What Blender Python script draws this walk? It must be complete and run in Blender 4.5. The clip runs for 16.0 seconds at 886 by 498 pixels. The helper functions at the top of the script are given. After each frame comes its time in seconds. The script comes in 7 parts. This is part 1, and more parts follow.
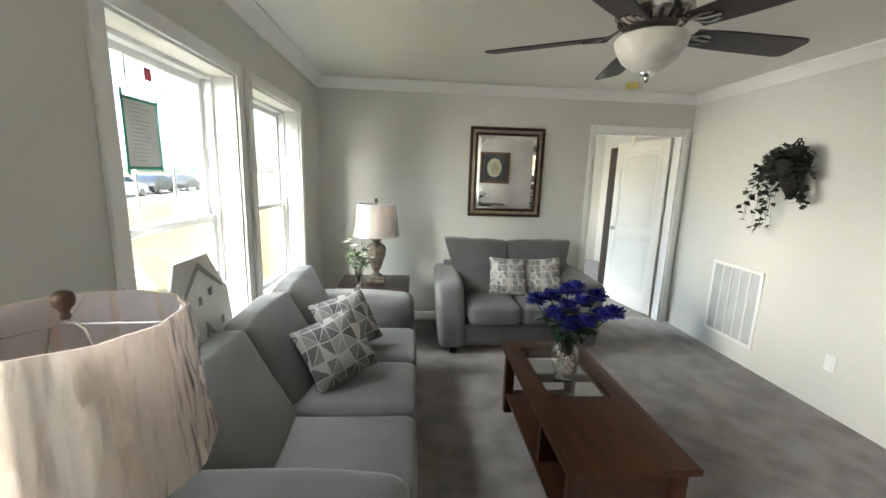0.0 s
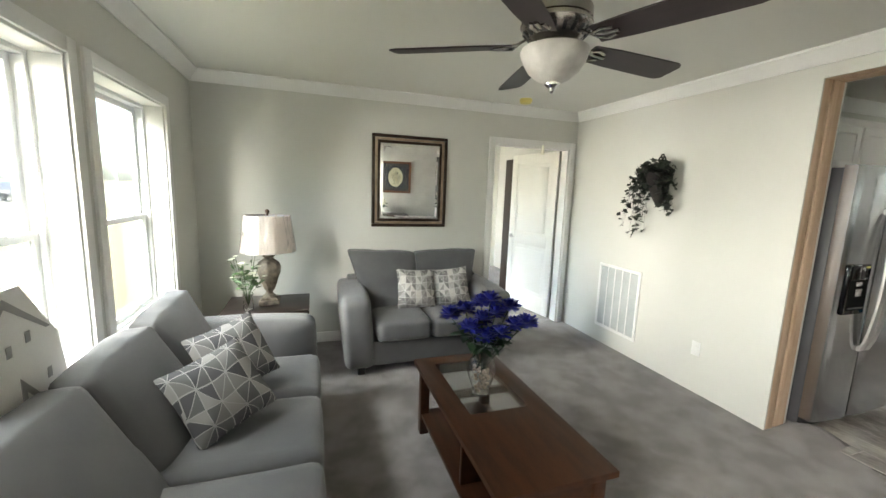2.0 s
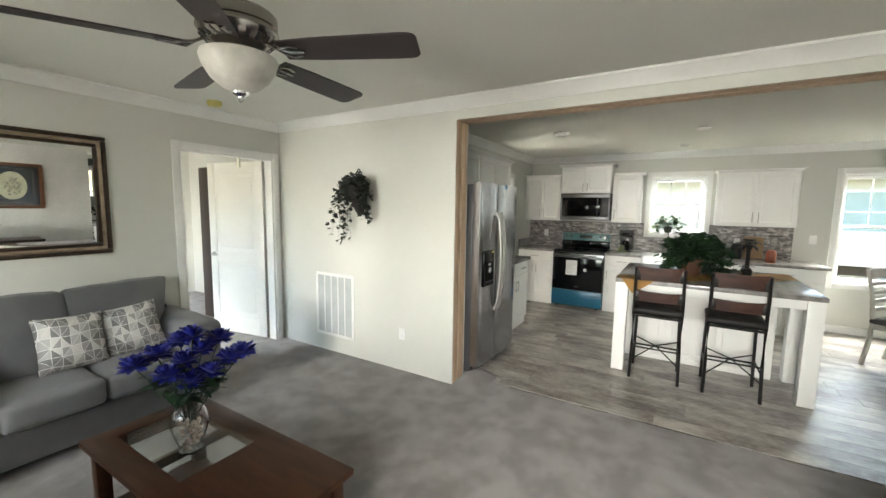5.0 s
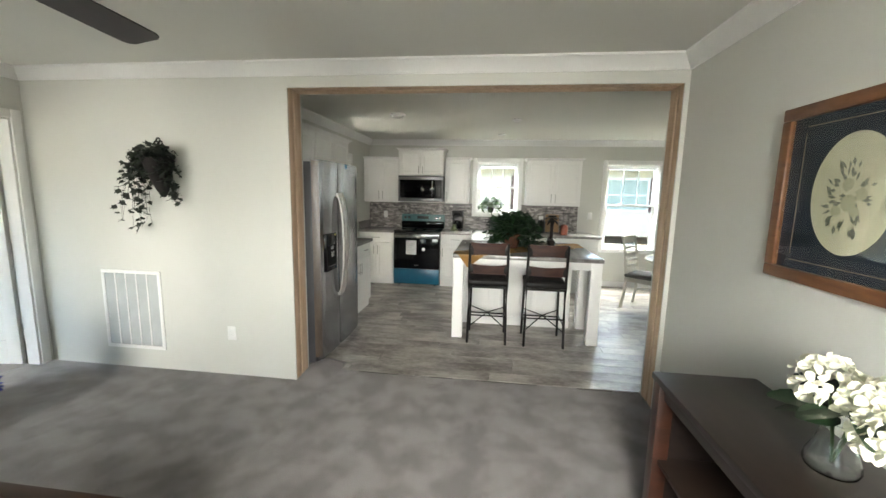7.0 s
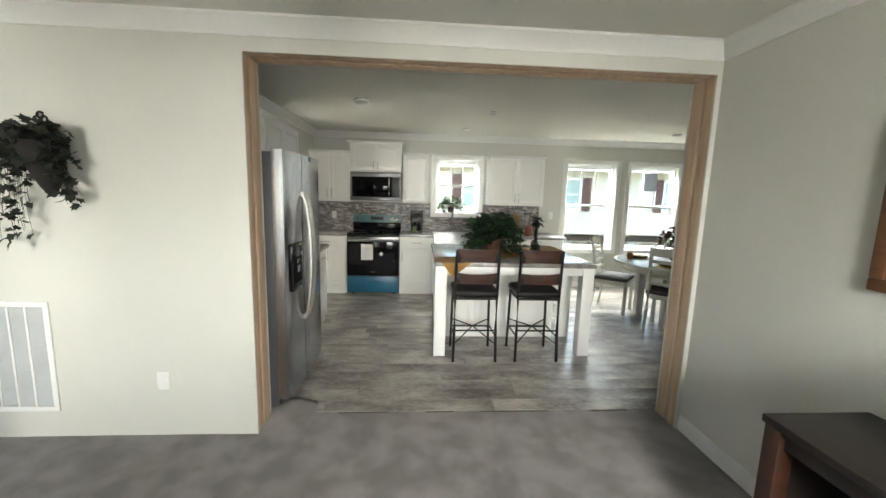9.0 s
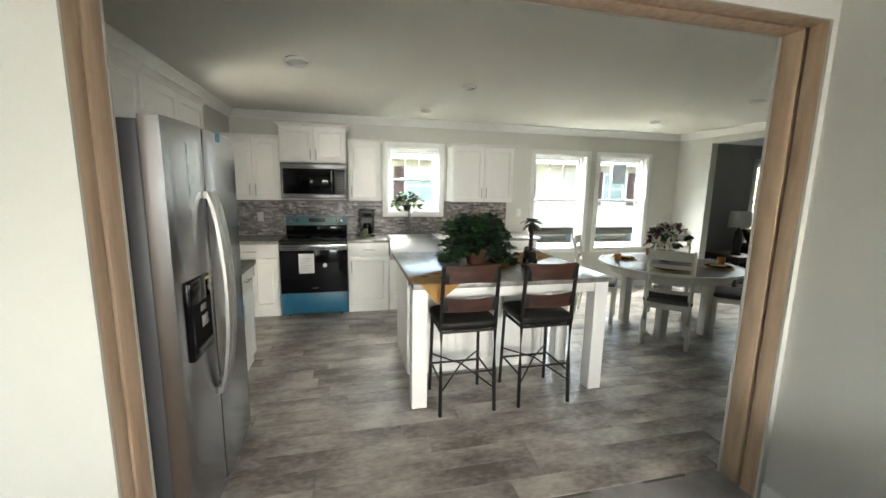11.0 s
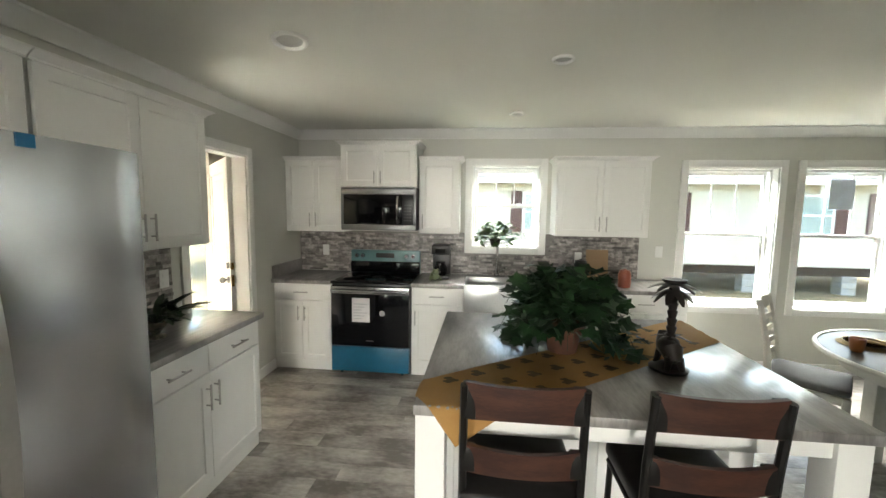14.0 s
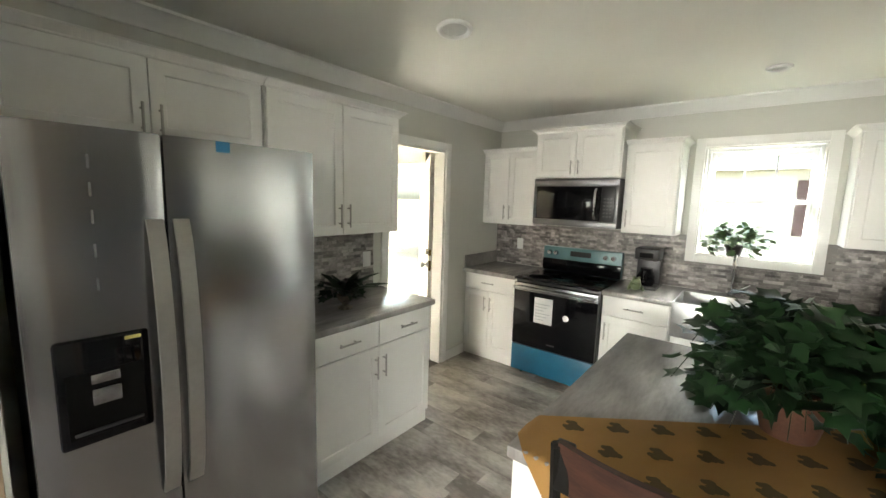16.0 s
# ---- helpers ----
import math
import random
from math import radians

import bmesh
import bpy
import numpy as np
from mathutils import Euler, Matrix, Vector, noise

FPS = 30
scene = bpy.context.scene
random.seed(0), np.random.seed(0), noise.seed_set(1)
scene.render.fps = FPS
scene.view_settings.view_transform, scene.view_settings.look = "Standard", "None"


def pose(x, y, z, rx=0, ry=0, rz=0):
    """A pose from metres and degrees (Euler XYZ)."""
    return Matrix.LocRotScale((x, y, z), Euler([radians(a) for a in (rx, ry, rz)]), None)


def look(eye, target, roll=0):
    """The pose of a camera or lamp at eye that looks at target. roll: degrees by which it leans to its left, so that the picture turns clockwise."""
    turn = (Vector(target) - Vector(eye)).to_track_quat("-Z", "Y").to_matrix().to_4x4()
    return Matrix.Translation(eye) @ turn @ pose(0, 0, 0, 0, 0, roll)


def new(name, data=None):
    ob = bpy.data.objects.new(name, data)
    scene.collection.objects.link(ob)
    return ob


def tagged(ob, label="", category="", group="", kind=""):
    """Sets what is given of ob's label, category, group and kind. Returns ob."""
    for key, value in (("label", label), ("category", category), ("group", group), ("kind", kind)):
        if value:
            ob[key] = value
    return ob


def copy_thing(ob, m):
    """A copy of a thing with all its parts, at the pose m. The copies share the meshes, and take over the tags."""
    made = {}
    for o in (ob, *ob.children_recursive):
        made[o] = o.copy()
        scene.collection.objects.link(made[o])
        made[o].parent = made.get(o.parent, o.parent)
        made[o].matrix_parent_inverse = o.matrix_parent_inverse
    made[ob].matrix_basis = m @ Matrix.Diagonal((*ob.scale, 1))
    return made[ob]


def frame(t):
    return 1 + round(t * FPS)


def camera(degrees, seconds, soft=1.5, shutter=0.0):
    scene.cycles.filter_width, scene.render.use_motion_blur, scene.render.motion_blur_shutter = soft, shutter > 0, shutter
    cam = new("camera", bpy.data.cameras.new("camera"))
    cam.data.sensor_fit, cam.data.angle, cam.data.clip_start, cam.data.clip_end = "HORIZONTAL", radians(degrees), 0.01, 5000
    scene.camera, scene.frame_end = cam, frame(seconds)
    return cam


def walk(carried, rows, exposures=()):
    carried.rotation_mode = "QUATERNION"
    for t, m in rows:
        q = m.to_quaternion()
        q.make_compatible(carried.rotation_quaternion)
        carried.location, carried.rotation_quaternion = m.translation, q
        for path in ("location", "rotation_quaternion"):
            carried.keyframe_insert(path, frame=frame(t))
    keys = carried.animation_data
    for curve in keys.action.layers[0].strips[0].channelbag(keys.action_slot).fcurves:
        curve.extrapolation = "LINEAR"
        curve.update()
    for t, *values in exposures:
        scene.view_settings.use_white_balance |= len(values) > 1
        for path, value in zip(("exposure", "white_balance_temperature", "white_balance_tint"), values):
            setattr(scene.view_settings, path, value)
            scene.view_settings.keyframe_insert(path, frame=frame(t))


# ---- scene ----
cam = camera(97.5, 16.0)
PATH = [
    (0, (0.006, 0.194, 1.541), (0.153, 2.155, 1.176), 1.8),
    (0.5, (0.051, 0.196, 1.523), (0.105, 2.152, 1.109), 2.0),
    (1, (0.07, 0.196, 1.519), (0.127, 2.156, 1.127), 1.9),
    (1.5, (0.032, 0.26, 1.53), (0.331, 2.203, 1.161), 2.4),
    (2, (-0.006, 0.352, 1.534), (0.631, 2.224, 1.234), 2.1),
    (2.5, (-0.015, 0.396, 1.531), (0.908, 2.142, 1.219), 1.6),
    (3, (-0.013, 0.385, 1.549), (1.129, 2.002, 1.264), 1.3),
    (3.5, (-0.007, 0.362, 1.553), (1.284, 1.866, 1.282), 1.1),
    (4, (0.007, 0.342, 1.556), (1.425, 1.73, 1.301), 1.1),
    (4.5, (0.004, 0.335, 1.57), (1.568, 1.56, 1.338), 1.2),
    (5, (0.011, 0.345, 1.556), (1.719, 1.363, 1.341), 0.9),
    (7.5, (0.115, 0.492, 1.527), (2.088, 0.668, 1.249), 1.4),
    (8, (0.278, 0.641, 1.524), (2.253, 0.817, 1.265), 1.3),
    (8.5, (0.429, 0.772, 1.528), (2.404, 0.882, 1.235), 1.4),
    (9, (0.559, 0.968, 1.536), (2.534, 0.836, 1.248), 1.6),
    (11.5, (1.804, 1.195, 1.554), (3.721, 0.703, 1.271), 1.1),
    (12, (2.03, 1.067, 1.571), (3.958, 0.578, 1.364), 0.9),
    (12.5, (2.255, 0.957, 1.567), (4.177, 0.475, 1.298), 0.9),
    (13, (2.444, 0.843, 1.554), (4.396, 0.466, 1.335), 0.8),
    (13.5, (2.599, 0.717, 1.584), (4.582, 0.55, 1.381), 0.8),
    (14, (2.725, 0.572, 1.586), (4.705, 0.774, 1.391), 0.8),
    (14.5, (2.845, 0.495, 1.58), (4.759, 1.018, 1.329), 1.1),
    (15, (2.973, 0.432, 1.599), (4.79, 1.225, 1.337), 1.4),
    (15.5, (3.041, 0.38, 1.601), (4.733, 1.412, 1.327), 1.7),
    (16, (3.079, 0.306, 1.602), (4.619, 1.554, 1.344), 1.6),
]
walk(cam, [(t, look(eye, target, roll)) for t, eye, target, roll in PATH], [(0, 4.85, 6850, 9), (2.5, 5.05, 6950, 9), (5.0, 4.95, 6850, 9), (8.0, 4.85, 6800, 9), (11.5, 5.0, 6850, 9), (14.0, 4.93, 6950, 9), (16.0, 5.3, 7000, 9)])


# ---- world and sun ----
world = bpy.data.worlds.new("hazy_sky")
scene.world = world
world.use_nodes = True
wn = world.node_tree
sky = wn.nodes.new("ShaderNodeTexSky")
sky.sky_type, sky.sun_disc = "NISHITA", False
sky.sun_elevation, sky.sun_rotation = radians(54.1), radians(168.4)
sky.air_density, sky.dust_density, sky.ozone_density = 1.0, 4.0, 1.0
bg = wn.nodes["Background"]
bg.inputs[1].default_value = 0.15
wn.links.new(sky.outputs[0], bg.inputs[0])
sun = new("sun", bpy.data.lights.new("sun", "SUN"))
sun.data.energy, sun.data.angle, sun.data.color = 1.2, radians(20), (1.0, 0.975, 0.94)
sun.matrix_world = look((3.5, -17.0, 24.0), (0, 0, 0))


def sky_lamp(x, y, z, tx, tz, w, power):
    """A lamp above a window's outer edge that stands in for the bright hazy sky."""
    l = new("sky_lamp", bpy.data.lights.new("sky_lamp", "AREA"))
    l.data.shape, l.data.size, l.data.size_y, l.data.energy = "RECTANGLE", w, 0.9, power
    l.data.color = (0.95, 1.0, 0.985)
    l.matrix_world = look((x, y, z), (tx, y, tz))


for y, w, power in ((1.99, 0.9, 3.6), (3.045, 0.9, 5.5)):
    sky_lamp(-1.75, y, 2.75, -0.4, 0.9, w, power)
west_sky = new("sky_lamp", bpy.data.lights.new("sky_lamp", "AREA"))
west_sky.data.shape, west_sky.data.size, west_sky.data.size_y, west_sky.data.energy = "RECTANGLE", 1.7, 2.6, 32.0
west_sky.data.color = (1.0, 0.985, 0.95)
west_sky.matrix_world = look((-5.2, 3.0, 1.95), (2.88, 2.9, 1.1))
# Added sky stand-in outside the unseen west window; brightens room and kitchen.
south_west = new("sky_lamp", bpy.data.lights.new("sky_lamp", "AREA"))
south_west.data.shape, south_west.data.size, south_west.data.size_y, south_west.data.energy = "RECTANGLE", 1.8, 1.2, 30.0
south_west.data.color = (1.0, 0.99, 0.955)
south_west.matrix_world = look((-2.3, 0.10, 2.15), (2.9, -1.7, 0.3))
for y, w, power in ((0.342, 0.8, 10.0), (-1.87, 0.9, 15.0), (-2.945, 0.9, 15.0), (-5.975, 0.9, 5.0), (-7.065, 0.9, 5.0), (4.08, 0.8, 190.0)):
    sky_lamp(7.70, y, 2.75, 6.3, 0.9, w, power)
# Added sky stand-in outside the bedroom's unseen opening, to brighten that room.
sky_lamp(-1.0, 5.9, 2.75, 0.3, 0.9, 1.2, 45.0)

# ---- materials ----
MATS = {}


def mat(name, a, b=None, rough=0.6, metal=0.0, scale=6.0, fine=60.0, bump=0.1, stretch=(1, 1, 1), mix=(0.35, 0.65), vary=0.0, coat=0.0, sheen=0.0,
        glow=None):
    """Two colours mixed by broad and fine noise, with fine relief. vary: how far single pieces differ."""
    if name in MATS:
        return MATS[name]
    m = bpy.data.materials.new(name)
    m.use_nodes = True
    t = m.node_tree
    p = t.nodes["Principled BSDF"]
    b = b or tuple(c * 0.88 for c in a)
    tc = t.nodes.new("ShaderNodeTexCoord")
    mp = t.nodes.new("ShaderNodeMapping")
    mp.inputs["Scale"].default_value = stretch
    t.links.new(tc.outputs["Object"], mp.inputs["Vector"])
    n1, n2 = t.nodes.new("ShaderNodeTexNoise"), t.nodes.new("ShaderNodeTexNoise")
    n1.inputs["Scale"].default_value, n1.inputs["Detail"].default_value = scale, 5
    n2.inputs["Scale"].default_value, n2.inputs["Detail"].default_value = fine, 3
    vec = mp.outputs["Vector"]
    info = t.nodes.new("ShaderNodeObjectInfo")
    if vary:
        add = t.nodes.new("ShaderNodeVectorMath")
        add.operation = "MULTIPLY_ADD"
        add.inputs[1].default_value = (37, 37, 37)
        comb = t.nodes.new("ShaderNodeCombineXYZ")
        for i in range(3):
            t.links.new(info.outputs["Random"], comb.inputs[i])
        t.links.new(comb.outputs[0], add.inputs[0])
        t.links.new(vec, add.inputs[2])
        vec = add.outputs[0]
    for n in (n1, n2):
        t.links.new(vec, n.inputs["Vector"])
    mul = t.nodes.new("ShaderNodeMath")
    mul.operation = "MULTIPLY_ADD"
    mul.inputs[1].default_value = 0.35
    sub = t.nodes.new("ShaderNodeMath")
    sub.operation = "SUBTRACT"
    sub.inputs[1].default_value = 0.5
    t.links.new(n2.outputs["Fac"], sub.inputs[0])
    t.links.new(sub.outputs[0], mul.inputs[0])
    t.links.new(n1.outputs["Fac"], mul.inputs[2])
    ramp = t.nodes.new("ShaderNodeValToRGB")
    ramp.color_ramp.elements[0].position, ramp.color_ramp.elements[1].position = mix
    ramp.color_ramp.elements[0].color, ramp.color_ramp.elements[1].color = (*b, 1), (*a, 1)
    t.links.new(mul.outputs[0], ramp.inputs[0])
    col = ramp.outputs[0]
    if vary:
        hsv = t.nodes.new("ShaderNodeHueSaturation")
        mr = t.nodes.new("ShaderNodeMapRange")
        mr.inputs["To Min"].default_value, mr.inputs["To Max"].default_value = 1 - vary, 1 + vary
        t.links.new(info.outputs["Random"], mr.inputs["Value"])
        t.links.new(mr.outputs[0], hsv.inputs["Value"])
        t.links.new(col, hsv.inputs["Color"])
        col = hsv.outputs[0]
    t.links.new(col, p.inputs["Base Color"])
    p.inputs["Roughness"].default_value, p.inputs["Metallic"].default_value = rough, metal
    p.inputs["Coat Weight"].default_value = coat
    p.inputs["Sheen Weight"].default_value = sheen
    if bump:
        bp = t.nodes.new("ShaderNodeBump")
        bp.inputs["Strength"].default_value, bp.inputs["Distance"].default_value = bump, 0.004
        t.links.new(n2.outputs["Fac"], bp.inputs["Height"])
        t.links.new(bp.outputs[0], p.inputs["Normal"])
    if glow:
        p.inputs["Emission Color"].default_value = (*glow[0], 1)
        p.inputs["Emission Strength"].default_value = glow[1]
    MATS[name] = m
    return m


def glass(name, tint=(1, 1, 1), rough=0.0):
    if name in MATS:
        return MATS[name]
    m = bpy.data.materials.new(name)
    m.use_nodes = True
    p = m.node_tree.nodes["Principled BSDF"]
    p.inputs["Base Color"].default_value = (*tint, 1)
    p.inputs["Transmission Weight"].default_value = 1
    p.inputs["Roughness"].default_value = rough
    p.inputs["IOR"].default_value = 1.45
    MATS[name] = m
    return m


def pane_glass(name="pane", tint=(0.54, 0.57, 0.56, 1)):
    """Thin window glass: faint reflection, and a grey tint added to dim the outdoors."""
    if name in MATS:
        return MATS[name]
    m = bpy.data.materials.new(name)
    m.use_nodes = True
    t = m.node_tree
    out = t.nodes["Material Output"]
    tr, gl, mx = t.nodes.new("ShaderNodeBsdfTransparent"), t.nodes.new("ShaderNodeBsdfGlossy"), t.nodes.new("ShaderNodeMixShader")
    tr.inputs[0].default_value = tint
    lw, pw, ma = t.nodes.new("ShaderNodeLayerWeight"), t.nodes.new("ShaderNodeMath"), t.nodes.new("ShaderNodeMath")
    pw.operation, ma.operation = "POWER", "MULTIPLY_ADD"
    pw.inputs[1].default_value = 4
    ma.inputs[1].default_value, ma.inputs[2].default_value = 0.6, 0.03
    gl.inputs["Roughness"].default_value = 0.02
    t.links.new(lw.outputs["Facing"], pw.inputs[0])
    t.links.new(pw.outputs[0], ma.inputs[0])
    t.links.new(ma.outputs[0], mx.inputs[0])
    t.links.new(tr.outputs[0], mx.inputs[1])
    t.links.new(gl.outputs[0], mx.inputs[2])
    t.links.new(mx.outputs[0], out.inputs[0])
    MATS[name] = m
    return m


def patterned(name, cells, line, scale=9.0):
    """Printed cloth: squares cut into triangles of several shades, with thin pale lines between."""
    if name in MATS:
        return MATS[name]
    m = bpy.data.materials.new(name)
    m.use_nodes = True
    t = m.node_tree
    p = t.nodes["Principled BSDF"]

    def math_node(op, a, b=None):
        n = t.nodes.new("ShaderNodeMath")
        n.operation = op
        for i, v in enumerate((a, b)):
            if v is None:
                continue
            if isinstance(v, (int, float)):
                n.inputs[i].default_value = v
            else:
                t.links.new(v, n.inputs[i])
        return n.outputs[0]
    tc, sx = t.nodes.new("ShaderNodeTexCoord"), t.nodes.new("ShaderNodeSeparateXYZ")
    t.links.new(tc.outputs["Object"], sx.inputs[0])
    wob = t.nodes.new("ShaderNodeTexNoise")
    wob.inputs["Scale"].default_value, wob.inputs["Detail"].default_value = 4.5, 0.0
    sw = t.nodes.new("ShaderNodeSeparateColor")
    t.links.new(tc.outputs["Object"], wob.inputs["Vector"])
    t.links.new(wob.outputs["Color"], sw.inputs[0])
    u = math_node("ADD", math_node("MULTIPLY", sx.outputs[0], scale), math_node("MULTIPLY", sw.outputs[0], 0.9))
    v = math_node("ADD", math_node("MULTIPLY", sx.outputs[2], scale * 0.8), math_node("MULTIPLY", sw.outputs[1], 0.9))
    fu, fv = math_node("FLOOR", u), math_node("FLOOR", v)
    flip = math_node("MODULO", math_node("ADD", math_node("ADD", fu, fv), 100.0), 2.0)
    su = math_node("FRACT", u)
    sv = math_node("FRACT", v)
    d1 = math_node("SUBTRACT", su, sv)
    d2 = math_node("SUBTRACT", math_node("ADD", su, sv), 1.0)
    mixd = t.nodes.new("ShaderNodeMix")
    t.links.new(flip, mixd.inputs[0])
    t.links.new(d1, mixd.inputs[2])
    t.links.new(d2, mixd.inputs[3])
    dg = mixd.outputs[0]
    side = math_node("GREATER_THAN", dg, 0.0)
    cb = t.nodes.new("ShaderNodeCombineXYZ")
    for i, q in enumerate((fu, fv, side)):
        t.links.new(q, cb.inputs[i])
    wn = t.nodes.new("ShaderNodeTexWhiteNoise")
    t.links.new(cb.outputs[0], wn.inputs[0])
    ramp = t.nodes.new("ShaderNodeValToRGB")
    ramp.color_ramp.interpolation = "CONSTANT"
    while len(ramp.color_ramp.elements) < len(cells):
        ramp.color_ramp.elements.new(0.5)
    for i, c in enumerate(cells):
        ramp.color_ramp.elements[i].position = i / len(cells)
        ramp.color_ramp.elements[i].color = (*c, 1)
    t.links.new(wn.outputs[0], ramp.inputs[0])
    near = math_node("MINIMUM", math_node("ABSOLUTE", dg), math_node("MINIMUM", math_node("MINIMUM", su, math_node("SUBTRACT", 1.0, su)),
                                                                     math_node("MINIMUM", sv, math_node("SUBTRACT", 1.0, sv))))
    lt = math_node("LESS_THAN", near, 0.032)
    mx = t.nodes.new("ShaderNodeMixRGB")
    mx.inputs[2].default_value = (*line, 1)
    t.links.new(lt, mx.inputs[0])
    t.links.new(ramp.outputs[0], mx.inputs[1])
    t.links.new(mx.outputs[0], p.inputs["Base Color"])
    p.inputs["Roughness"].default_value = 0.85
    n = t.nodes.new("ShaderNodeTexNoise")
    n.inputs["Scale"].default_value = 400
    bp = t.nodes.new("ShaderNodeBump")
    bp.inputs["Strength"].default_value, bp.inputs["Distance"].default_value = 0.2, 0.002
    t.links.new(n.outputs[0], bp.inputs["Height"])
    t.links.new(bp.outputs[0], p.inputs["Normal"])
    MATS[name] = m
    return m


WALL = mat("wall_vinyl", (0.61, 0.61, 0.565), (0.585, 0.585, 0.54), 0.75, fine=220, bump=0.12, scale=1.2)
# Warmer, pinkish tone for the utility room walls.
BLUSH = mat("utility_wall_pinkish", (0.80, 0.72, 0.66), (0.77, 0.69, 0.63), 0.7, fine=220, bump=0.1, scale=1.2)
# Family room walls take a darker grey than the other walls.
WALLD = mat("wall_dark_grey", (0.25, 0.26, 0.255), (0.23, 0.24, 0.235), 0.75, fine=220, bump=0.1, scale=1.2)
CEIL = mat("ceiling_paint", (0.73, 0.73, 0.68), (0.70, 0.70, 0.65), 0.9, fine=150, bump=0.35, scale=0.8)
WHITE = mat("white_trim", (0.80, 0.80, 0.78), (0.76, 0.76, 0.74), 0.42, scale=3, bump=0.03)
VINYL = mat("white_vinyl", (0.78, 0.79, 0.79), (0.74, 0.75, 0.75), 0.35, scale=3, bump=0.02)
CABW = mat("white_cabinet", (0.80, 0.795, 0.77), (0.77, 0.765, 0.74), 0.35, scale=2, bump=0.02)
DOORW = mat("door_paint", (0.80, 0.79, 0.74), (0.77, 0.76, 0.71), 0.45, scale=2, bump=0.04)
CARPET = mat("carpet", (0.242, 0.223, 0.216), (0.150, 0.135, 0.130), 0.95, scale=5.0, fine=240, bump=1.0, mix=(0.38, 0.62), sheen=0.3)
PLANK = mat("rustic_plank", (0.46, 0.425, 0.38), (0.13, 0.112, 0.098), 0.34, scale=1.6, fine=14, bump=0.10, stretch=(3.2, 1.5, 1), vary=0.10,
            mix=(0.34, 0.70))
STUD = mat("raw_pine", (0.60, 0.44, 0.31), (0.46, 0.31, 0.20), 0.75, scale=4, fine=50, bump=0.12, stretch=(7, 7, 0.7), mix=(0.25, 0.6))
FABRIC = mat("grey_fabric", (0.112, 0.113, 0.114), (0.088, 0.089, 0.092), 0.9, scale=5, fine=420, bump=0.5, sheen=0.25)
FABRIC2 = mat("dark_fabric", (0.010, 0.0125, 0.014), None, 0.9, scale=5, fine=420, bump=0.5)
PIL = patterned("pillow_print", [(0.13, 0.13, 0.13), (0.30, 0.29, 0.275), (0.09, 0.09, 0.095), (0.20, 0.195, 0.19), (0.065, 0.065, 0.07), (0.11, 0.11, 0.11)], (0.36, 0.35, 0.34), 15)
PIL2 = patterned("pillow_print_pale", [(0.26, 0.25, 0.24), (0.48, 0.46, 0.43), (0.16, 0.155, 0.15), (0.36, 0.345, 0.33), (0.20, 0.19, 0.185)], (0.58, 0.57, 0.54), 20)
CHERRY = mat("cherry_wood", (0.044, 0.015, 0.0055), (0.023, 0.008, 0.0032), 0.42, scale=4, fine=40, stretch=(6, 1, 6), bump=0.04)
DARKTOP = mat("dark_table_top", (0.022, 0.016, 0.013), (0.015, 0.011, 0.009), 0.36, scale=4, fine=40, stretch=(1, 6, 6), bump=0.05)
ESPRESSO = mat("espresso_wood", (0.020, 0.013, 0.010), (0.012, 0.008, 0.007), 0.38, scale=4, fine=40, stretch=(1, 6, 6), bump=0.05)
DARKBROWN = mat("dark_brown_wood", (0.034, 0.020, 0.014), None, 0.5, scale=4, stretch=(6, 6, 1))
REDWOOD = mat("red_brown_wood", (0.045, 0.016, 0.009), (0.024, 0.010, 0.006), 0.35, scale=4, fine=30, stretch=(1, 1, 5), bump=0.08)
WALNUT = mat("walnut_wood", (0.062, 0.025, 0.016), (0.030, 0.012, 0.009), 0.4, scale=5, fine=40, stretch=(1, 6, 6), bump=0.06)
BLACKM = mat("black_metal", (0.02, 0.019, 0.018), None, 0.4, 0.6, bump=0.03)
LEATHER = mat("black_leather", (0.010, 0.009, 0.009), None, 0.45, scale=8, fine=200, bump=0.25)
STEEL = mat("brushed_steel", (0.40, 0.40, 0.41), (0.33, 0.33, 0.34), 0.23, 1.0, scale=2, fine=300, stretch=(1, 1, 0.02), bump=0.015)
NICKEL = mat("brushed_nickel", (0.46, 0.45, 0.43), None, 0.42, 1.0, bump=0.02)
CHROME = mat("chrome", (0.72, 0.72, 0.72), None, 0.1, 1.0, bump=0)
BLACKG = mat("black_glass", (0.004, 0.004, 0.005), None, 0.06, bump=0)
BLACKP = mat("black_plastic", (0.015, 0.015, 0.016), None, 0.35, bump=0.03)
BLUEF = mat("blue_film", (0.008, 0.105, 0.18), (0.010, 0.085, 0.15), 0.3, scale=5, fine=30, bump=0.15)
TEALF = mat("film_on_panel", (0.10, 0.22, 0.23), None, 0.3, scale=5, bump=0.1)
COUNTER = mat("stone_laminate", (0.32, 0.30, 0.285), (0.125, 0.115, 0.11), 0.36, scale=3.0, fine=18, stretch=(1.2, 5, 1), mix=(0.3, 0.7), bump=0.02, coat=1.0)
STONE = mat("mosaic_stone", (0.36, 0.33, 0.31), (0.15, 0.135, 0.13), 0.35, scale=7, fine=60, vary=0.55, bump=0.2)
STONE2 = mat("mosaic_stone_joined", (0.34, 0.31, 0.29), (0.12, 0.11, 0.105), 0.35, scale=16, fine=60, bump=0.2)
GROUT = mat("grout", (0.22, 0.21, 0.2), None, 0.9)
BLADE = mat("fan_blade_wood", (0.026, 0.015, 0.016), (0.016, 0.010, 0.011), 0.5, scale=4, stretch=(1, 6, 1), bump=0.03)
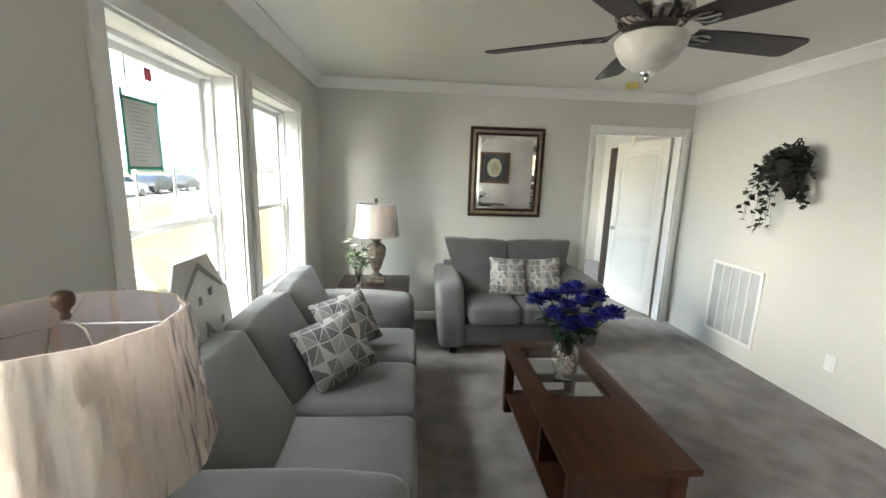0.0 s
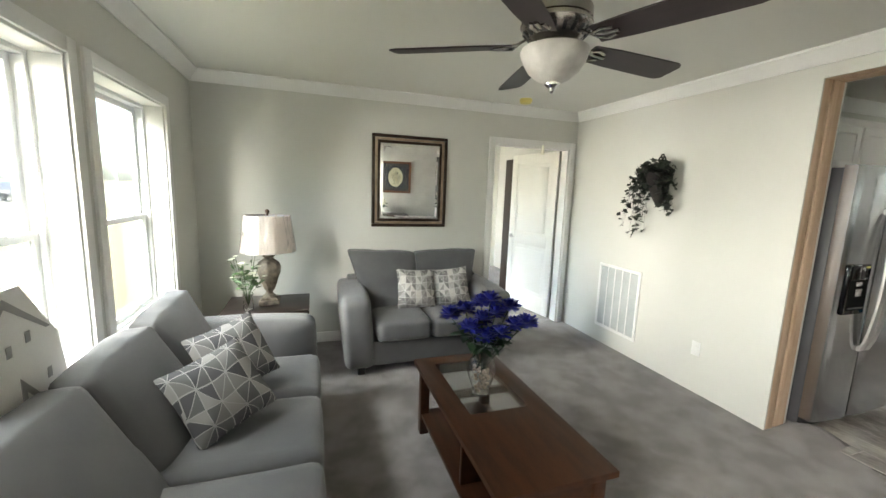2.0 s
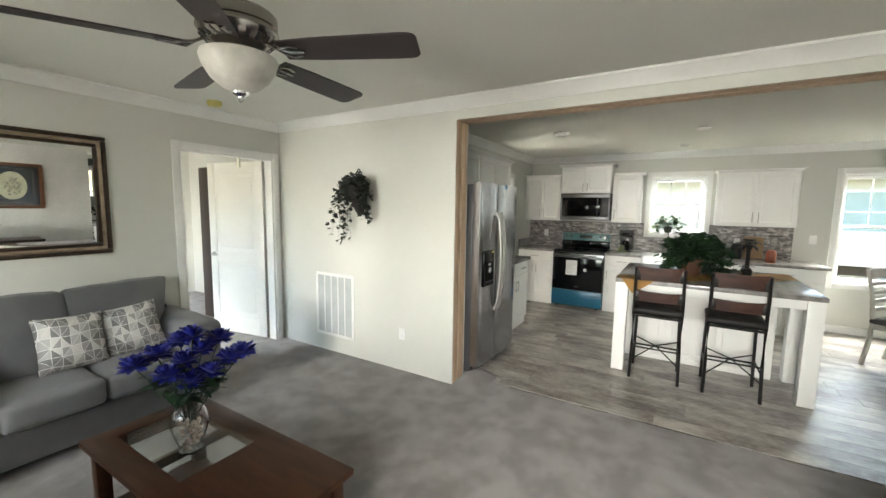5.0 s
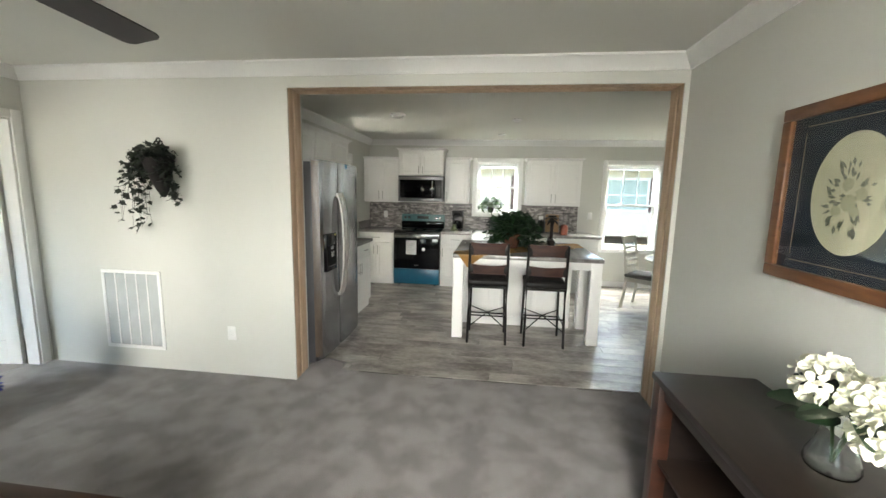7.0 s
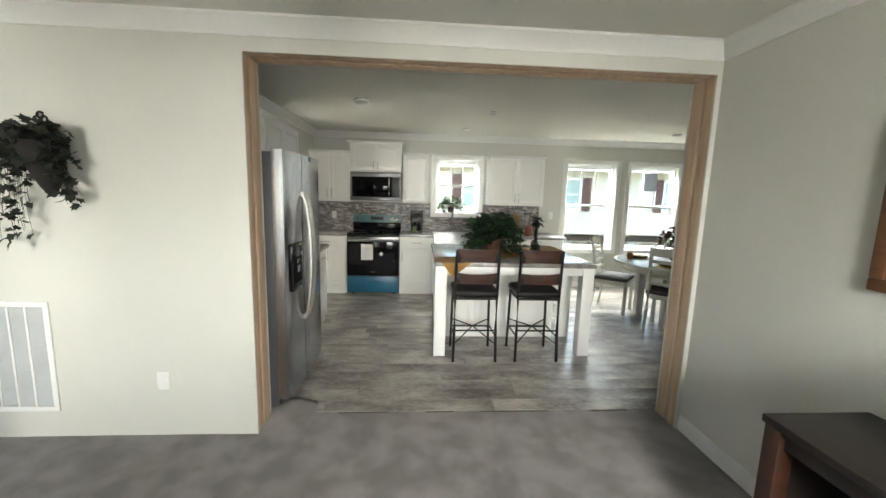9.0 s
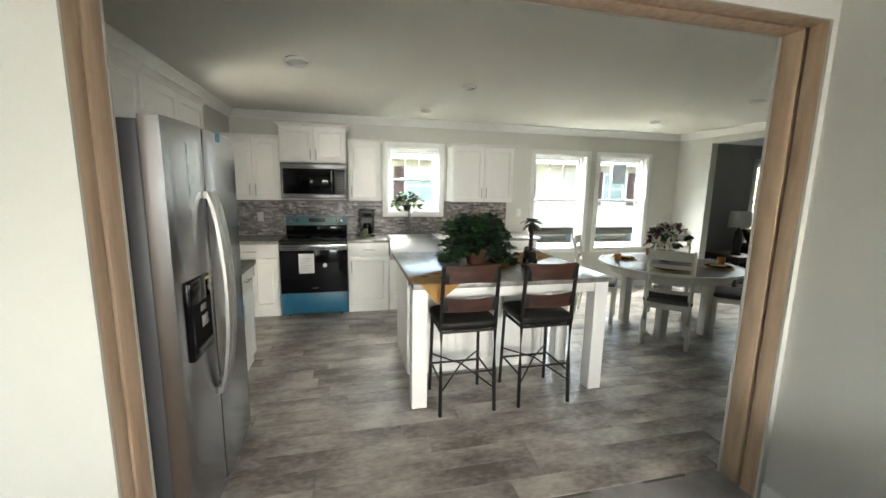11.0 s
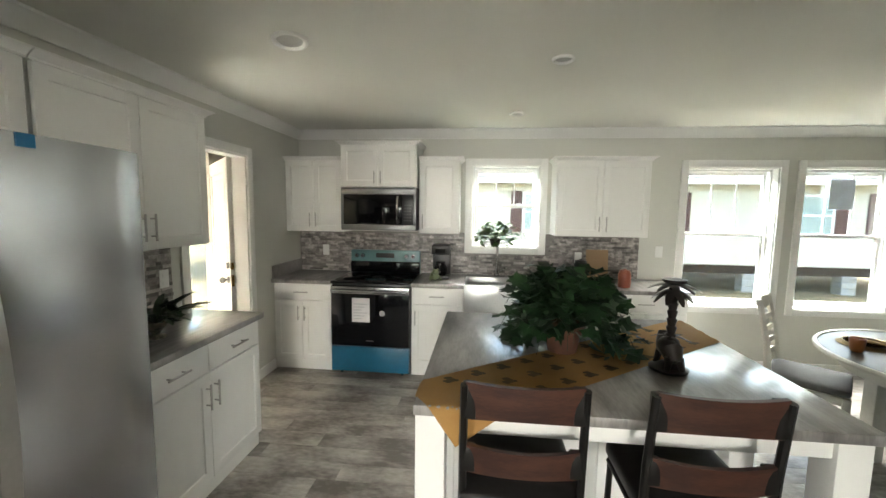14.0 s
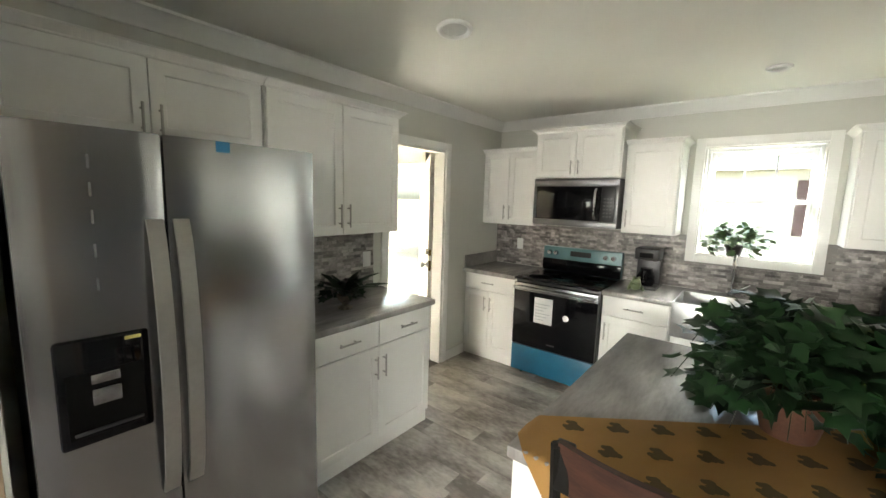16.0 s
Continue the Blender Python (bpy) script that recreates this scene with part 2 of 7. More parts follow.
ALAB = mat("alabaster_glass", (0.62, 0.60, 0.56), (0.44, 0.42, 0.385), 0.35, scale=9, fine=20, bump=0.03)
SHADE = mat("lamp_shade_linen", (0.76, 0.70, 0.64), (0.70, 0.64, 0.58), 0.75, scale=4, fine=350, bump=0.3)


LEATHER.node_tree.nodes["Principled BSDF"].inputs["Specular IOR Level"].default_value = 0.25
CHERRY.node_tree.nodes["Principled BSDF"].inputs["Specular IOR Level"].default_value = 0.28
BLACKG.node_tree.nodes["Principled BSDF"].inputs["Specular IOR Level"].default_value = 0.22
MATTB = mat("matt_black", (0.005, 0.005, 0.005), None, 0.7, bump=0)
MATTB.node_tree.nodes["Principled BSDF"].inputs["Specular IOR Level"].default_value = 0.08
COUNTER.node_tree.nodes["Principled BSDF"].inputs["Coat Roughness"].default_value = 0.16
COUNTER.node_tree.nodes["Principled BSDF"].inputs["Specular IOR Level"].default_value = 0.9


def let_through(m, share, colour):
    """Thin cloth: part of the light passes it."""
    t = m.node_tree
    tr, mx = t.nodes.new("ShaderNodeBsdfTranslucent"), t.nodes.new("ShaderNodeMixShader")
    tr.inputs[0].default_value = (*colour, 1)
    mx.inputs[0].default_value = share
    t.links.new(t.nodes["Principled BSDF"].outputs[0], mx.inputs[1])
    t.links.new(tr.outputs[0], mx.inputs[2])
    t.links.new(mx.outputs[0], t.nodes["Material Output"].inputs[0])


let_through(SHADE, 0.6, (0.95, 0.87, 0.81))
SHADEIN = mat("shade_lining", (0.84, 0.83, 0.87), None, 0.8)
let_through(SHADEIN, 0.6, (0.95, 0.92, 0.94))
FANM = mat("polished_nickel", (0.36, 0.34, 0.32), None, 0.2, 1.0, bump=0.0)
LAMPB = mat("weathered_resin", (0.26, 0.22, 0.17), (0.10, 0.085, 0.065), 0.6, scale=22, fine=80, bump=0.5)
FINIAL = mat("bronze_finial", (0.10, 0.055, 0.035), None, 0.4, 0.3)
LEAF = mat("leaf_green", (0.014, 0.042, 0.013), (0.006, 0.019, 0.007), 0.45, scale=9, vary=0.35, bump=0.05)
LEAFD = mat("leaf_dark", (0.022, 0.032, 0.018), (0.012, 0.016, 0.012), 0.6, scale=9, vary=0.4)
LEAFY = mat("leaf_fresh", (0.055, 0.11, 0.03), (0.03, 0.065, 0.02), 0.5, scale=9, vary=0.3)
PETALB = mat("blue_petal", (0.012, 0.018, 0.24), (0.008, 0.010, 0.12), 0.55, scale=20, vary=0.3)
PETALW = mat("white_petal", (0.78, 0.77, 0.64), (0.70, 0.70, 0.56), 0.6, scale=20, vary=0.1)
PETALR = mat("burgundy_petal", (0.10, 0.025, 0.035), None, 0.6, vary=0.3)
TERRA = mat("terracotta", (0.12, 0.048, 0.025), (0.08, 0.033, 0.02), 0.8, scale=8, fine=90, bump=0.3)
WICKER = mat("dark_wicker", (0.009, 0.007, 0.006), None, 0.8, scale=30, fine=90, bump=0.6)
GLASS = glass("clear_glass")
WATER = mat("pebbles", (0.62, 0.50, 0.40), (0.35, 0.27, 0.22), 0.5, vary=0.3)
GILT = mat("dark_bronze_frame", (0.055, 0.035, 0.024), (0.03, 0.02, 0.014), 0.35, 0.5, scale=30, fine=120, bump=0.3)
GOLD = mat("silver_gilt", (0.50, 0.40, 0.30), (0.35, 0.27, 0.2), 0.3, 0.9, scale=18)
MIRROR = mat("mirror", (0.90, 0.90, 0.90), None, 0.01, 1.0, bump=0)
OAK = mat("oak_frame", (0.17, 0.075, 0.032), (0.11, 0.045, 0.02), 0.4, scale=6, fine=50, stretch=(1, 6, 6), bump=0.1)
NAVY = mat("navy_mat_board", (0.006, 0.012, 0.026), None, 0.5, coat=0.8, bump=0.02)
CREAM = mat("cream_paper", (0.62, 0.58, 0.42), None, 0.6, coat=0.8, bump=0.02)
INK = mat("grey_ink", (0.20, 0.20, 0.16), (0.10, 0.11, 0.08), 0.6, scale=30, coat=0.8, bump=0)
PAPER = mat("white_paper", (0.72, 0.72, 0.72), None, 0.7)
PRINT = mat("grey_print", (0.42, 0.43, 0.45), None, 0.7)
PRINT2 = mat("dark_grey_print", (0.09, 0.09, 0.09))
GREENT = mat("green_tape", (0.02, 0.28, 0.19), None, 0.5)
RED = mat("red_label", (0.45, 0.03, 0.05), None, 0.5)
BLUET = mat("blue_tape", (0.01, 0.16, 0.32), None, 0.5)
YELLOW = mat("yellow_plastic", (0.62, 0.55, 0.16), None, 0.5)
MUSTARD = mat("mustard_cloth", (0.36, 0.20, 0.06), (0.30, 0.16, 0.05), 0.9, scale=5, fine=300, bump=0.4)
BEEBR = mat("olive_print", (0.10, 0.07, 0.025), None, 0.9)
SILVER = mat("silver_glaze", (0.45, 0.45, 0.46), None, 0.15, 1.0, bump=0)
BRONZE = mat("dark_bronze", (0.022, 0.018, 0.016), None, 0.35, 0.4, bump=0.1)
SEATG = mat("grey_seat_cloth", (0.12, 0.115, 0.11), None, 0.85, fine=300, bump=0.3)
CREAMW = mat("distressed_white", (0.68, 0.67, 0.61), (0.60, 0.585, 0.52), 0.5, scale=7)
SINK = mat("sink_steel", (0.55, 0.55, 0.55), None, 0.3, 1.0)
BRASS = mat("brass", (0.55, 0.36, 0.13), None, 0.25, 1.0)
DRY = mat("dry_grass", (0.17, 0.135, 0.075), (0.11, 0.095, 0.05), 0.95, scale=0.6, fine=12, bump=0.6)
SKIN = mat("siding_cream", (0.56, 0.53, 0.45), None, 0.6, scale=0.8)
SHUT = mat("shutter_brown", (0.08, 0.035, 0.03), None, 0.6)
ROOF = mat("roof_shingle", (0.09, 0.085, 0.08), None, 0.9, scale=3, fine=30, bump=0.6)
# Opaque pale panes; the hazy sky's reflection is put into this colour.
TEAL = mat("far_window_haze", (0.30, 0.38, 0.37), None, 0.1, bump=0)
CARW = mat("car_white", (0.7, 0.7, 0.7), None, 0.25, coat=1)
CARB = mat("car_black", (0.02, 0.02, 0.025), None, 0.25, coat=1)
TYRE = mat("tyre", (0.02, 0.02, 0.02), None, 0.8)
# Woods green made paler, with the haze of distance put into the colour.
HILL = mat("distant_woods_haze", (0.15, 0.20, 0.17), (0.11, 0.155, 0.13), 1.0, scale=0.05, fine=0.8)
GRAVEL = mat("gravel", (0.20, 0.185, 0.165), (0.15, 0.14, 0.125), 0.95, scale=0.8, fine=30, bump=0.8)
ORANGE = mat("orange_ceramic", (0.42, 0.16, 0.05), None, 0.3)
FILM = glass("shade_wrap", (0.98, 0.97, 0.96), 0.12)


# ---- mesh helpers ----
def obj(name, bm, material, parent=None, label="", smooth=False, kind=""):
    me = bpy.data.meshes.new(name)
    bmesh.ops.recalc_face_normals(bm, faces=bm.faces)
    bm.to_mesh(me)
    bm.free()
    me.materials.append(material)
    if smooth:
        me.shade_smooth()
        if smooth != "all":
            me.set_sharp_from_angle(angle=radians(38))
    ob = new(name, me)
    ob.parent = parent
    return tagged(ob, label=label, kind=kind)


def part(name, bm, material, parent, label="", smooth=True):
    return obj(name, bm, material, parent, label, smooth)


def shared(name, me, parent, m):
    """One more object on a mesh that other pieces use too."""
    ob = new(name, me)
    ob.parent = parent
    ob.matrix_local = m
    return ob


def thing(name, x, y, z, rz=0, label="", category="", group=""):
    ob = new(name)
    ob.empty_display_size = 0.1
    ob.matrix_world = pose(x, y, z, 0, 0, rz)
    return tagged(ob, label, category, group)


def box(x0, x1, y0, y1, z0, z1, bev=0.0, bm=None, seg=2):
    bm = bm or bmesh.new()
    own = bmesh.new() if bev else bm
    r = bmesh.ops.create_cube(own, size=1)
    for v in r["verts"]:
        v.co = ((x0 + x1) / 2 + v.co.x * (x1 - x0), (y0 + y1) / 2 + v.co.y * (y1 - y0), (z0 + z1) / 2 + v.co.z * (z1 - z0))
    if bev:
        bmesh.ops.bevel(own, geom=own.edges[:], offset=bev, segments=seg, affect="EDGES", profile=0.5)
        merge(bm, own)
    return bm


def merge(bm, other):
    vs = [bm.verts.new(v.co) for v in other.verts]
    other.verts.index_update()
    for f in other.faces:
        bm.faces.new([vs[v.index] for v in f.verts])
    other.free()


def tube(points, radii, seg=10, bm=None, cap=True, flat=1.0):
    """A round rod through points, with a radius at each."""
    bm = bm or bmesh.new()
    pts = [Vector(p) for p in points]
    radii = [radii] * len(pts) if isinstance(radii, (int, float)) else radii
    rings = []
    for i, p in enumerate(pts):
        d = (pts[min(i + 1, len(pts) - 1)] - pts[max(i - 1, 0)]).normalized()
        q = d.to_track_quat("Z", "Y")
        rings.append([bm.verts.new(p + q @ Vector((radii[i] * math.cos(a), radii[i] * flat * math.sin(a), 0)))
                      for a in (math.tau * k / seg for k in range(seg))])
    for a, b in zip(rings, rings[1:]):
        for k in range(seg):
            bm.faces.new((a[k], a[(k + 1) % seg], b[(k + 1) % seg], b[k]))
    if cap:
        bm.faces.new(rings[0][::-1])
        bm.faces.new(rings[-1])
    return bm


def lathe(profile, seg=24, bm=None, centre=(0, 0), wave=None):
    """Turned shape from (radius, height) pairs."""
    bm = bm or bmesh.new()
    rings = []
    for r, z in profile:
        rings.append([bm.verts.new((centre[0] + (r + (wave(a, r, z) if wave else 0)) * math.cos(a),
                                    centre[1] + (r + (wave(a, r, z) if wave else 0)) * math.sin(a), z))
                      for a in (math.tau * k / seg for k in range(seg))])
    for a, b in zip(rings, rings[1:]):
        for k in range(seg):
            bm.faces.new((a[k], a[(k + 1) % seg], b[(k + 1) % seg], b[k]))
    if profile[0][0] > 1e-4:
        bm.faces.new(rings[0][::-1])
    if profile[-1][0] > 1e-4:
        bm.faces.new(rings[-1])
    return bm


def soft(w, d, h, r=0.04, puff=(0, 0, 0), n=10, warp=None, wrinkle=0.0, seed=0):
    """An upholstered block: rounded edges and swelling faces, about its centre."""
    bm = bmesh.new()
    bmesh.ops.create_cube(bm, size=2)
    bmesh.ops.subdivide_edges(bm, edges=bm.edges[:], cuts=n, use_grid_fill=True)
    half = Vector((w / 2, d / 2, h / 2))
    for v in bm.verts:
        u = v.co.copy()
        s = Vector([math.copysign(abs(c) ** 0.85, c) for c in u])
        p = Vector([s[i] * half[i] for i in range(3)])
        inner = Vector([max(-half[i] + r, min(half[i] - r, p[i])) for i in range(3)])
        out = p - inner
        if out.length > 1e-6:
            p = inner + out.normalized() * min(out.length, r) if out.length > r else inner + out
        for i in range(3):
            j, k = (i + 1) % 3, (i + 2) % 3
            if abs(u[i]) > 0.4:
                p[i] += math.copysign(puff[i] * (1 - u[j] ** 2) * (1 - u[k] ** 2), u[i])
        if wrinkle:
            p += Vector((0, 0, 1)) * wrinkle * noise.noise(Vector((p.x * 6 + seed, p.y * 6, p.z * 6)))
        v.co = warp(p, u) if warp else p
    return bm


def frame_plate(x0, x1, y0, y1, a0, a1, b0, b1, z0, z1, bev=0.0):
    """A flat plate with one rectangular hole, in one piece."""
    bm = bmesh.new()
    rings = []
    for z in (z0, z1):
        rings.append([[bm.verts.new((x, y, z)) for x, y in q] for q in
                      (((x0, y0), (x1, y0), (x1, y1), (x0, y1)), ((a0, b0), (a1, b0), (a1, b1), (a0, b1)))])
    (lo, li), (ho, hi) = rings
    for k in range(4):
        n = (k + 1) % 4
        bm.faces.new((lo[k], lo[n], li[n], li[k]))
        bm.faces.new((ho[k], ho[n], hi[n], hi[k]))
        bm.faces.new((lo[k], lo[n], ho[n], ho[k]))
        bm.faces.new((li[k], li[n], hi[n], hi[k]))
    if bev:
        top = [e for e in bm.edges if all(abs(v.co.z - z1) < 1e-6 for v in e.verts) and e.verts[0].co.xy != e.verts[1].co.xy
               and len({round(v.co.x, 5) for v in e.verts} | {round(v.co.y, 5) for v in e.verts}) == 3]
        bmesh.ops.bevel(bm, geom=top, offset=bev, segments=2, affect="EDGES", profile=0.5)
    return bm


def prism(outline, p0, p1, up=(0, 0, 1), bm=None):
    """Sweeps an outline (out, up) from p0 to p1; 'out' is to the left of the way."""
    bm = bm or bmesh.new()
    p0, p1, up = Vector(p0), Vector(p1), Vector(up)
    side = up.cross((p1 - p0).normalized())
    a = [bm.verts.new(p0 + side * o + up * u) for o, u in outline]
    b = [bm.verts.new(p1 + side * o + up * u) for o, u in outline]
    n = len(outline)
    for i in range(n):
        bm.faces.new((a[i], a[(i + 1) % n], b[(i + 1) % n], b[i]))
    bm.faces.new(a[::-1])
    bm.faces.new(b)
    return bm


# ---- structure ----
def wall(name, axis, at0, at1, a0, a1, z0, z1, holes=(), material=None, label=""):
    """A wall between at0 and at1 across its axis ('x' or 'y' is the way it faces), from a0 to a1 along, with holes (a0, a1, z0, z1)."""
    bm = bmesh.new()
    cuts = sorted({a0, a1, *[h[0] for h in holes], *[h[1] for h in holes]})
    for c0, c1 in zip(cuts, cuts[1:]):
        spans = [(z0, z1)]
        for h in holes:
            if h[0] <= c0 and h[1] >= c1:
                nxt = []
                for s0, s1 in spans:
                    if s0 < h[2]:
                        nxt.append((s0, min(s1, h[2])))
                    if s1 > h[3]:
                        nxt.append((max(s0, h[3]), s1))
                spans = nxt
        for s0, s1 in spans:
            if axis == "x":
                box(at0, at1, c0, c1, s0, s1, bm=bm)
            else:
                box(c0, c1, at0, at1, s0, s1, bm=bm)
    bmesh.ops.remove_doubles(bm, verts=bm.verts, dist=1e-5)
    return tagged(obj(name, bm, material or WALL), label=label, kind="structure")


W0, W1, W2 = (-0.30, 0.59, 0.66, 2.03), (1.540, 2.430, 0.66, 2.03), (2.62, 3.555, 0.66, 2.03)
KW = (-0.015, 0.70, 1.205, 2.07)
D1, D2 = (-2.295, -1.445, 0.655, 2.055), (-3.37, -2.52, 0.655, 2.055)
D3, D4 = (-6.40, -5.55, 0.655, 2.055), (-7.49, -6.64, 0.655, 2.055)
XD = (3.62, 4.55, 0.0, 2.05)
LZ, KZ = 2.44, 2.43
wall("wall_west", "x", -1.13, -0.95, -0.94, 4.33, 0, LZ, (W0, W1, W2), label="greige vinyl wall with tall windows behind the sofa")
wall("wall_north", "y", 4.213, 4.33, -0.95, 2.88, 0, LZ, ((1.845, 2.787, 0, 2.045),), label="greige vinyl wall with mirror and bedroom doorway")
wall("wall_south", "y", -0.94, -0.82, -0.95, 2.88, 0, LZ, label="greige vinyl wall behind the console")
OP = (-0.79, 1.945, 0, 2.27)
OPB = (-0.828, 1.983, 0, 2.308)
wall("wall_partition_living", "x", 2.88, 2.893, -0.94, 4.33, 0, LZ, (OP,), label="greige wall panel round the unfinished wide opening")
wall("wall_partition_core", "x", 2.893, 2.972, -0.94, 4.33, 0, LZ, (OPB,), label="inner half of the marriage wall")
wall("wall_partition_core_kitchen", "x", 2.988, 3.087, -8.6, 2.72, 0, KZ, (OPB,), label="kitchen half of the marriage wall")
wall("wall_partition_kitchen", "x", 3.087, 3.10, -8.6, 2.72, 0, KZ, (OP,), label="greige wall panel on the kitchen side")
wall("wall_kitchen_north", "y", 2.60, 2.72, 3.10, 6.88, 0, KZ, ((5.20, 5.91, 0, 2.03),), label="greige kitchen wall with utility doorway")
wall("wall_kitchen_east", "x", 6.88, 7.03, -4.05, 4.82, 0, KZ, (KW, D1, D2, XD), label="greige outer wall with kitchen and dining windows")
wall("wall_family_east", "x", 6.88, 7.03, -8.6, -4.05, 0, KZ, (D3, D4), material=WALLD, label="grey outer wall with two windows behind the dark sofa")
wall("wall_dining_stub", "y", -4.05, -3.94, 6.30, 6.88, 0, KZ, label="short greige wall stub beside the dining windows")
wall("wall_dining_beam", "y", -4.05, -3.94, 3.10, 6.30, 2.25, KZ, label="greige header over the opening to the family room")
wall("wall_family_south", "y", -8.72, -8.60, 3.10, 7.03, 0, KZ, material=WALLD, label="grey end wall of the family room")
wall("wall_utility_north", "y", 4.82, 4.94, 4.40, 7.03, 0, KZ, material=BLUSH, label="pale utility room wall")
wall("wall_utility_west", "x", 4.28, 4.40, 2.72, 4.94, 0, KZ, material=BLUSH, label="pale utility room wall")
wall("wall_bedroom_north", "y", 7.60, 7.72, -0.2, 3.70, 0, LZ, label="greige bedroom wall")
# This opening is out of view and added to let light in.
wall("wall_bedroom_west", "x", -0.32, -0.2, 4.33, 7.72, 0, LZ, ((5.2, 6.6, 0.7, 2.0),), label="greige bedroom wall with an unseen opening added for daylight")
wall("wall_bedroom_east", "x", 3.60, 3.70, 4.33, 7.60, 0, LZ, label="greige bedroom wall")
tagged(obj("ceiling", box(-1.13, 2.98, -0.94, 4.33, LZ, LZ + 0.12), CEIL), label="off-white textured living room ceiling", kind="structure")
tagged(obj("ceiling_kitchen", box(2.98, 7.03, -8.72, 4.94, KZ, KZ + 0.12), CEIL), label="off-white textured kitchen ceiling", kind="structure")
tagged(obj("ceiling_bedroom", box(-0.32, 3.70, 4.33, 7.72, LZ, LZ + 0.12), CEIL), label="off-white bedroom ceiling", kind="structure")
tagged(obj("floor_bedroom", box(-0.32, 3.70, 4.33, 7.72, -0.1, 0.0), CARPET), label="grey carpet in the bedroom", kind="structure")
tagged(obj("floor_family", box(3.1, 6.88, -8.6, -3.98, -0.1, 0.006), CARPET), label="grey carpet in the family room", kind="structure")
tagged(obj("floor_kitchen", box(3.1, 6.88, -3.98, 4.82, -0.1, 0.0), mat("joint_dark", (0.09, 0.08, 0.07), None, 0.7)),
       label="dark joints under rustic vinyl planks", kind="structure")


def carpet():
    """Living room carpet, soft and uneven, with a rumpled edge by the refrigerator."""
    bm = bmesh.new()
    nx, ny = 84, 104
    vs = []
    for i in range(nx + 1):
        for j in range(ny + 1):
            x, y = -0.95 + 4.19 * i / nx, -0.82 + 5.15 * j / ny
            z = 0.004 * noise.noise(Vector((x * 3, y * 3, 0)))
            e = max(0, 1 - abs(y - 1.82) / 0.17) * max(0, 1 - abs(x - 3.14) / 0.2)
            z += 0.078 * e
            edge = 0.03 * noise.noise(Vector((0, y * 2, 4))) if i == nx else 0
            vs.append(bm.verts.new((x + edge, y, z)))
    for i in range(nx):
        for j in range(ny):
            a = i * (ny + 1) + j
            bm.faces.new((vs[a], vs[a + ny + 1], vs[a + ny + 2], vs[a + 1]))
    r = bmesh.ops.extrude_face_region(bm, geom=bm.faces[:])
    for g in r["geom"]:
        if isinstance(g, bmesh.types.BMVert):
            g.co.z -= 0.012 if g.co.x > 3.21 else 0.1
    return tagged(obj("floor", bm, CARPET, smooth="all"), label="mottled grey-taupe wall-to-wall carpet", kind="structure")


carpet()

CROWN = [(0, 0), (0.082, 0), (0.082, -0.014), (0.066, -0.022), (0.050, -0.050), (0.022, -0.070), (0.014, -0.092), (0, -0.092)]
BASE = [(0, 0), (0.014, 0), (0.014, 0.082), (0.009, 0.098), (0, 0.102)]


def trims(name, outline, runs, z, label):
    bm = bmesh.new()
    for (x0, y0), (x1, y1) in runs:
        prism(outline, (x0, y0, z), (x1, y1, z), bm=bm)
    return tagged(obj(name, bm, WHITE, smooth=True), label=label, kind="structure")


trims("crown_moulding", CROWN, [((2.88, -0.82), (2.88, 4.213)), ((2.88, 4.213), (-0.95, 4.213)), ((-0.95, 4.213), (-0.95, -0.82)),
                                ((-0.95, -0.82), (2.88, -0.82))], LZ, "white crown moulding round the living room")
trims("crown_moulding_kitchen", CROWN, [((6.88, -3.94), (6.88, 2.60)), ((6.88, 2.60), (3.10, 2.60)), ((3.10, 2.60), (3.10, -3.94)),
                                        ((3.10, -3.94), (6.88, -3.94)), ((6.88, -8.6), (6.88, -4.05)), ((6.88, -4.05), (3.1, -4.05))], KZ,
      "white crown moulding round the kitchen and dining area")
trims("baseboard", BASE, [((1.78, 4.213), (-0.95, 4.213)), ((-0.95, 4.213), (-0.95, -0.82)), ((-0.95, -0.82), (2.875, -0.82))], 0,
      "white baseboard in the living room")
trims("baseboard_kitchen", BASE, [((6.88, -3.94), (6.88, -1.35)), ((6.30, -3.94), (6.88, -3.94)), ((6.28, 2.60), (5.98, 2.60)),
                                  ((3.10, -0.83), (3.10, -8.6)), ((6.88, -8.6), (6.88, -4.05))], 0.0, "white baseboard in the dining area")


def jamb_boards():
    for x0, x1, tag in ((2.893, 2.972, "living"), (2.988, 3.087, "kitchen")):
        for y0, y1, z0, z1 in ((-0.828, -0.79, 0.0, 2.308), (1.945, 1.983, 0.0, 2.308), (-0.79, 1.945, 2.27, 2.308)):
            ob = obj("jamb_board", box(x0 + 0.001, x1 - 0.001, y0 + 0.001, y1 - 0.001, z0, z1, bev=0.003), STUD, smooth=True)
            tagged(ob, label="bare pine framing board lining the wide opening", kind="structure")
    # Black strips set into the open seam stand for its deep shade.
    bm = box(2.973, 2.987, -0.86, -0.815, 0, 2.3)
    box(2.973, 2.987, 1.970, 2.01, 0, 2.3, bm=bm)
    box(2.973, 2.987, -0.815, 1.970, 2.295, 2.34, bm=bm)
    tagged(obj("trim_gap", bm, BLACKP), label="black strip for the shade in the gap between the two house halves", kind="structure")


jamb_boards()


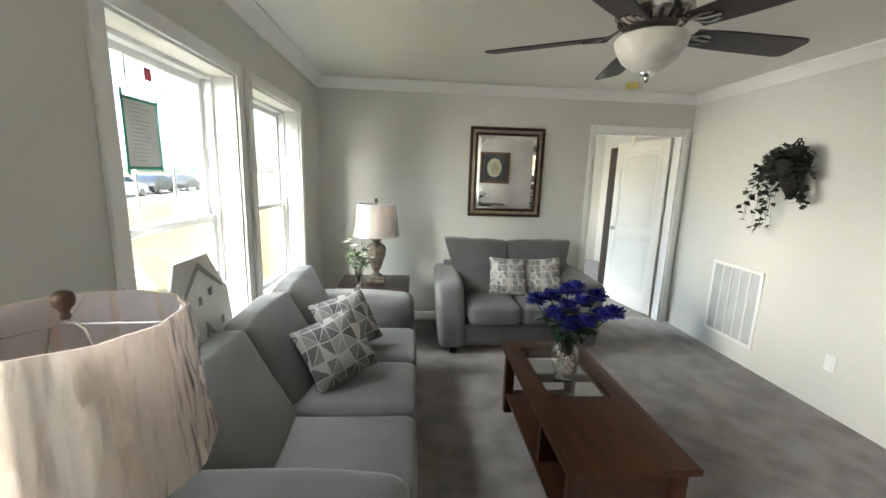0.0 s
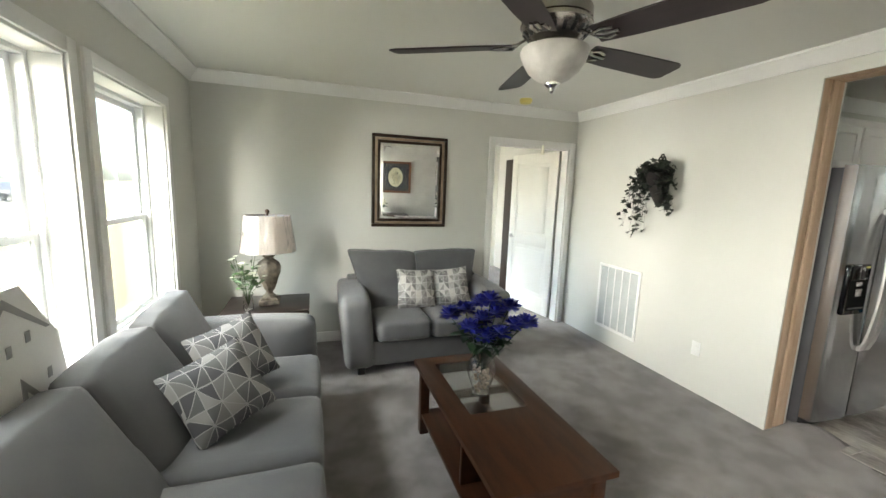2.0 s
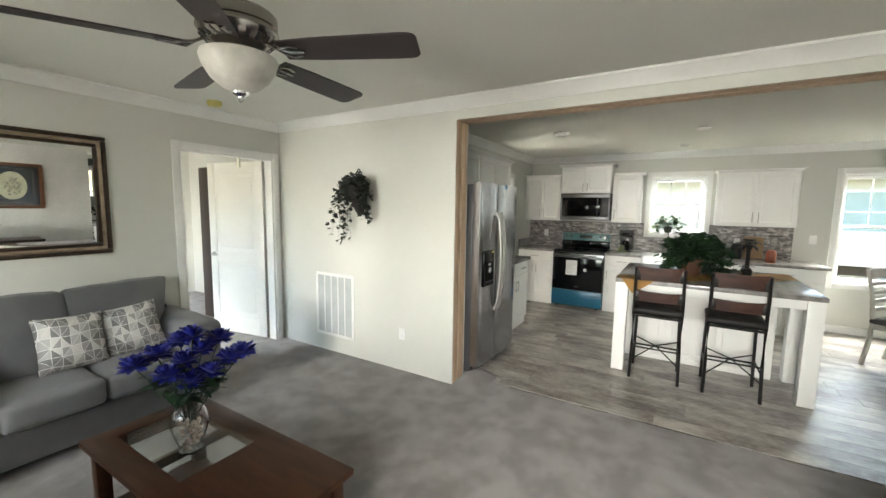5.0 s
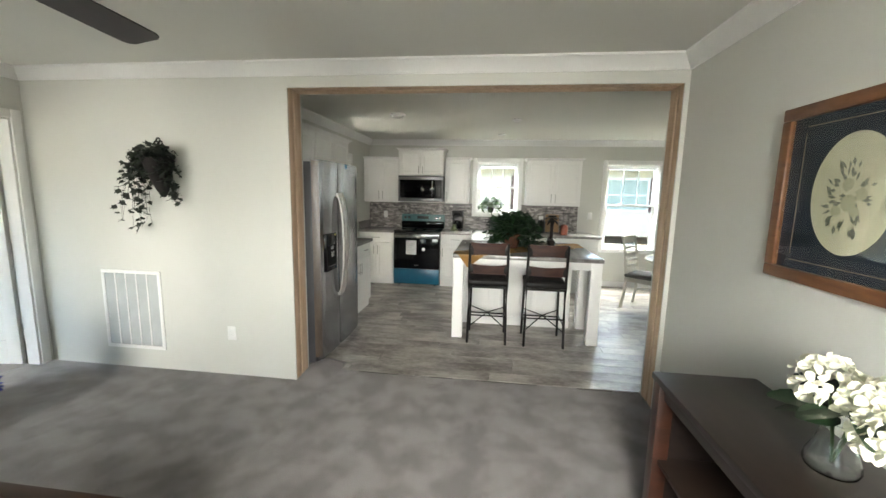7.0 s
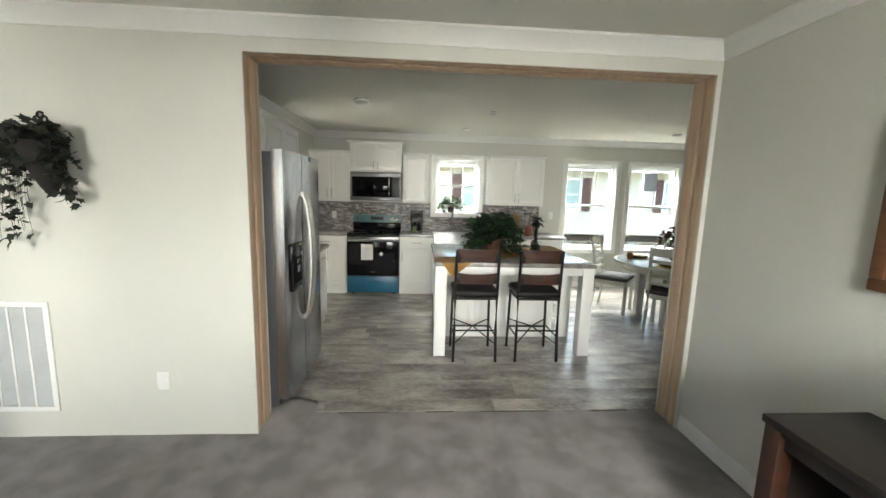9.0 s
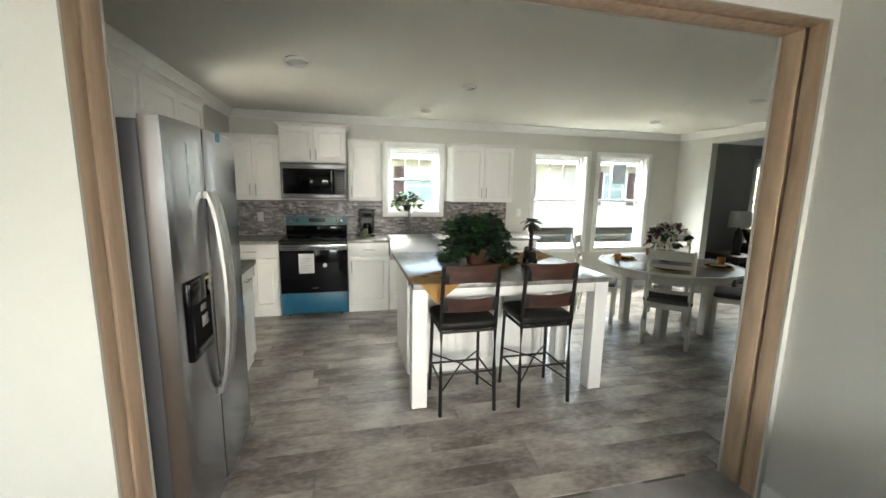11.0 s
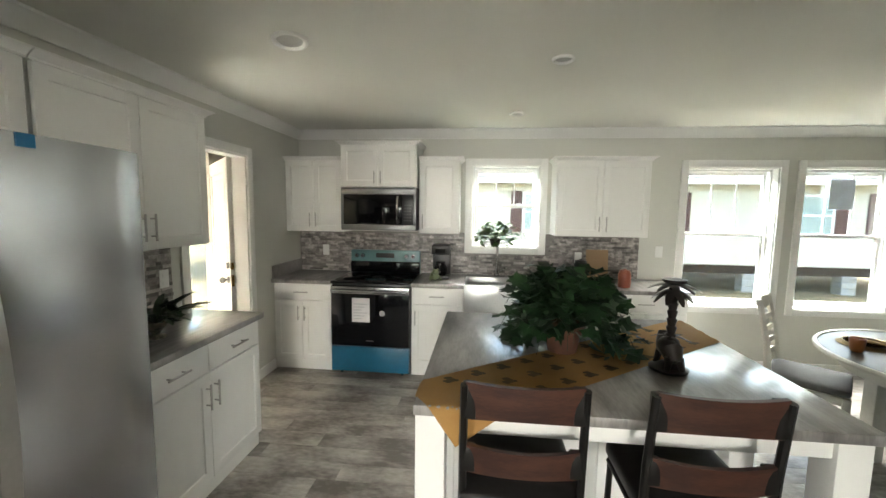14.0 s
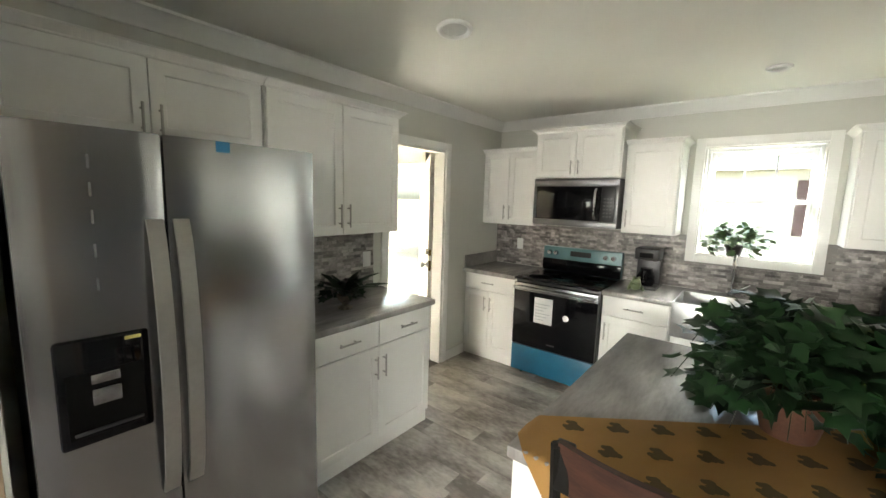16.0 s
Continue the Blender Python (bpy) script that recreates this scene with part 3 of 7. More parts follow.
def window(name, xw, inward, h, rail, muntins, label, depth=0.1, casing=0.065, sill=False):
    """A vinyl window in a wall that faces x. xw: inner wall face; inward: +1 when the room lies at greater x."""
    y0, y1, z0, z1 = h
    s = inward
    w = thing(name, xw, 0, 0, 0, label, "window")
    w["kind"] = "structure"

    def bx(a, b, ya, yb, za, zb, bev=0.002, bm=None):
        lo, hi = sorted((a * s, b * s))
        return box(lo, hi, ya, yb, za, zb, bev, bm)
    c = casing
    bm = bx(0, 0.016, y0 - c, y0, z0 - c, z1 + c)
    bx(0, 0.016, y1, y1 + c, z0 - c, z1 + c, bm=bm)
    bx(0, 0.016, y0, y1, z1, z1 + c, bm=bm)
    bx(0, 0.016, y0, y1, z0 - c, z0, bm=bm)
    part("casing", bm, WHITE, w)
    bm = bx(0.0, -depth, y0 + 0.001, y0 + 0.013, z0, z1)
    bx(0, -depth, y1 - 0.013, y1 - 0.001, z0, z1, bm=bm)
    bx(0, -depth, y0 + 0.013, y1 - 0.013, z1 - 0.013, z1 - 0.001, bm=bm)
    bx(0, -depth, y0 + 0.013, y1 - 0.013, z0 + 0.001, z0 + 0.013, bm=bm)
    part("reveal", bm, WHITE, w)
    f = 0.035
    back = -depth - 0.048
    bm = bx(-depth + 0.02, back, y0 + 0.013, y0 + f, z0 + 0.013, z1 - 0.013)
    bx(-depth + 0.02, back, y1 - f, y1 - 0.013, z0 + 0.013, z1 - 0.013, bm=bm)
    bx(-depth + 0.02, back, y0 + f, y1 - f, z1 - f, z1 - 0.013, bm=bm)
    bx(-depth + 0.02, back, y0 + f, y1 - f, z0 + 0.013, z0 + f, bm=bm)
    part("window_frame", bm, VINYL, w)
    for nm, za, zb, xa in (("upper_sash", rail - 0.018, z1 - f, -depth - 0.025), ("lower_sash", z0 + f, rail + 0.018, -depth + 0.002)):
        t = 0.032
        xb = xa - 0.024
        bm = bx(xa, xb, y0 + f, y0 + f + t, za, zb)
        bx(xa, xb, y1 - f - t, y1 - f, za, zb, bm=bm)
        bx(xa, xb, y0 + f + t, y1 - f - t, zb - t, zb, bm=bm)
        bx(xa, xb, y0 + f + t, y1 - f - t, za, za + t, bm=bm)
        sash = part(nm, bm, VINYL, w)
        pn = part("pane", bx(xa - 0.010, xa - 0.013, y0 + f + t, y1 - f - t, za + t, zb - t, 0), pane_glass(), sash, smooth=False)
        pn.visible_shadow = False
        if nm == "upper_sash" and muntins:
            for k in range(1, muntins + 1):
                ym = y0 + f + t + (y1 - y0 - 2 * f - 2 * t) * k / (muntins + 1)
                part("muntin", bx(xa - 0.006, xa - 0.009, ym - 0.006, ym + 0.006, za + t, zb - t, 0), VINYL, sash, smooth=False)
        if nm == "lower_sash":
            for q in (0.3, 0.7):
                ym = y0 + (y1 - y0) * q
                part("sash_lock", bx(xa + 0.004, xa + 0.022, ym - 0.025, ym + 0.025, zb - 0.002, zb + 0.012, 0.003), VINYL, sash)
    return w


window("window_1", -0.95, 1, W1, 1.285, 2, "white vinyl single-hung window with a paper notice taped to its upper sash", depth=0.13)
window("window_2", -0.95, 1, W2, 1.285, 2, "white vinyl single-hung window beside the corner lamp", depth=0.13)
# Never in view; added so daylight reaches the near lamp and the room.
window("window_8", -0.95, 1, W0, 1.285, 2, "unseen white vinyl single-hung window added to light the lamp and room", depth=0.13)
window("window_3", 6.88, -1, KW, 1.645, 2, "small white window over the kitchen sink")
window("window_4", 6.88, -1, D1, 1.385, 2, "tall white dining window by the end of the counter")
window("window_5", 6.88, -1, D2, 1.385, 2, "tall white dining window by the corner with a notice on the glass")
window("window_6", 6.88, -1, D3, 1.385, 2, "tall white window in the family room")
window("window_7", 6.88, -1, D4, 1.385, 2, "tall white window behind the dark sofa")


def door_leaf(w=0.91, h=2.02, lever=True):
    """Two-panel interior door; hinge edge at x = 0, leaf towards +x, faces at y = 0 and 0.035."""
    bm = box(0, w, 0.007, 0.028, 0.01, h)
    for x0, x1, z0, z1 in ((0, 0.11, 0.01, h), (w - 0.11, w, 0.01, h), (0.11, w - 0.11, 0.01, 0.22), (0.11, w - 0.11, 0.86, 0.98),
                           (0.11, w - 0.11, h - 0.12, h)):
        box(x0, x1, 0, 0.035, z0, z1, 0.002, bm)
    for z0, z1 in ((0.27, 0.81), (1.03, h - 0.17)):
        box(0.16, w - 0.16, 0.002, 0.033, z0, z1, 0.012, bm)
    return bm


def bedroom_door():
    d = thing("door_1", 2.775, 4.345, 0, 99, "white two-panel interior door standing open into the bedroom", "door")
    part("leaf", door_leaf(0.86, 2.03), DOORW, d)
    for y, s in ((-0.001, -1), (0.036, 1)):
        bm = tube([(0.80, y, 0.95), (0.80, y + s * 0.012, 0.95)], 0.026, 16)
        tube([(0.80, y + s * 0.01, 0.95), (0.80, y + s * 0.045, 0.95), (0.78, y + s * 0.052, 0.95), (0.69, y + s * 0.052, 0.95)], 0.009, 10, bm)
        part("door_handle", bm, NICKEL, d, "brushed nickel lever")
    for z in (0.25, 1.0, 1.8):
        bm = box(-0.012, 0.03, -0.002, 0.0, z - 0.045, z + 0.045)
        tube([(-0.006, -0.006, z - 0.045), (-0.006, -0.006, z + 0.045)], 0.006, 8, bm)
        part("hinge", bm, NICKEL, d)
    bm = bmesh.new()
    for yy0, yy1 in ((4.195, 4.213), (4.33, 4.348)):
        box(1.78, 1.845, yy0, yy1, 0, 2.11, 0.004, bm)
        box(2.787, 2.852, yy0, yy1, 0, 2.11, 0.004, bm)
        box(1.845, 2.787, yy0, yy1, 2.045, 2.11, 0.004, bm)
    box(1.845, 1.86, 4.213, 4.33, 0, 2.045, bm=bm)
    box(2.772, 2.787, 4.213, 4.33, 0, 2.045, bm=bm)
    box(1.86, 2.772, 4.213, 4.33, 2.03, 2.045, bm=bm)
    tagged(obj("trim_bedroom_door", bm, WHITE, smooth=True), label="white casing and jamb of the bedroom doorway", kind="structure")
    bm = bmesh.new()
    box(5.13, 5.20, 2.582, 2.60, 0, 2.10, 0.004, bm)
    box(5.91, 5.98, 2.582, 2.60, 0, 2.10, 0.004, bm)
    box(5.20, 5.91, 2.582, 2.60, 2.03, 2.10, 0.004, bm)
    box(5.20, 5.215, 2.60, 2.72, 0, 2.03, bm=bm)
    box(5.895, 5.91, 2.60, 2.72, 0, 2.03, bm=bm)
    box(5.215, 5.895, 2.60, 2.72, 2.015, 2.03, bm=bm)
    tagged(obj("trim_utility_door", bm, WHITE, smooth=True), label="white casing and jamb of the utility doorway", kind="structure")


bedroom_door()


def outer_door():
    d = thing("door_2", 6.93, 3.635, 0, 0, "white outer door with a long glass light, seen through the utility doorway", "door")
    y0, y1, z1 = 0.0, 0.90, 2.04
    bm = box(0, 0.045, y0, y0 + 0.15, 0, z1, 0.002)
    box(0, 0.045, y1 - 0.15, y1, 0, z1, 0.002, bm)
    box(0, 0.045, y0 + 0.15, y1 - 0.15, 0, 0.25, 0.002, bm)
    box(0, 0.045, y0 + 0.15, y1 - 0.15, 1.87, z1, 0.002, bm)
    part("leaf", bm, DOORW, d)
    p = part("pane", box(0.02, 0.024, y0 + 0.15, y1 - 0.15, 0.25, 1.87), pane_glass(), d, smooth=False)
    p.visible_shadow = False
    for z in (0.95, 1.10):
        bm = tube([(-0.001, 0.07, z), (-0.02, 0.07, z)], 0.026, 16)
        if z < 1:
            bmesh.ops.create_uvsphere(bm, u_segments=14, v_segments=10, radius=0.027, matrix=Matrix.Translation((-0.05, 0.07, z)))
        part("door_handle" if z < 1 else "deadbolt", bm, BRASS, d)


outer_door()


def swung_door():
    """Door leaf that stands open in the utility room, its latch edge towards the kitchen."""
    d = thing("door_3", 6.53, 3.40, 0, 224.5, "white two-panel door with nickel knob and deadbolt standing open in the utility room", "door")
    part("leaf", door_leaf(0.92, 2.02), DOORW, d)
    for y, s in ((-0.001, -1), (0.036, 1)):
        bm = tube([(0.86, y, 0.953), (0.86, y + s * 0.014, 0.953)], 0.028, 16)
        tube([(0.86, y + s * 0.012, 0.953), (0.86, y + s * 0.04, 0.953)], 0.010, 10, bm)
        bmesh.ops.create_uvsphere(bm, u_segments=14, v_segments=10, radius=0.027, matrix=Matrix.Translation((0.86, y + s * 0.055, 0.953)))
        part("door_knob", bm, NICKEL, d, "satin nickel knob")
        part("deadbolt", tube([(0.86, y, 1.08), (0.86, y + s * 0.022, 1.08)], 0.027, 16), NICKEL, d, "satin nickel deadbolt")
    part("latch_plate", box(0.9205, 0.922, 0.006, 0.029, 0.90, 1.0), BRASS, d, smooth=False)
    part("latch_plate", box(0.9205, 0.922, 0.006, 0.029, 1.05, 1.11), BRASS, d, smooth=False)
    for z in (0.25, 1.0, 1.8):
        part("hinge", tube([(-0.006, 0.018, z - 0.045), (-0.006, 0.018, z + 0.045)], 0.007, 8), BRASS, d)


swung_door()
wall("wall_utility_stub", "y", 3.41, 3.49, 6.54, 6.88, 0, KZ, material=BLUSH, label="short pale wall stub that carries the open door")


# ---- outdoors ----
def outdoors():
    bm = bmesh.new()
    n = 60
    vs = {}
    for i in range(n + 1):
        for j in range(n + 1):
            x, y = -400 + 800 * i / n, -400 + 800 * j / n
            vs[i, j] = bm.verts.new((x, y, -0.75))
    for i in range(n):
        for j in range(n):
            bm.faces.new((vs[i, j], vs[i + 1, j], vs[i + 1, j + 1], vs[i, j + 1]))
    tagged(obj("ground", bm, DRY), label="dry yellow grass of the sales lot reaching the horizon", kind="structure")
    tagged(obj("road", box(-34, -19, -120, 120, -0.76, -0.735), GRAVEL), label="pale gravel parking strip beyond the lawn", kind="structure")
    bm = bmesh.new()
    rnd = random.Random(4)
    for cx, r0 in ((-150, 9), (-170, 14)):
        y = -260
        while y < 300:
            w = rnd.uniform(6, 16)
            h = rnd.uniform(0.6, 1.0) * r0
            bmesh.ops.create_icosphere(bm, subdivisions=2, radius=1, matrix=Matrix.LocRotScale((cx + rnd.uniform(-5, 5), y, 0), None, (w, w, h)))
            y += w * 0.7
    for v in bm.verts:
        v.co += Vector((0, 0, 1)) * 1.6 * noise.noise(v.co * 0.35)
    tagged(obj("backdrop", bm, HILL, smooth="all"), label="hazy line of woods beyond the parking lot", kind="structure")


outdoors()


def car(x, y, rz, paint, label):
    """A parked car about 4.7 m long."""
    c = thing("car", x, y, -0.735, rz, label, "car", "parked cars")
    prof = [(-2.3, 0.35), (-2.35, 0.75), (-2.2, 1.0), (-1.9, 1.15), (-1.3, 1.62), (0.2, 1.68), (0.95, 1.12), (2.05, 0.95), (2.35, 0.7), (2.35, 0.35)]
    bm = bmesh.new()
    rings = []
    for yy, s in ((-0.9, 0.96), (-0.8, 1.0), (0.8, 1.0), (0.9, 0.96)):
        rings.append([bm.verts.new((px * s, yy * (0.86 if pz > 1.2 else 1), pz)) for px, pz in prof])
    for a, b in zip(rings, rings[1:]):
        for k in range(len(prof)):
            bm.faces.new((a[k], a[(k + 1) % len(prof)], b[(k + 1) % len(prof)], b[k]))
    bm.faces.new(rings[0])
    bm.faces.new(rings[-1][::-1])
    part("body", bm, paint, c)
    for s in (-1, 1):
        bm = bmesh.new()
        q = [(-1.15, 1.18), (-1.0, 1.52), (0.12, 1.57), (0.72, 1.16)]
        a = [bm.verts.new((px, s * (0.9 if pz < 1.3 else 0.80), pz)) for px, pz in q]
        b = [bm.verts.new((px, s * (0.87 if pz < 1.3 else 0.77), pz)) for px, pz in q]
        for k in range(4):
            bm.faces.new((a[k], a[(k + 1) % 4], b[(k + 1) % 4], b[k]))
        bm.faces.new(a)
        part("side_window", bm, BLACKG, c, smooth=False)
        for wx in (-1.45, 1.45):
            w = part("wheel", tube([(wx, s * 0.72, 0.34), (wx, s * 0.93, 0.34)], 0.34, 20), TYRE, c)
            part("rim", tube([(wx, s * 0.925, 0.34), (wx, s * 0.945, 0.34)], 0.21, 12), STEEL, w)
    return c


car(-22.5, 31.6, 95, CARW, "white sport utility car parked on the gravel lot")
car(-23.5, 37.6, 100, CARB, "black pickup-sized car parked beside the white one")
car(-24.5, 43.8, 100, CARB, "black car parked further along the gravel lot")


def sign_post():
    s = thing("road_sign", -30, 48.5, -0.75, 40, "small pale blue sign board on two posts beyond the cars", "sign")
    for y in (-1.2, 1.2):
        part("post", tube([(0, y, 0), (0, y, 3.4)], 0.07, 8), STEEL, s)
    part("board", box(-0.08, 0.08, -2.0, 2.0, 3.4, 4.5, 0.02), mat("sign_blue", (0.20, 0.42, 0.62)), s)


sign_post()


def neighbour():
    """The manufactured house across the lot, on its piers."""
    h = thing("house", 15.0, 0, -0.75, 0, "cream-sided manufactured house on piers with brown shutters", "house")
    y0, y1 = -14, 10
    wins = [(-11.2, 0.95), (-8.9, 0.95), (-4.3, 1.6), (-1.2, 1.0), (5.6, 0.8), (7.6, 0.8)]
    bm = bmesh.new()
    z = 0.85
    while z < 3.3:
        box(0, 0.04, y0, y1, z, z + 0.115, bm=bm)
        box(0.012, 0.04, y0, y1, z + 0.115, z + 0.125, bm=bm)
        z += 0.125
    box(0.04, 5, y0, y1, 0.85, 3.35, bm=bm)
    part("wall", bm, SKIN, h, smooth=False)
    bm = bmesh.new()
    a = [bm.verts.new(v) for v in ((-0.45, y0 - 0.4, 3.3), (-0.45, y1 + 0.4, 3.3), (2.5, y1 + 0.4, 4.2), (2.5, y0 - 0.4, 4.2),
                                   (5.4, y0 - 0.4, 3.3), (5.4, y1 + 0.4, 3.3))]
    bm.faces.new((a[0], a[1], a[2], a[3]))
    bm.faces.new((a[3], a[2], a[5], a[4]))
    r = bmesh.ops.extrude_face_region(bm, geom=bm.faces[:])
    for g in r["geom"]:
        if isinstance(g, bmesh.types.BMVert):
            g.co.z += 0.08
    part("roof", bm, ROOF, h, smooth=False)
    part("fascia", box(-0.47, -0.44, y0 - 0.4, y1 + 0.4, 3.2, 3.36), WHITE, h)
    part("floor_beam", box(0.3, 0.5, y0, y1, 0.55, 0.85), DARKBROWN, h)
    for wy, w in wins:
        bm = box(-0.03, 0.0, wy - w / 2 - 0.07, wy - w / 2, 1.75, 2.95, 0.004)
        box(-0.03, 0.0, wy + w / 2, wy + w / 2 + 0.07, 1.75, 2.95, 0.004, bm)
        box(-0.03, 0.0, wy - w / 2, wy + w / 2, 2.88, 2.95, 0.004, bm)
        box(-0.03, 0.0, wy - w / 2, wy + w / 2, 1.75, 1.82, 0.004, bm)
        box(-0.03, 0.0, wy - w / 2, wy + w / 2, 2.32, 2.37, 0.004, bm)
        wn_ = part("window", bm, WHITE, h)
        part("pane", box(-0.01, -0.004, wy - w / 2, wy + w / 2, 1.82, 2.88), TEAL, wn_, smooth=False)
        for s in (-1, 1):
            c0 = wy + s * (w / 2 + 0.26)
            bm = box(-0.025, -0.002, c0 - 0.17, c0 + 0.17, 1.72, 2.98, 0.004)
            for k in range(12):
                box(-0.035, -0.02, c0 - 0.13, c0 + 0.13, 1.80 + k * 0.095, 1.86 + k * 0.095, bm=bm)
            part("shutter", bm, SHUT, h, smooth=False)
    for k in range(9):
        yy = y0 + 1 + k * 2.75
        bm = bmesh.new()
        for q in range(3):
            box(0.25, 0.6, yy - 0.2, yy + 0.2, q * 0.19, q * 0.19 + 0.18, 0.006, bm)
        part("pier", bm, mat("concrete", (0.40, 0.39, 0.36)), h)


neighbour()


def far_house():
    h = thing("house", -62, 45, -0.75, 12, "long pale house far off behind the parked cars", "house")
    part("wall", box(-3, 3, -12, 12, 0.3, 3.2), SKIN, h, smooth=False)
    bm = bmesh.new()
    a = [bm.verts.new(v) for v in ((-3.5, -12.5, 3.1), (-3.5, 12.5, 3.1), (0, 12.5, 4.8), (0, -12.5, 4.8), (3.5, -12.5, 3.1), (3.5, 12.5, 3.1))]
    for f in ((0, 1, 2, 3), (3, 2, 5, 4), (0, 3, 4), (1, 5, 2), (0, 4, 5, 1)):
        bm.faces.new([a[i] for i in f])
    part("roof", bm, ROOF, h, smooth=False)
    for y in (-8, -3, 3, 8):
        part("window", box(3.0, 3.05, y - 0.6, y + 0.6, 1.2, 2.5, 0.01), TEAL, h)


far_house()


# ---- living room ----
def sofa(name, x, y, rz, width, depth, seats, label, fabric=None, back_top=0.90, arm_top=0.66, group="", splits=None):
    """Front faces local -y; origin on the floor under the middle of the front edge."""
    fab = fabric or FABRIC
    s = thing(name, x, y, 0, rz, label, "sofa", group)
    w, aw = width, 0.24
    part("base", _shift(soft(w - 0.06, depth - 0.10, 0.22, 0.03, n=6), (0, depth / 2 + 0.02, 0.16)), fab, s)
    for sx in (-1, 1):
        def warp(p, u, sx=sx):
            t = (p.y + (depth - 0.03) / 2) / (depth - 0.03)
            front = max(0.0, 1 - t * 3.2)
            if u.z > 0:
                p.z -= 0.022 * (1 - math.cos(min(1, max(0, 1 - t * 2)) * math.pi / 2))
            p.x += sx * (0.035 * max(0, p.z + 0.28) / 0.56) + sx * 0.015 * front
            return p
        h = arm_top - 0.05
        bm = soft(aw, depth - 0.03, h, 0.06, (0.012, 0.012, 0.01), 12, warp)
        part("arm", _shift(bm, (sx * (w / 2 - aw / 2), depth / 2, 0.05 + h / 2)), fab, s)
    inner = w - 2 * aw
    cw = inner / seats
    for i in range(seats):
        cx = -inner / 2 + cw * (i + 0.5)
        bm = soft(cw - 0.004, depth - 0.20, 0.175, 0.045, (0.0, 0.008, 0.016), 12, wrinkle=0.004, seed=i)
        part("seat_cushion", _shift(bm, (cx, (depth - 0.20) / 2 - 0.005, 0.365)), fab, s)
    part("back_frame", _shift(soft(w - 0.10, 0.16, 0.62, 0.05, n=8), (0, depth - 0.09, 0.40)), fab, s)
    nb = seats
    splits = splits or [1 / nb] * nb
    for i in range(nb):
        bw = (w - 0.12) * splits[i]
        cx = -(w - 0.12) / 2 + (w - 0.12) * sum(splits[:i]) + bw / 2
        end = -1 if i == 0 else (1 if i == nb - 1 else 0)

        def warp(p, u, end=end, bw=bw):
            t = (p.z + 0.26) / 0.52
            if end and math.copysign(1, u.x) == end and abs(u.x) > 0.05:
                p.x -= end * 0.20 * abs(u.x) * (1 - min(1, max(0, t)) ** 0.8)
                if u.z > 0:
                    p.z += 0.015 * abs(u.x)
            elif u.z > 0:
                p.z -= 0.012 * u.x ** 2
            p.y *= 1.15 - 0.40 * min(1, max(0, t))
            p.y += 0.24 * t
            return p
        bm = soft(bw - 0.004, 0.16, 0.54, 0.024, (0.0, 0.055, 0.006), 18, warp, wrinkle=0.011, seed=i * 3 + 5)
        part("back_cushion", _shift(bm, (cx, depth - 0.34, 0.655 - (0.90 - back_top))), fab, s)
    for sx in (-1, 1):
        for yy in (0.08, depth - 0.10):
            part("leg", box(sx * (w / 2 - 0.12) - 0.03, sx * (w / 2 - 0.12) + 0.03, yy - 0.03, yy + 0.03, 0, 0.06, 0.004), BLACKP, s)
    return s


def _shift(bm, by):
    bmesh.ops.translate(bm, verts=bm.verts, vec=by)
    return bm


def pillow(x, y, z, m, material, label, size=0.365):
    p = thing("throw_pillow", x, y, z, 0, label, "pillow", "throw pillows")
    p.matrix_world = Matrix.Translation((x, y, z)) @ m

    def warp(q, u):
        k = max(abs(u.x), abs(u.z))
        q.y *= max(0.07, 1 - 0.92 * k ** 3.2)
        edge = 1 - 0.075 * (1 - min(abs(u.x), 1) ** 2) * (abs(u.z) > 0.99) - 0
        q.z *= edge
        q.x *= 1 - 0.075 * (1 - min(abs(u.z), 1) ** 2) * (abs(u.x) > 0.99)
        return q
    part("cover", soft(size, 0.15, size, 0.015, (0, 0.015, 0), 14, warp), material, p, smooth="all")
    return p


sofa("sofa", 0.02, 2.12, 90, 2.06, 0.92, 3, "long grey three-seat sofa under the windows with two printed pillows", back_top=0.825, splits=(0.39, 0.31, 0.30))
sofa("loveseat", 0.955, 3.36, 0, 1.42, 0.82, 2, "grey two-seat loveseat against the wall below the mirror")
pillow(-0.40, 2.17, 0.625, pose(0, 0, 0, -36, 0, 30) @ pose(0, 0, 0, 0, -16, 0), PIL, "square pillow with grey and cream triangles leaning on the long sofa")
pillow(-0.40, 2.50, 0.645, pose(0, 0, 0, -30, 0, 34) @ pose(0, 0, 0, 0, -12, 0), PIL, "square grey and cream pillow behind the first on the sofa")
pillow(0.90, 3.74, 0.625, pose(0, 0, 0, -22, 0, 4) @ pose(0, 0, 0, 0, 3, 0), PIL2, "square cream and grey printed pillow in the middle of the loveseat", 0.37)
pillow(1.245, 3.77, 0.62, pose(0, 0, 0, -22, 0, -8) @ pose(0, 0, 0, 0, -6, 0), PIL2, "square cream and grey printed pillow at the loveseat's far arm", 0.37)


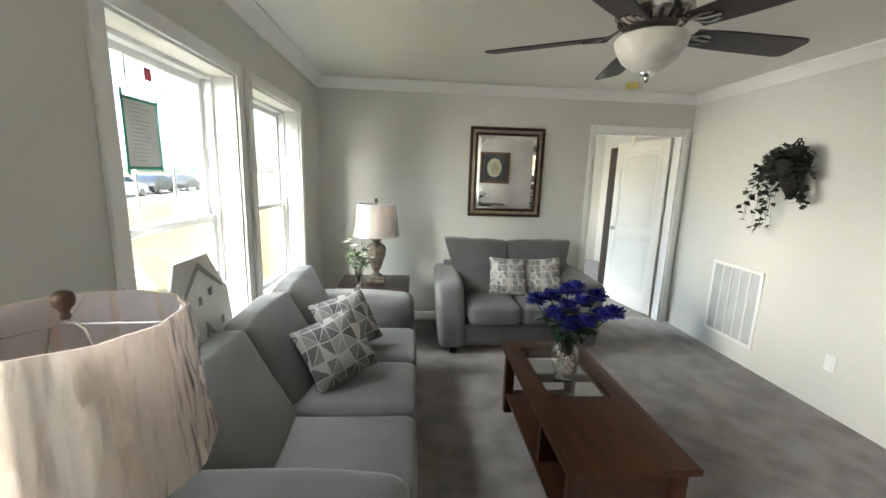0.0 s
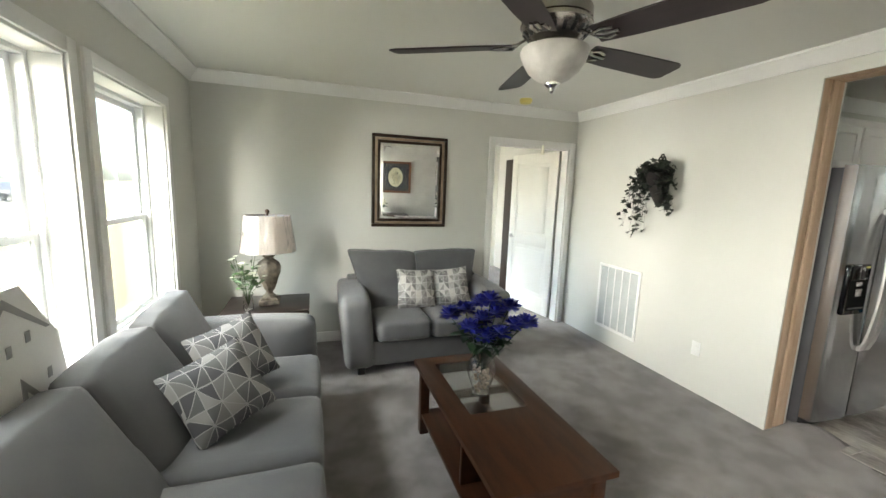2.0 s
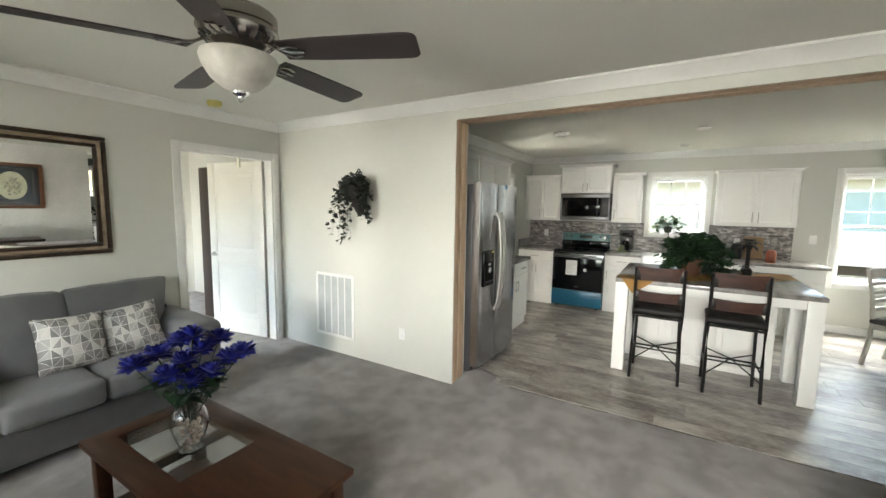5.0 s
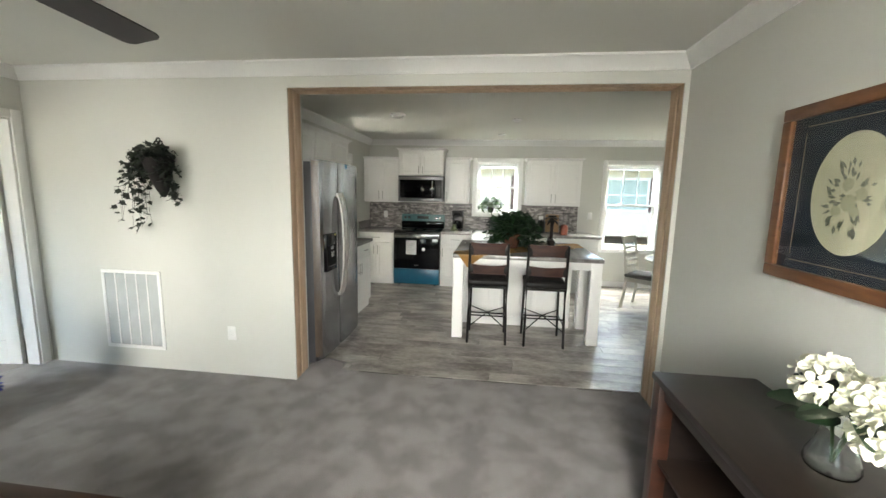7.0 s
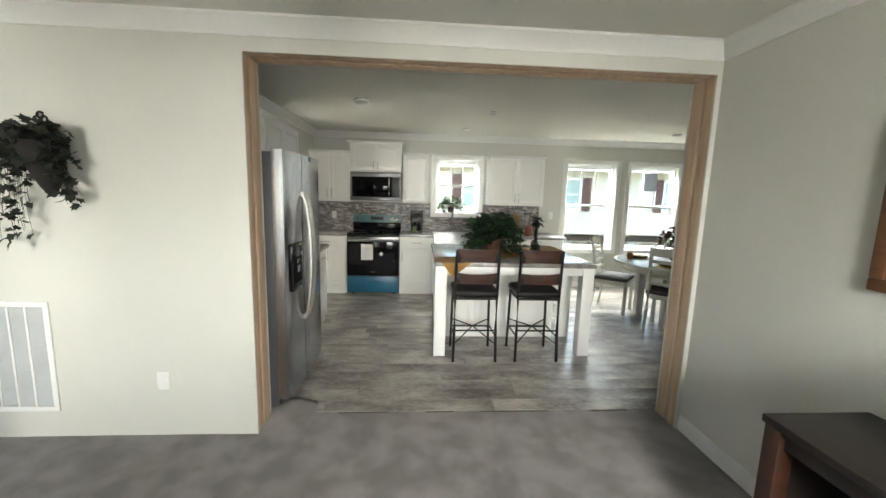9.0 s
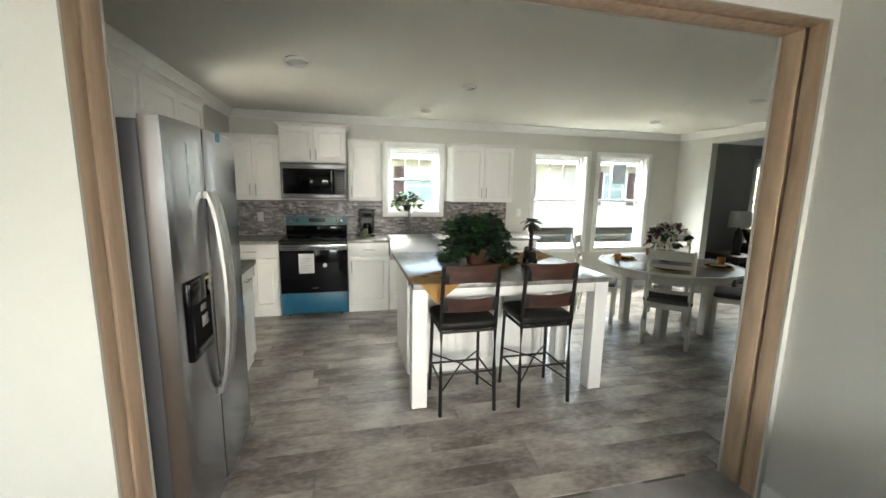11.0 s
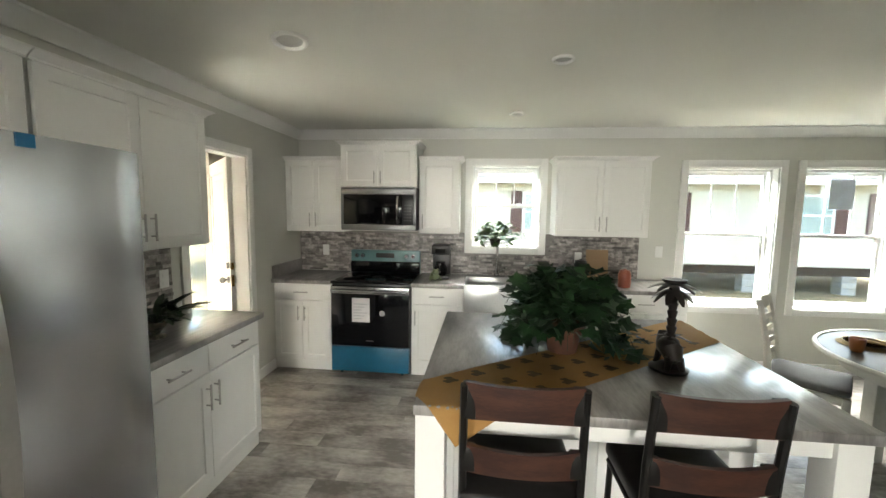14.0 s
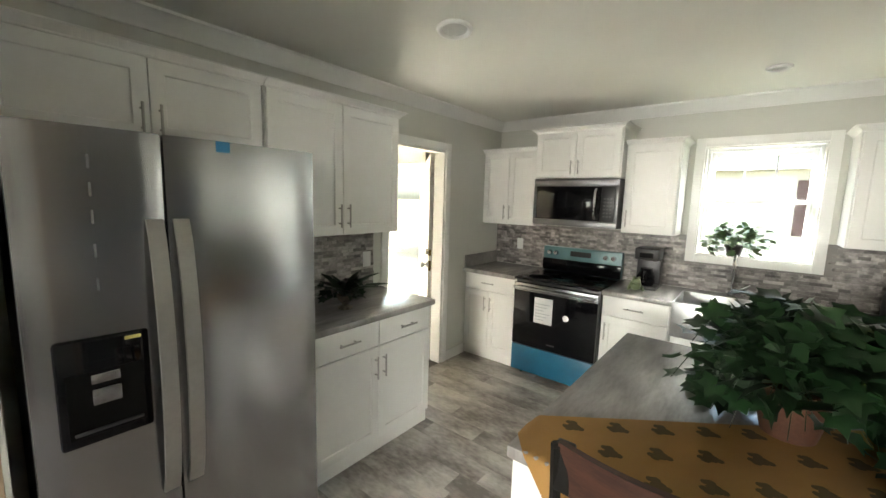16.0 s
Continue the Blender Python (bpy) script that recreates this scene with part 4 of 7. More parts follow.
def coffee_table():
    t = thing("coffee_table", 0.86, 2.015, 0, 0, "cherry-brown coffee table with an inset glass panel", "coffee table")
    hx, hy, top = 0.265, 0.59, 0.47
    gx0, gx1, gy0, gy1 = -0.155, 0.16, -0.075, 0.49
    bm = frame_plate(-hx, hx, -hy, hy, gx0, gx1, gy0, gy1, top - 0.028, top, 0.003)
    part("tabletop", bm, CHERRY, t)
    part("glass_panel", box(gx0 + 0.001, gx1 - 0.001, gy0 + 0.001, gy1 - 0.001, top - 0.012, top - 0.004, 0.001), pane_glass("table_glass", (0.93, 0.95, 0.94, 1)), t, smooth=False)
    for x in (-1, 1):
        for y in (-1, 1):
            part("leg", box(x * (hx - 0.055) - 0.028, x * (hx - 0.055) + 0.028, y * (hy - 0.06) - 0.028, y * (hy - 0.06) + 0.028, 0, top - 0.028, 0.003),
                 CHERRY, t)
    ix, iy = hx - 0.055, hy - 0.06
    for x in (-1, 1):
        part("apron", box(x * ix - 0.012, x * ix + 0.012, -iy + 0.028, iy - 0.028, top - 0.085, top - 0.028, 0.002), CHERRY, t)
    part("end_panel", box(-ix + 0.028, ix - 0.028, -iy - 0.012, -iy + 0.012, 0.14, top - 0.028, 0.002), CHERRY, t)
    part("apron", box(-ix + 0.028, ix - 0.028, iy - 0.012, iy + 0.012, top - 0.085, top - 0.028, 0.002), CHERRY, t)
    part("shelf", box(-ix - 0.02, ix + 0.02, -iy - 0.02, iy + 0.02, 0.115, 0.14, 0.003), CHERRY, t)
    part("divider", box(-ix, ix, gy0 - 0.05, gy0 - 0.025, 0.14, top - 0.03, 0.002), CHERRY, t)
    bm = box(-ix, ix, 0.19, 0.215, top - 0.075, top - 0.03, 0.002)
    part("crossbar", bm, CHERRY, t)


coffee_table()


def side_table(x, y, label):
    t = thing("end_table", x, y, 0, 0, label, "side table", "end tables")
    part("tabletop", box(-0.31, 0.31, -0.25, 0.25, 0.555, 0.585, 0.004), ESPRESSO, t)
    for sx in (-1, 1):
        for sy in (-1, 1):
            part("leg", box(sx * 0.27 - 0.022, sx * 0.27 + 0.022, sy * 0.21 - 0.022, sy * 0.21 + 0.022, 0, 0.555, 0.003), ESPRESSO, t)
        part("apron", box(sx * 0.27 - 0.01, sx * 0.27 + 0.01, -0.188, 0.188, 0.49, 0.555), ESPRESSO, t)
        part("apron", box(-0.248, 0.248, sx * 0.21 - 0.01, sx * 0.21 + 0.01, 0.49, 0.555), ESPRESSO, t)
    part("shelf", box(-0.248, 0.248, -0.188, 0.188, 0.16, 0.18, 0.003), ESPRESSO, t)
    return t


et = side_table(-0.345, 3.65, "dark espresso end table in the corner under a lamp")
side_table(-0.56, 0.80, "dark espresso end table at the near end of the sofa").parent = None


def table_lamp(x, y, z, label, wrapped=True, width=1.0):
    l = thing("table_lamp", x, y, z, 0, label, "lamp", "table lamps")
    bm = box(-0.075, 0.075, -0.075, 0.075, 0, 0.035, 0.006)
    box(-0.06, 0.06, -0.06, 0.06, 0.035, 0.055, 0.006, bm)
    bm2 = lathe([(0.052, 0.055), (0.045, 0.07), (0.028, 0.085), (0.026, 0.105), (0.036, 0.12), (0.058, 0.18), (0.078, 0.25), (0.083, 0.30),
                 (0.074, 0.335), (0.045, 0.36), (0.030, 0.37), (0.046, 0.385), (0.044, 0.398), (0.018, 0.41), (0.014, 0.44)], 40,
                wave=lambda a, r, h: 0.006 * math.sin(a * 8 + h * 26) * (0.11 < h < 0.345))
    merge(bm, bm2)
    part("lamp_base", bm, LAMPB, l, "weathered twisted resin base")
    part("socket", tube([(0, 0, 0.44), (0, 0, 0.50)], 0.017, 12), BRASS, l)
    bm = bmesh.new()
    for s in (-1, 1):
        tube([(0, 0, 0.45), (s * 0.045, 0, 0.50), (s * 0.05, 0, 0.60), (s * 0.028, 0, 0.685), (0, 0, 0.705)], 0.002, 6, bm)
    part("harp", bm, NICKEL, l)
    part("bulb", lathe([(0.012, 0.50), (0.014, 0.52), (0.030, 0.56), (0.028, 0.595), (0.0001, 0.612)], 16), PETALW, l)
    h0, h1, r0, r1 = 0.425, 0.705, 0.188 * width, 0.155 * width
    bm = lathe([(r0, h0), (r0 * 0.6 + r1 * 0.4, h0 + 0.11), (r1, h1), (r1 - 0.003, h1), (r0 * 0.6 + r1 * 0.4 - 0.003, h0 + 0.11), (r0 - 0.003, h0), (r0, h0)], 192, wave=lambda a, r, h: 0.0008 * math.sin(a * 44) + 0.0030 * math.sin(a * 11 + h * 5))
    sh = part("shade", bm, SHADE, l, "pleated beige linen shade")
    bm = lathe([(r1 - 0.0035, h1 - 0.002), (r0 - 0.0035, h0 + 0.002), (r0 - 0.005, h0 + 0.002), (r1 - 0.005, h1 - 0.002)], 48)
    bmesh.ops.delete(bm, geom=[f for f in bm.faces if len(f.verts) > 4], context="FACES")
    part("lining", bm, SHADEIN, sh)
    bm = bmesh.new()
    for k in range(3):
        a = math.tau * k / 3
        tube([(0, 0, h1 - 0.01), ((r1 - 0.004) * math.cos(a), (r1 - 0.004) * math.sin(a), h1 - 0.006)], 0.0009, 6, bm)
    part("spider", bm, NICKEL, sh)
    if wrapped:
        rnd = random.Random(int(abs(x) * 100))
        ph = [rnd.uniform(0, 6) for _ in range(4)]
        bm = lathe([(r0 + 0.004, h0 - 0.004), (r0 * 0.8 + r1 * 0.2 + 0.006, h0 + 0.06), (r0 * 0.5 + r1 * 0.5 + 0.006, h0 + 0.14),
                    (r0 * 0.2 + r1 * 0.8 + 0.006, h0 + 0.22), (r1 + 0.004, h1 + 0.003)], 120,
                   wave=lambda a, r, h: 0.0042 * (math.sin(a * 13 + ph[0] + 3 * math.sin(h * 11)) + math.sin(a * 31 + ph[1] + h * 14) * 0.45 + math.sin(a * 7 + ph[2] + h * 26) * 0.8))
        bmesh.ops.delete(bm, geom=[f for f in bm.faces if len(f.verts) > 4], context="FACES")
        w = part("plastic_wrap", bm, film_wrap(), l, "crinkled clear plastic wrap", smooth="all")
        w.visible_shadow = False
    part("finial", lathe([(0.007, 0.704), (0.008, 0.709), (0.006, 0.715), (0.009, 0.721), (0.014, 0.727), (0.0155, 0.735), (0.0155, 0.742), (0.013, 0.748), (0.007, 0.752), (0.0001, 0.753)], 32), FINIAL, l)
    return l


def film_wrap():
    if "film" in MATS:
        return MATS["film"]
    m = bpy.data.materials.new("film")
    m.use_nodes = True
    t = m.node_tree
    out = t.nodes["Material Output"]
    tr, gl, mx = t.nodes.new("ShaderNodeBsdfTransparent"), t.nodes.new("ShaderNodeBsdfGlossy"), t.nodes.new("ShaderNodeMixShader")
    lw, pw, ma = t.nodes.new("ShaderNodeLayerWeight"), t.nodes.new("ShaderNodeMath"), t.nodes.new("ShaderNodeMath")
    pw.operation, ma.operation = "POWER", "MULTIPLY_ADD"
    pw.inputs[1].default_value = 3
    ma.inputs[1].default_value, ma.inputs[2].default_value = 0.75, 0.17
    gl.inputs["Roughness"].default_value = 0.12
    tc, n = t.nodes.new("ShaderNodeTexCoord"), t.nodes.new("ShaderNodeTexNoise")
    mp = t.nodes.new("ShaderNodeMapping")
    mp.inputs["Scale"].default_value = (14, 14, 3)
    t.links.new(tc.outputs["Object"], mp.inputs[0])
    t.links.new(mp.outputs[0], n.inputs[0])
    n.inputs["Scale"].default_value = 2
    bp = t.nodes.new("ShaderNodeBump")
    bp.inputs["Strength"].default_value, bp.inputs["Distance"].default_value = 1.0, 0.03
    t.links.new(n.outputs[0], bp.inputs["Height"])
    t.links.new(bp.outputs[0], gl.inputs["Normal"])
    t.links.new(bp.outputs[0], lw.inputs["Normal"])
    t.links.new(lw.outputs["Facing"], pw.inputs[0])
    t.links.new(pw.outputs[0], ma.inputs[0])
    t.links.new(ma.outputs[0], mx.inputs[0])
    t.links.new(tr.outputs[0], mx.inputs[1])
    t.links.new(gl.outputs[0], mx.inputs[2])
    t.links.new(mx.outputs[0], out.inputs[0])
    MATS["film"] = m
    return m


table_lamp(-0.335, 3.65, 0.585, "weathered table lamp with beige shade on the corner end table", width=1.06)
table_lamp(-0.572, 0.852, 0.585, "table lamp with plastic-wrapped beige shade beside the sofa arm", width=1.06)


def leaf_mesh(name, length, width, material, fold=0.25, lobes=0, curl=0.2):
    """One leaf: base at the origin, tip along +x, folded along its rib."""
    bm = bmesh.new()
    n = 5
    rib = []
    lo, hi = [], []
    for i in range(n + 1):
        t = i / n
        w = width / 2 * math.sin(math.pi * min(1, t * 0.92 + 0.04)) ** 0.7
        if lobes:
            w *= 1 + 0.35 * math.cos(t * math.pi * lobes)
        z = -curl * length * t * t
        rib.append(bm.verts.new((length * t, 0, z)))
        lo.append(bm.verts.new((length * t, -w, z + w * fold)))
        hi.append(bm.verts.new((length * t, w, z + w * fold)))
    for i in range(n):
        bm.faces.new((rib[i], rib[i + 1], hi[i + 1], hi[i]))
        bm.faces.new((rib[i + 1], rib[i], lo[i], lo[i + 1]))
    me = bpy.data.meshes.new(name)
    bm.to_mesh(me)
    bm.free()
    me.materials.append(material)
    me.shade_smooth()
    return me


def ivy_leaf(name, size, material, curl=0.22):
    """One five-pointed ivy leaf: stalk end at the origin, main lobe along +x."""
    bm = bmesh.new()
    c = bm.verts.new((size * 0.34, 0, 0.03 * size))
    ring = []
    for r, deg in ((0.36, 180), (0.46, 140), (0.60, 118), (0.40, 88), (0.62, 58), (0.36, 30), (0.66, 0), (0.36, -30), (0.62, -58), (0.40, -88), (0.60, -118), (0.46, -140)):
        a = math.radians(deg)
        x, y = size * (0.34 + r * math.cos(a)), size * 0.92 * r * math.sin(a)
        ring.append(bm.verts.new((max(0, x), y, 0.22 * abs(y) - curl * (x - size * 0.34) ** 2 / size)))
    for i in range(len(ring)):
        bm.faces.new((c, ring[i], ring[(i + 1) % len(ring)]))
    me = bpy.data.meshes.new(name)
    bm.to_mesh(me)
    bm.free()
    me.materials.append(material)
    me.shade_smooth()
    return me


def aim(p, d, roll=0.0, s=1.0):
    """A pose at p whose +x axis runs along d."""
    q = Vector(d).normalized().to_track_quat("X", "Z")
    return Matrix.LocRotScale(Vector(p), q @ Euler((roll, 0, 0)).to_quaternion(), (s, s, s))


def wall_plant():
    p = thing("wall_plant", 2.88, 2.96, 1.455, 0, "dark trailing ivy in a cone wicker wall basket", "plant")
    bm = lathe([(0.012, 0.0), (0.040, 0.05), (0.068, 0.13), (0.098, 0.27), (0.104, 0.285), (0.09, 0.285)], 24, centre=(-0.10, -0.04))
    for q in bm.verts:
        q.co.x -= 0.17 * (q.co.z - 0.05)
    part("basket", bm, WICKER, p)
    bm = tube([(-0.012, 0.04, 0.25), (-0.012, 0.0, 0.35), (-0.012, 0.05, 0.405), (-0.012, 0.10, 0.35), (-0.012, 0.06, 0.25)], 0.006, 6)
    for cy, cz in ((0.031, 0.412), (0.069, 0.412), (0.05, 0.436)):
        tube([(-0.012, cy + 0.016 * math.cos(math.tau * q / 10), cz + 0.016 * math.sin(math.tau * q / 10)) for q in range(11)], 0.006, 6, bm)
    part("hanger", bm, WICKER, p)
    rnd = random.Random(7)
    me = ivy_leaf("leaf", 0.052, LEAFD)
    stems = bmesh.new()
    for k in range(50):
        a = rnd.uniform(-1.0, 1.0)
        left = rnd.random() < 0.66
        reach = rnd.uniform(0.04, 0.33) if left else rnd.uniform(0.08, 0.19)
        drop = rnd.uniform(0.12, 0.53) if left else rnd.uniform(0.05, 0.36)
        sy = 1 if left else -1
        pts = []
        x0 = -0.08 + rnd.uniform(-0.05, 0.03)
        for q in range(8):
            t = q / 7
            pts.append(Vector((min(-0.012, x0 - 0.05 * math.sin(t * 3) + 0.02 * rnd.random()), sy * reach * t ** 0.7 + 0.02 * a,
                               0.29 + 0.10 * math.sin(min(1, t * 1.6) * math.pi) * rnd.uniform(0.6, 1) - drop * t ** 1.7)))
        tube(pts, 0.0009, 4, stems)
        for q in range(1, 8):
            if rnd.random() < 0.9:
                d = Vector((-rnd.uniform(0.3, 1.2), rnd.uniform(-1, 1), rnd.uniform(-1, 0.3)))
                shared("leaf", me, p, aim(pts[q] + Vector((-0.01, rnd.uniform(-0.025, 0.025), rnd.uniform(-0.02, 0.02))), d, rnd.uniform(-1, 1), rnd.uniform(0.65, 1.15)))
    for k in range(150):
        th, r = rnd.uniform(0, math.tau), 0.15 * rnd.random() ** 0.5
        c = Vector((-0.13 + 0.6 * r * math.cos(th), r * math.sin(th) - 0.02, 0.17 + rnd.uniform(0, 0.21)))
        c.x = min(c.x, -0.03)
        shared("leaf", me, p, aim(c, (-rnd.random(), rnd.uniform(-1, 1), rnd.uniform(-0.6, 0.6)), rnd.uniform(-1, 1), rnd.uniform(0.8, 1.3)))
    part("vine", stems, LEAFD, p)


wall_plant()


def mirror_frame():
    m = thing("wall_mirror", 0.927, 4.213, 1.601, 0, "wall mirror in a dark bronze frame with silver-gilt edges", "mirror")
    w, h = 0.381, 0.447

    def ring(o, i, y0, y1, bev=0.004):
        bm = box(-w + o, w - o, y0, y1, h - i, h - o, bev)
        box(-w + o, w - o, y0, y1, -h + o, -h + i, bev, bm)
        box(-w + o, -w + i, y0, y1, -h + i, h - i, bev, bm)
        box(w - i, w - o, y0, y1, -h + i, h - i, bev, bm)
        return bm
    part("frame", ring(0, 0.030, -0.040, 0.0, 0.008), GILT, m)
    part("gilt_moulding", ring(0.030, 0.056, -0.033, 0, 0.010), GOLD, m, "silver-gilt rounded moulding")
    part("inner_frame", ring(0.056, 0.082, -0.028, 0, 0.006), GILT, m)
    bm = bmesh.new()
    i, o = 0.112, 0.082
    a = [bm.verts.new(v) for v in ((-w + o, -0.010, -h + o), (w - o, -0.010, -h + o), (w - o, -0.010, h - o), (-w + o, -0.010, h - o))]
    b = [bm.verts.new(v) for v in ((-w + i, -0.014, -h + i), (w - i, -0.014, -h + i), (w - i, -0.014, h - i), (-w + i, -0.014, h - i))]
    for k in range(4):
        bm.faces.new((a[k], a[(k + 1) % 4], b[(k + 1) % 4], b[k]))
    bm.faces.new(b)
    bm.faces.new(a[::-1])
    mg = part("mirror_glass", bm, MIRROR, m, smooth=False)
    mg.matrix_local = pose(0, 0, 0, 1.3, 0, -1.2)


mirror_frame()


def picture():
    """Fruit print in a navy mat with an oval opening."""
    p = thing("framed_picture", 1.59, -0.82, 1.555, 0, "oak-framed botanical print in a navy mat with cream oval", "picture")
    w, h, f = 0.35, 0.35, 0.05
    bm = box(-w, w, 0, 0.03, h - f, h, 0.006)
    box(-w, w, 0, 0.03, -h, -h + f, 0.006, bm)
    box(-w, -w + f, 0, 0.03, -h + f, h - f, 0.006, bm)
    box(w - f, w, 0, 0.03, -h + f, h - f, 0.006, bm)
    part("frame", bm, OAK, p)
    part("mat_board", box(-w + f, w - f, 0.002, 0.010, -h + f, h - f), NAVY, p, smooth=False)
    bm = bmesh.new()
    bmesh.ops.create_circle(bm, cap_ends=True, radius=1, segments=48)
    for v in bm.verts:
        v.co = (v.co.x * 0.165, 0.0125, v.co.y * 0.215)
    r = bmesh.ops.extrude_face_region(bm, geom=bm.faces[:])
    for g in r["geom"]:
        if isinstance(g, bmesh.types.BMVert):
            g.co.y = 0.0105
    part("oval_print", bm, CREAM, p, smooth=False)
    rnd = random.Random(3)
    bm = bmesh.new()
    for k in range(70):
        a, r = rnd.uniform(0, math.tau), rnd.random() ** 0.7
        c = Vector((r * 0.085 * math.cos(a), 0.0135 + 0.0001 * k / 70, r * 0.12 * math.sin(a) - 0.01))
        L, W, th = rnd.uniform(0.02, 0.045), rnd.uniform(0.008, 0.018), a + rnd.uniform(-0.6, 0.6)
        vs = [bm.verts.new(c + Vector((q * math.cos(th) - s * math.sin(th), 0, q * math.sin(th) + s * math.cos(th))))
              for q, s in ((0, 0), (L * 0.5, W / 2), (L, 0), (L * 0.5, -W / 2))]
        bm.faces.new(vs)
    part("printed_leaves", bm, INK, p, smooth=False)
    bm = bmesh.new()
    for k, (cx, cz, r) in enumerate(((0, -0.03, 0.03), (-0.045, 0.0, 0.022), (0.045, -0.06, 0.02), (0.01, 0.035, 0.022), (-0.03, -0.06, 0.018))):
        res = bmesh.ops.create_circle(bm, cap_ends=True, radius=r, segments=20)
        for v in res["verts"]:
            v.co = (cx + v.co.x, 0.0142 + k * 0.0002, cz + v.co.y)
    part("printed_fruit", bm, mat("pale_ink", (0.42, 0.40, 0.27), None, 0.6), p, smooth=False)
    for s in (-1, 1):
        part("mat_line", box(s * 0.235 - 0.002, s * 0.235 + 0.002, 0.0102, 0.0112, -0.24, 0.24), GOLD, p, smooth=False)
        part("mat_line", box(-0.233, 0.233, 0.0102, 0.0112, s * 0.265 - 0.002, s * 0.265 + 0.002), GOLD, p, smooth=False)
    gl = part("picture_glass", box(-w + f, w - f, 0.019, 0.021, -h + f, h - f), pane_glass("table_glass", (0.93, 0.95, 0.94, 1)), p, smooth=False)
    gl.visible_shadow = False


picture()


def console():
    c = thing("console_table", 1.17, -0.525, 0, 0, "dark-topped console cabinet with red-brown legs and open front", "console table")
    hx, y0, y1, top = 0.65, -0.225, 0.205, 0.76
    part("tabletop", box(-hx, hx, y0, y1, top - 0.03, top, 0.004), ESPRESSO, c)
    for x in (-1, 1):
        for y in (y0 + 0.04, y1 - 0.04):
            part("leg", box(x * (hx - 0.04) - 0.032, x * (hx - 0.04) + 0.032, y - 0.032, y + 0.032, 0, top - 0.03, 0.004), REDWOOD, c)
        part("side_panel", box(x * (hx - 0.04) - 0.01, x * (hx - 0.04) + 0.01, y0 + 0.07, y1 - 0.07, 0.08, top - 0.03), ESPRESSO, c)
    part("back_panel", box(-hx + 0.07, hx - 0.07, y0 + 0.02, y0 + 0.03, 0.08, top - 0.03), DARKBROWN, c)
    for z in (0.08, 0.36):
        part("shelf", box(-hx + 0.05, hx - 0.05, y0 + 0.03, y1 - 0.03, z, z + 0.02, 0.002), DARKBROWN, c)
    part("rail", box(-hx + 0.072, hx - 0.072, y1 - 0.05, y1 - 0.03, top - 0.10, top - 0.03, 0.002), ESPRESSO, c)


console()


def vase_glass(parent, profile, centre=(0, 0), t=0.003, seg=28, name="vase"):
    inner = [(max(0.0005, r - t), z + (t if i == 0 else 0)) for i, (r, z) in enumerate(profile)]
    bm = lathe(profile + inner[::-1], seg, centre=centre)
    bmesh.ops.delete(bm, geom=[f for f in bm.faces if len(f.verts) > 4 and f.calc_center_median().z > profile[-1][1] - 0.001], context="FACES")
    return part(name, bm, GLASS, parent, "clear glass")


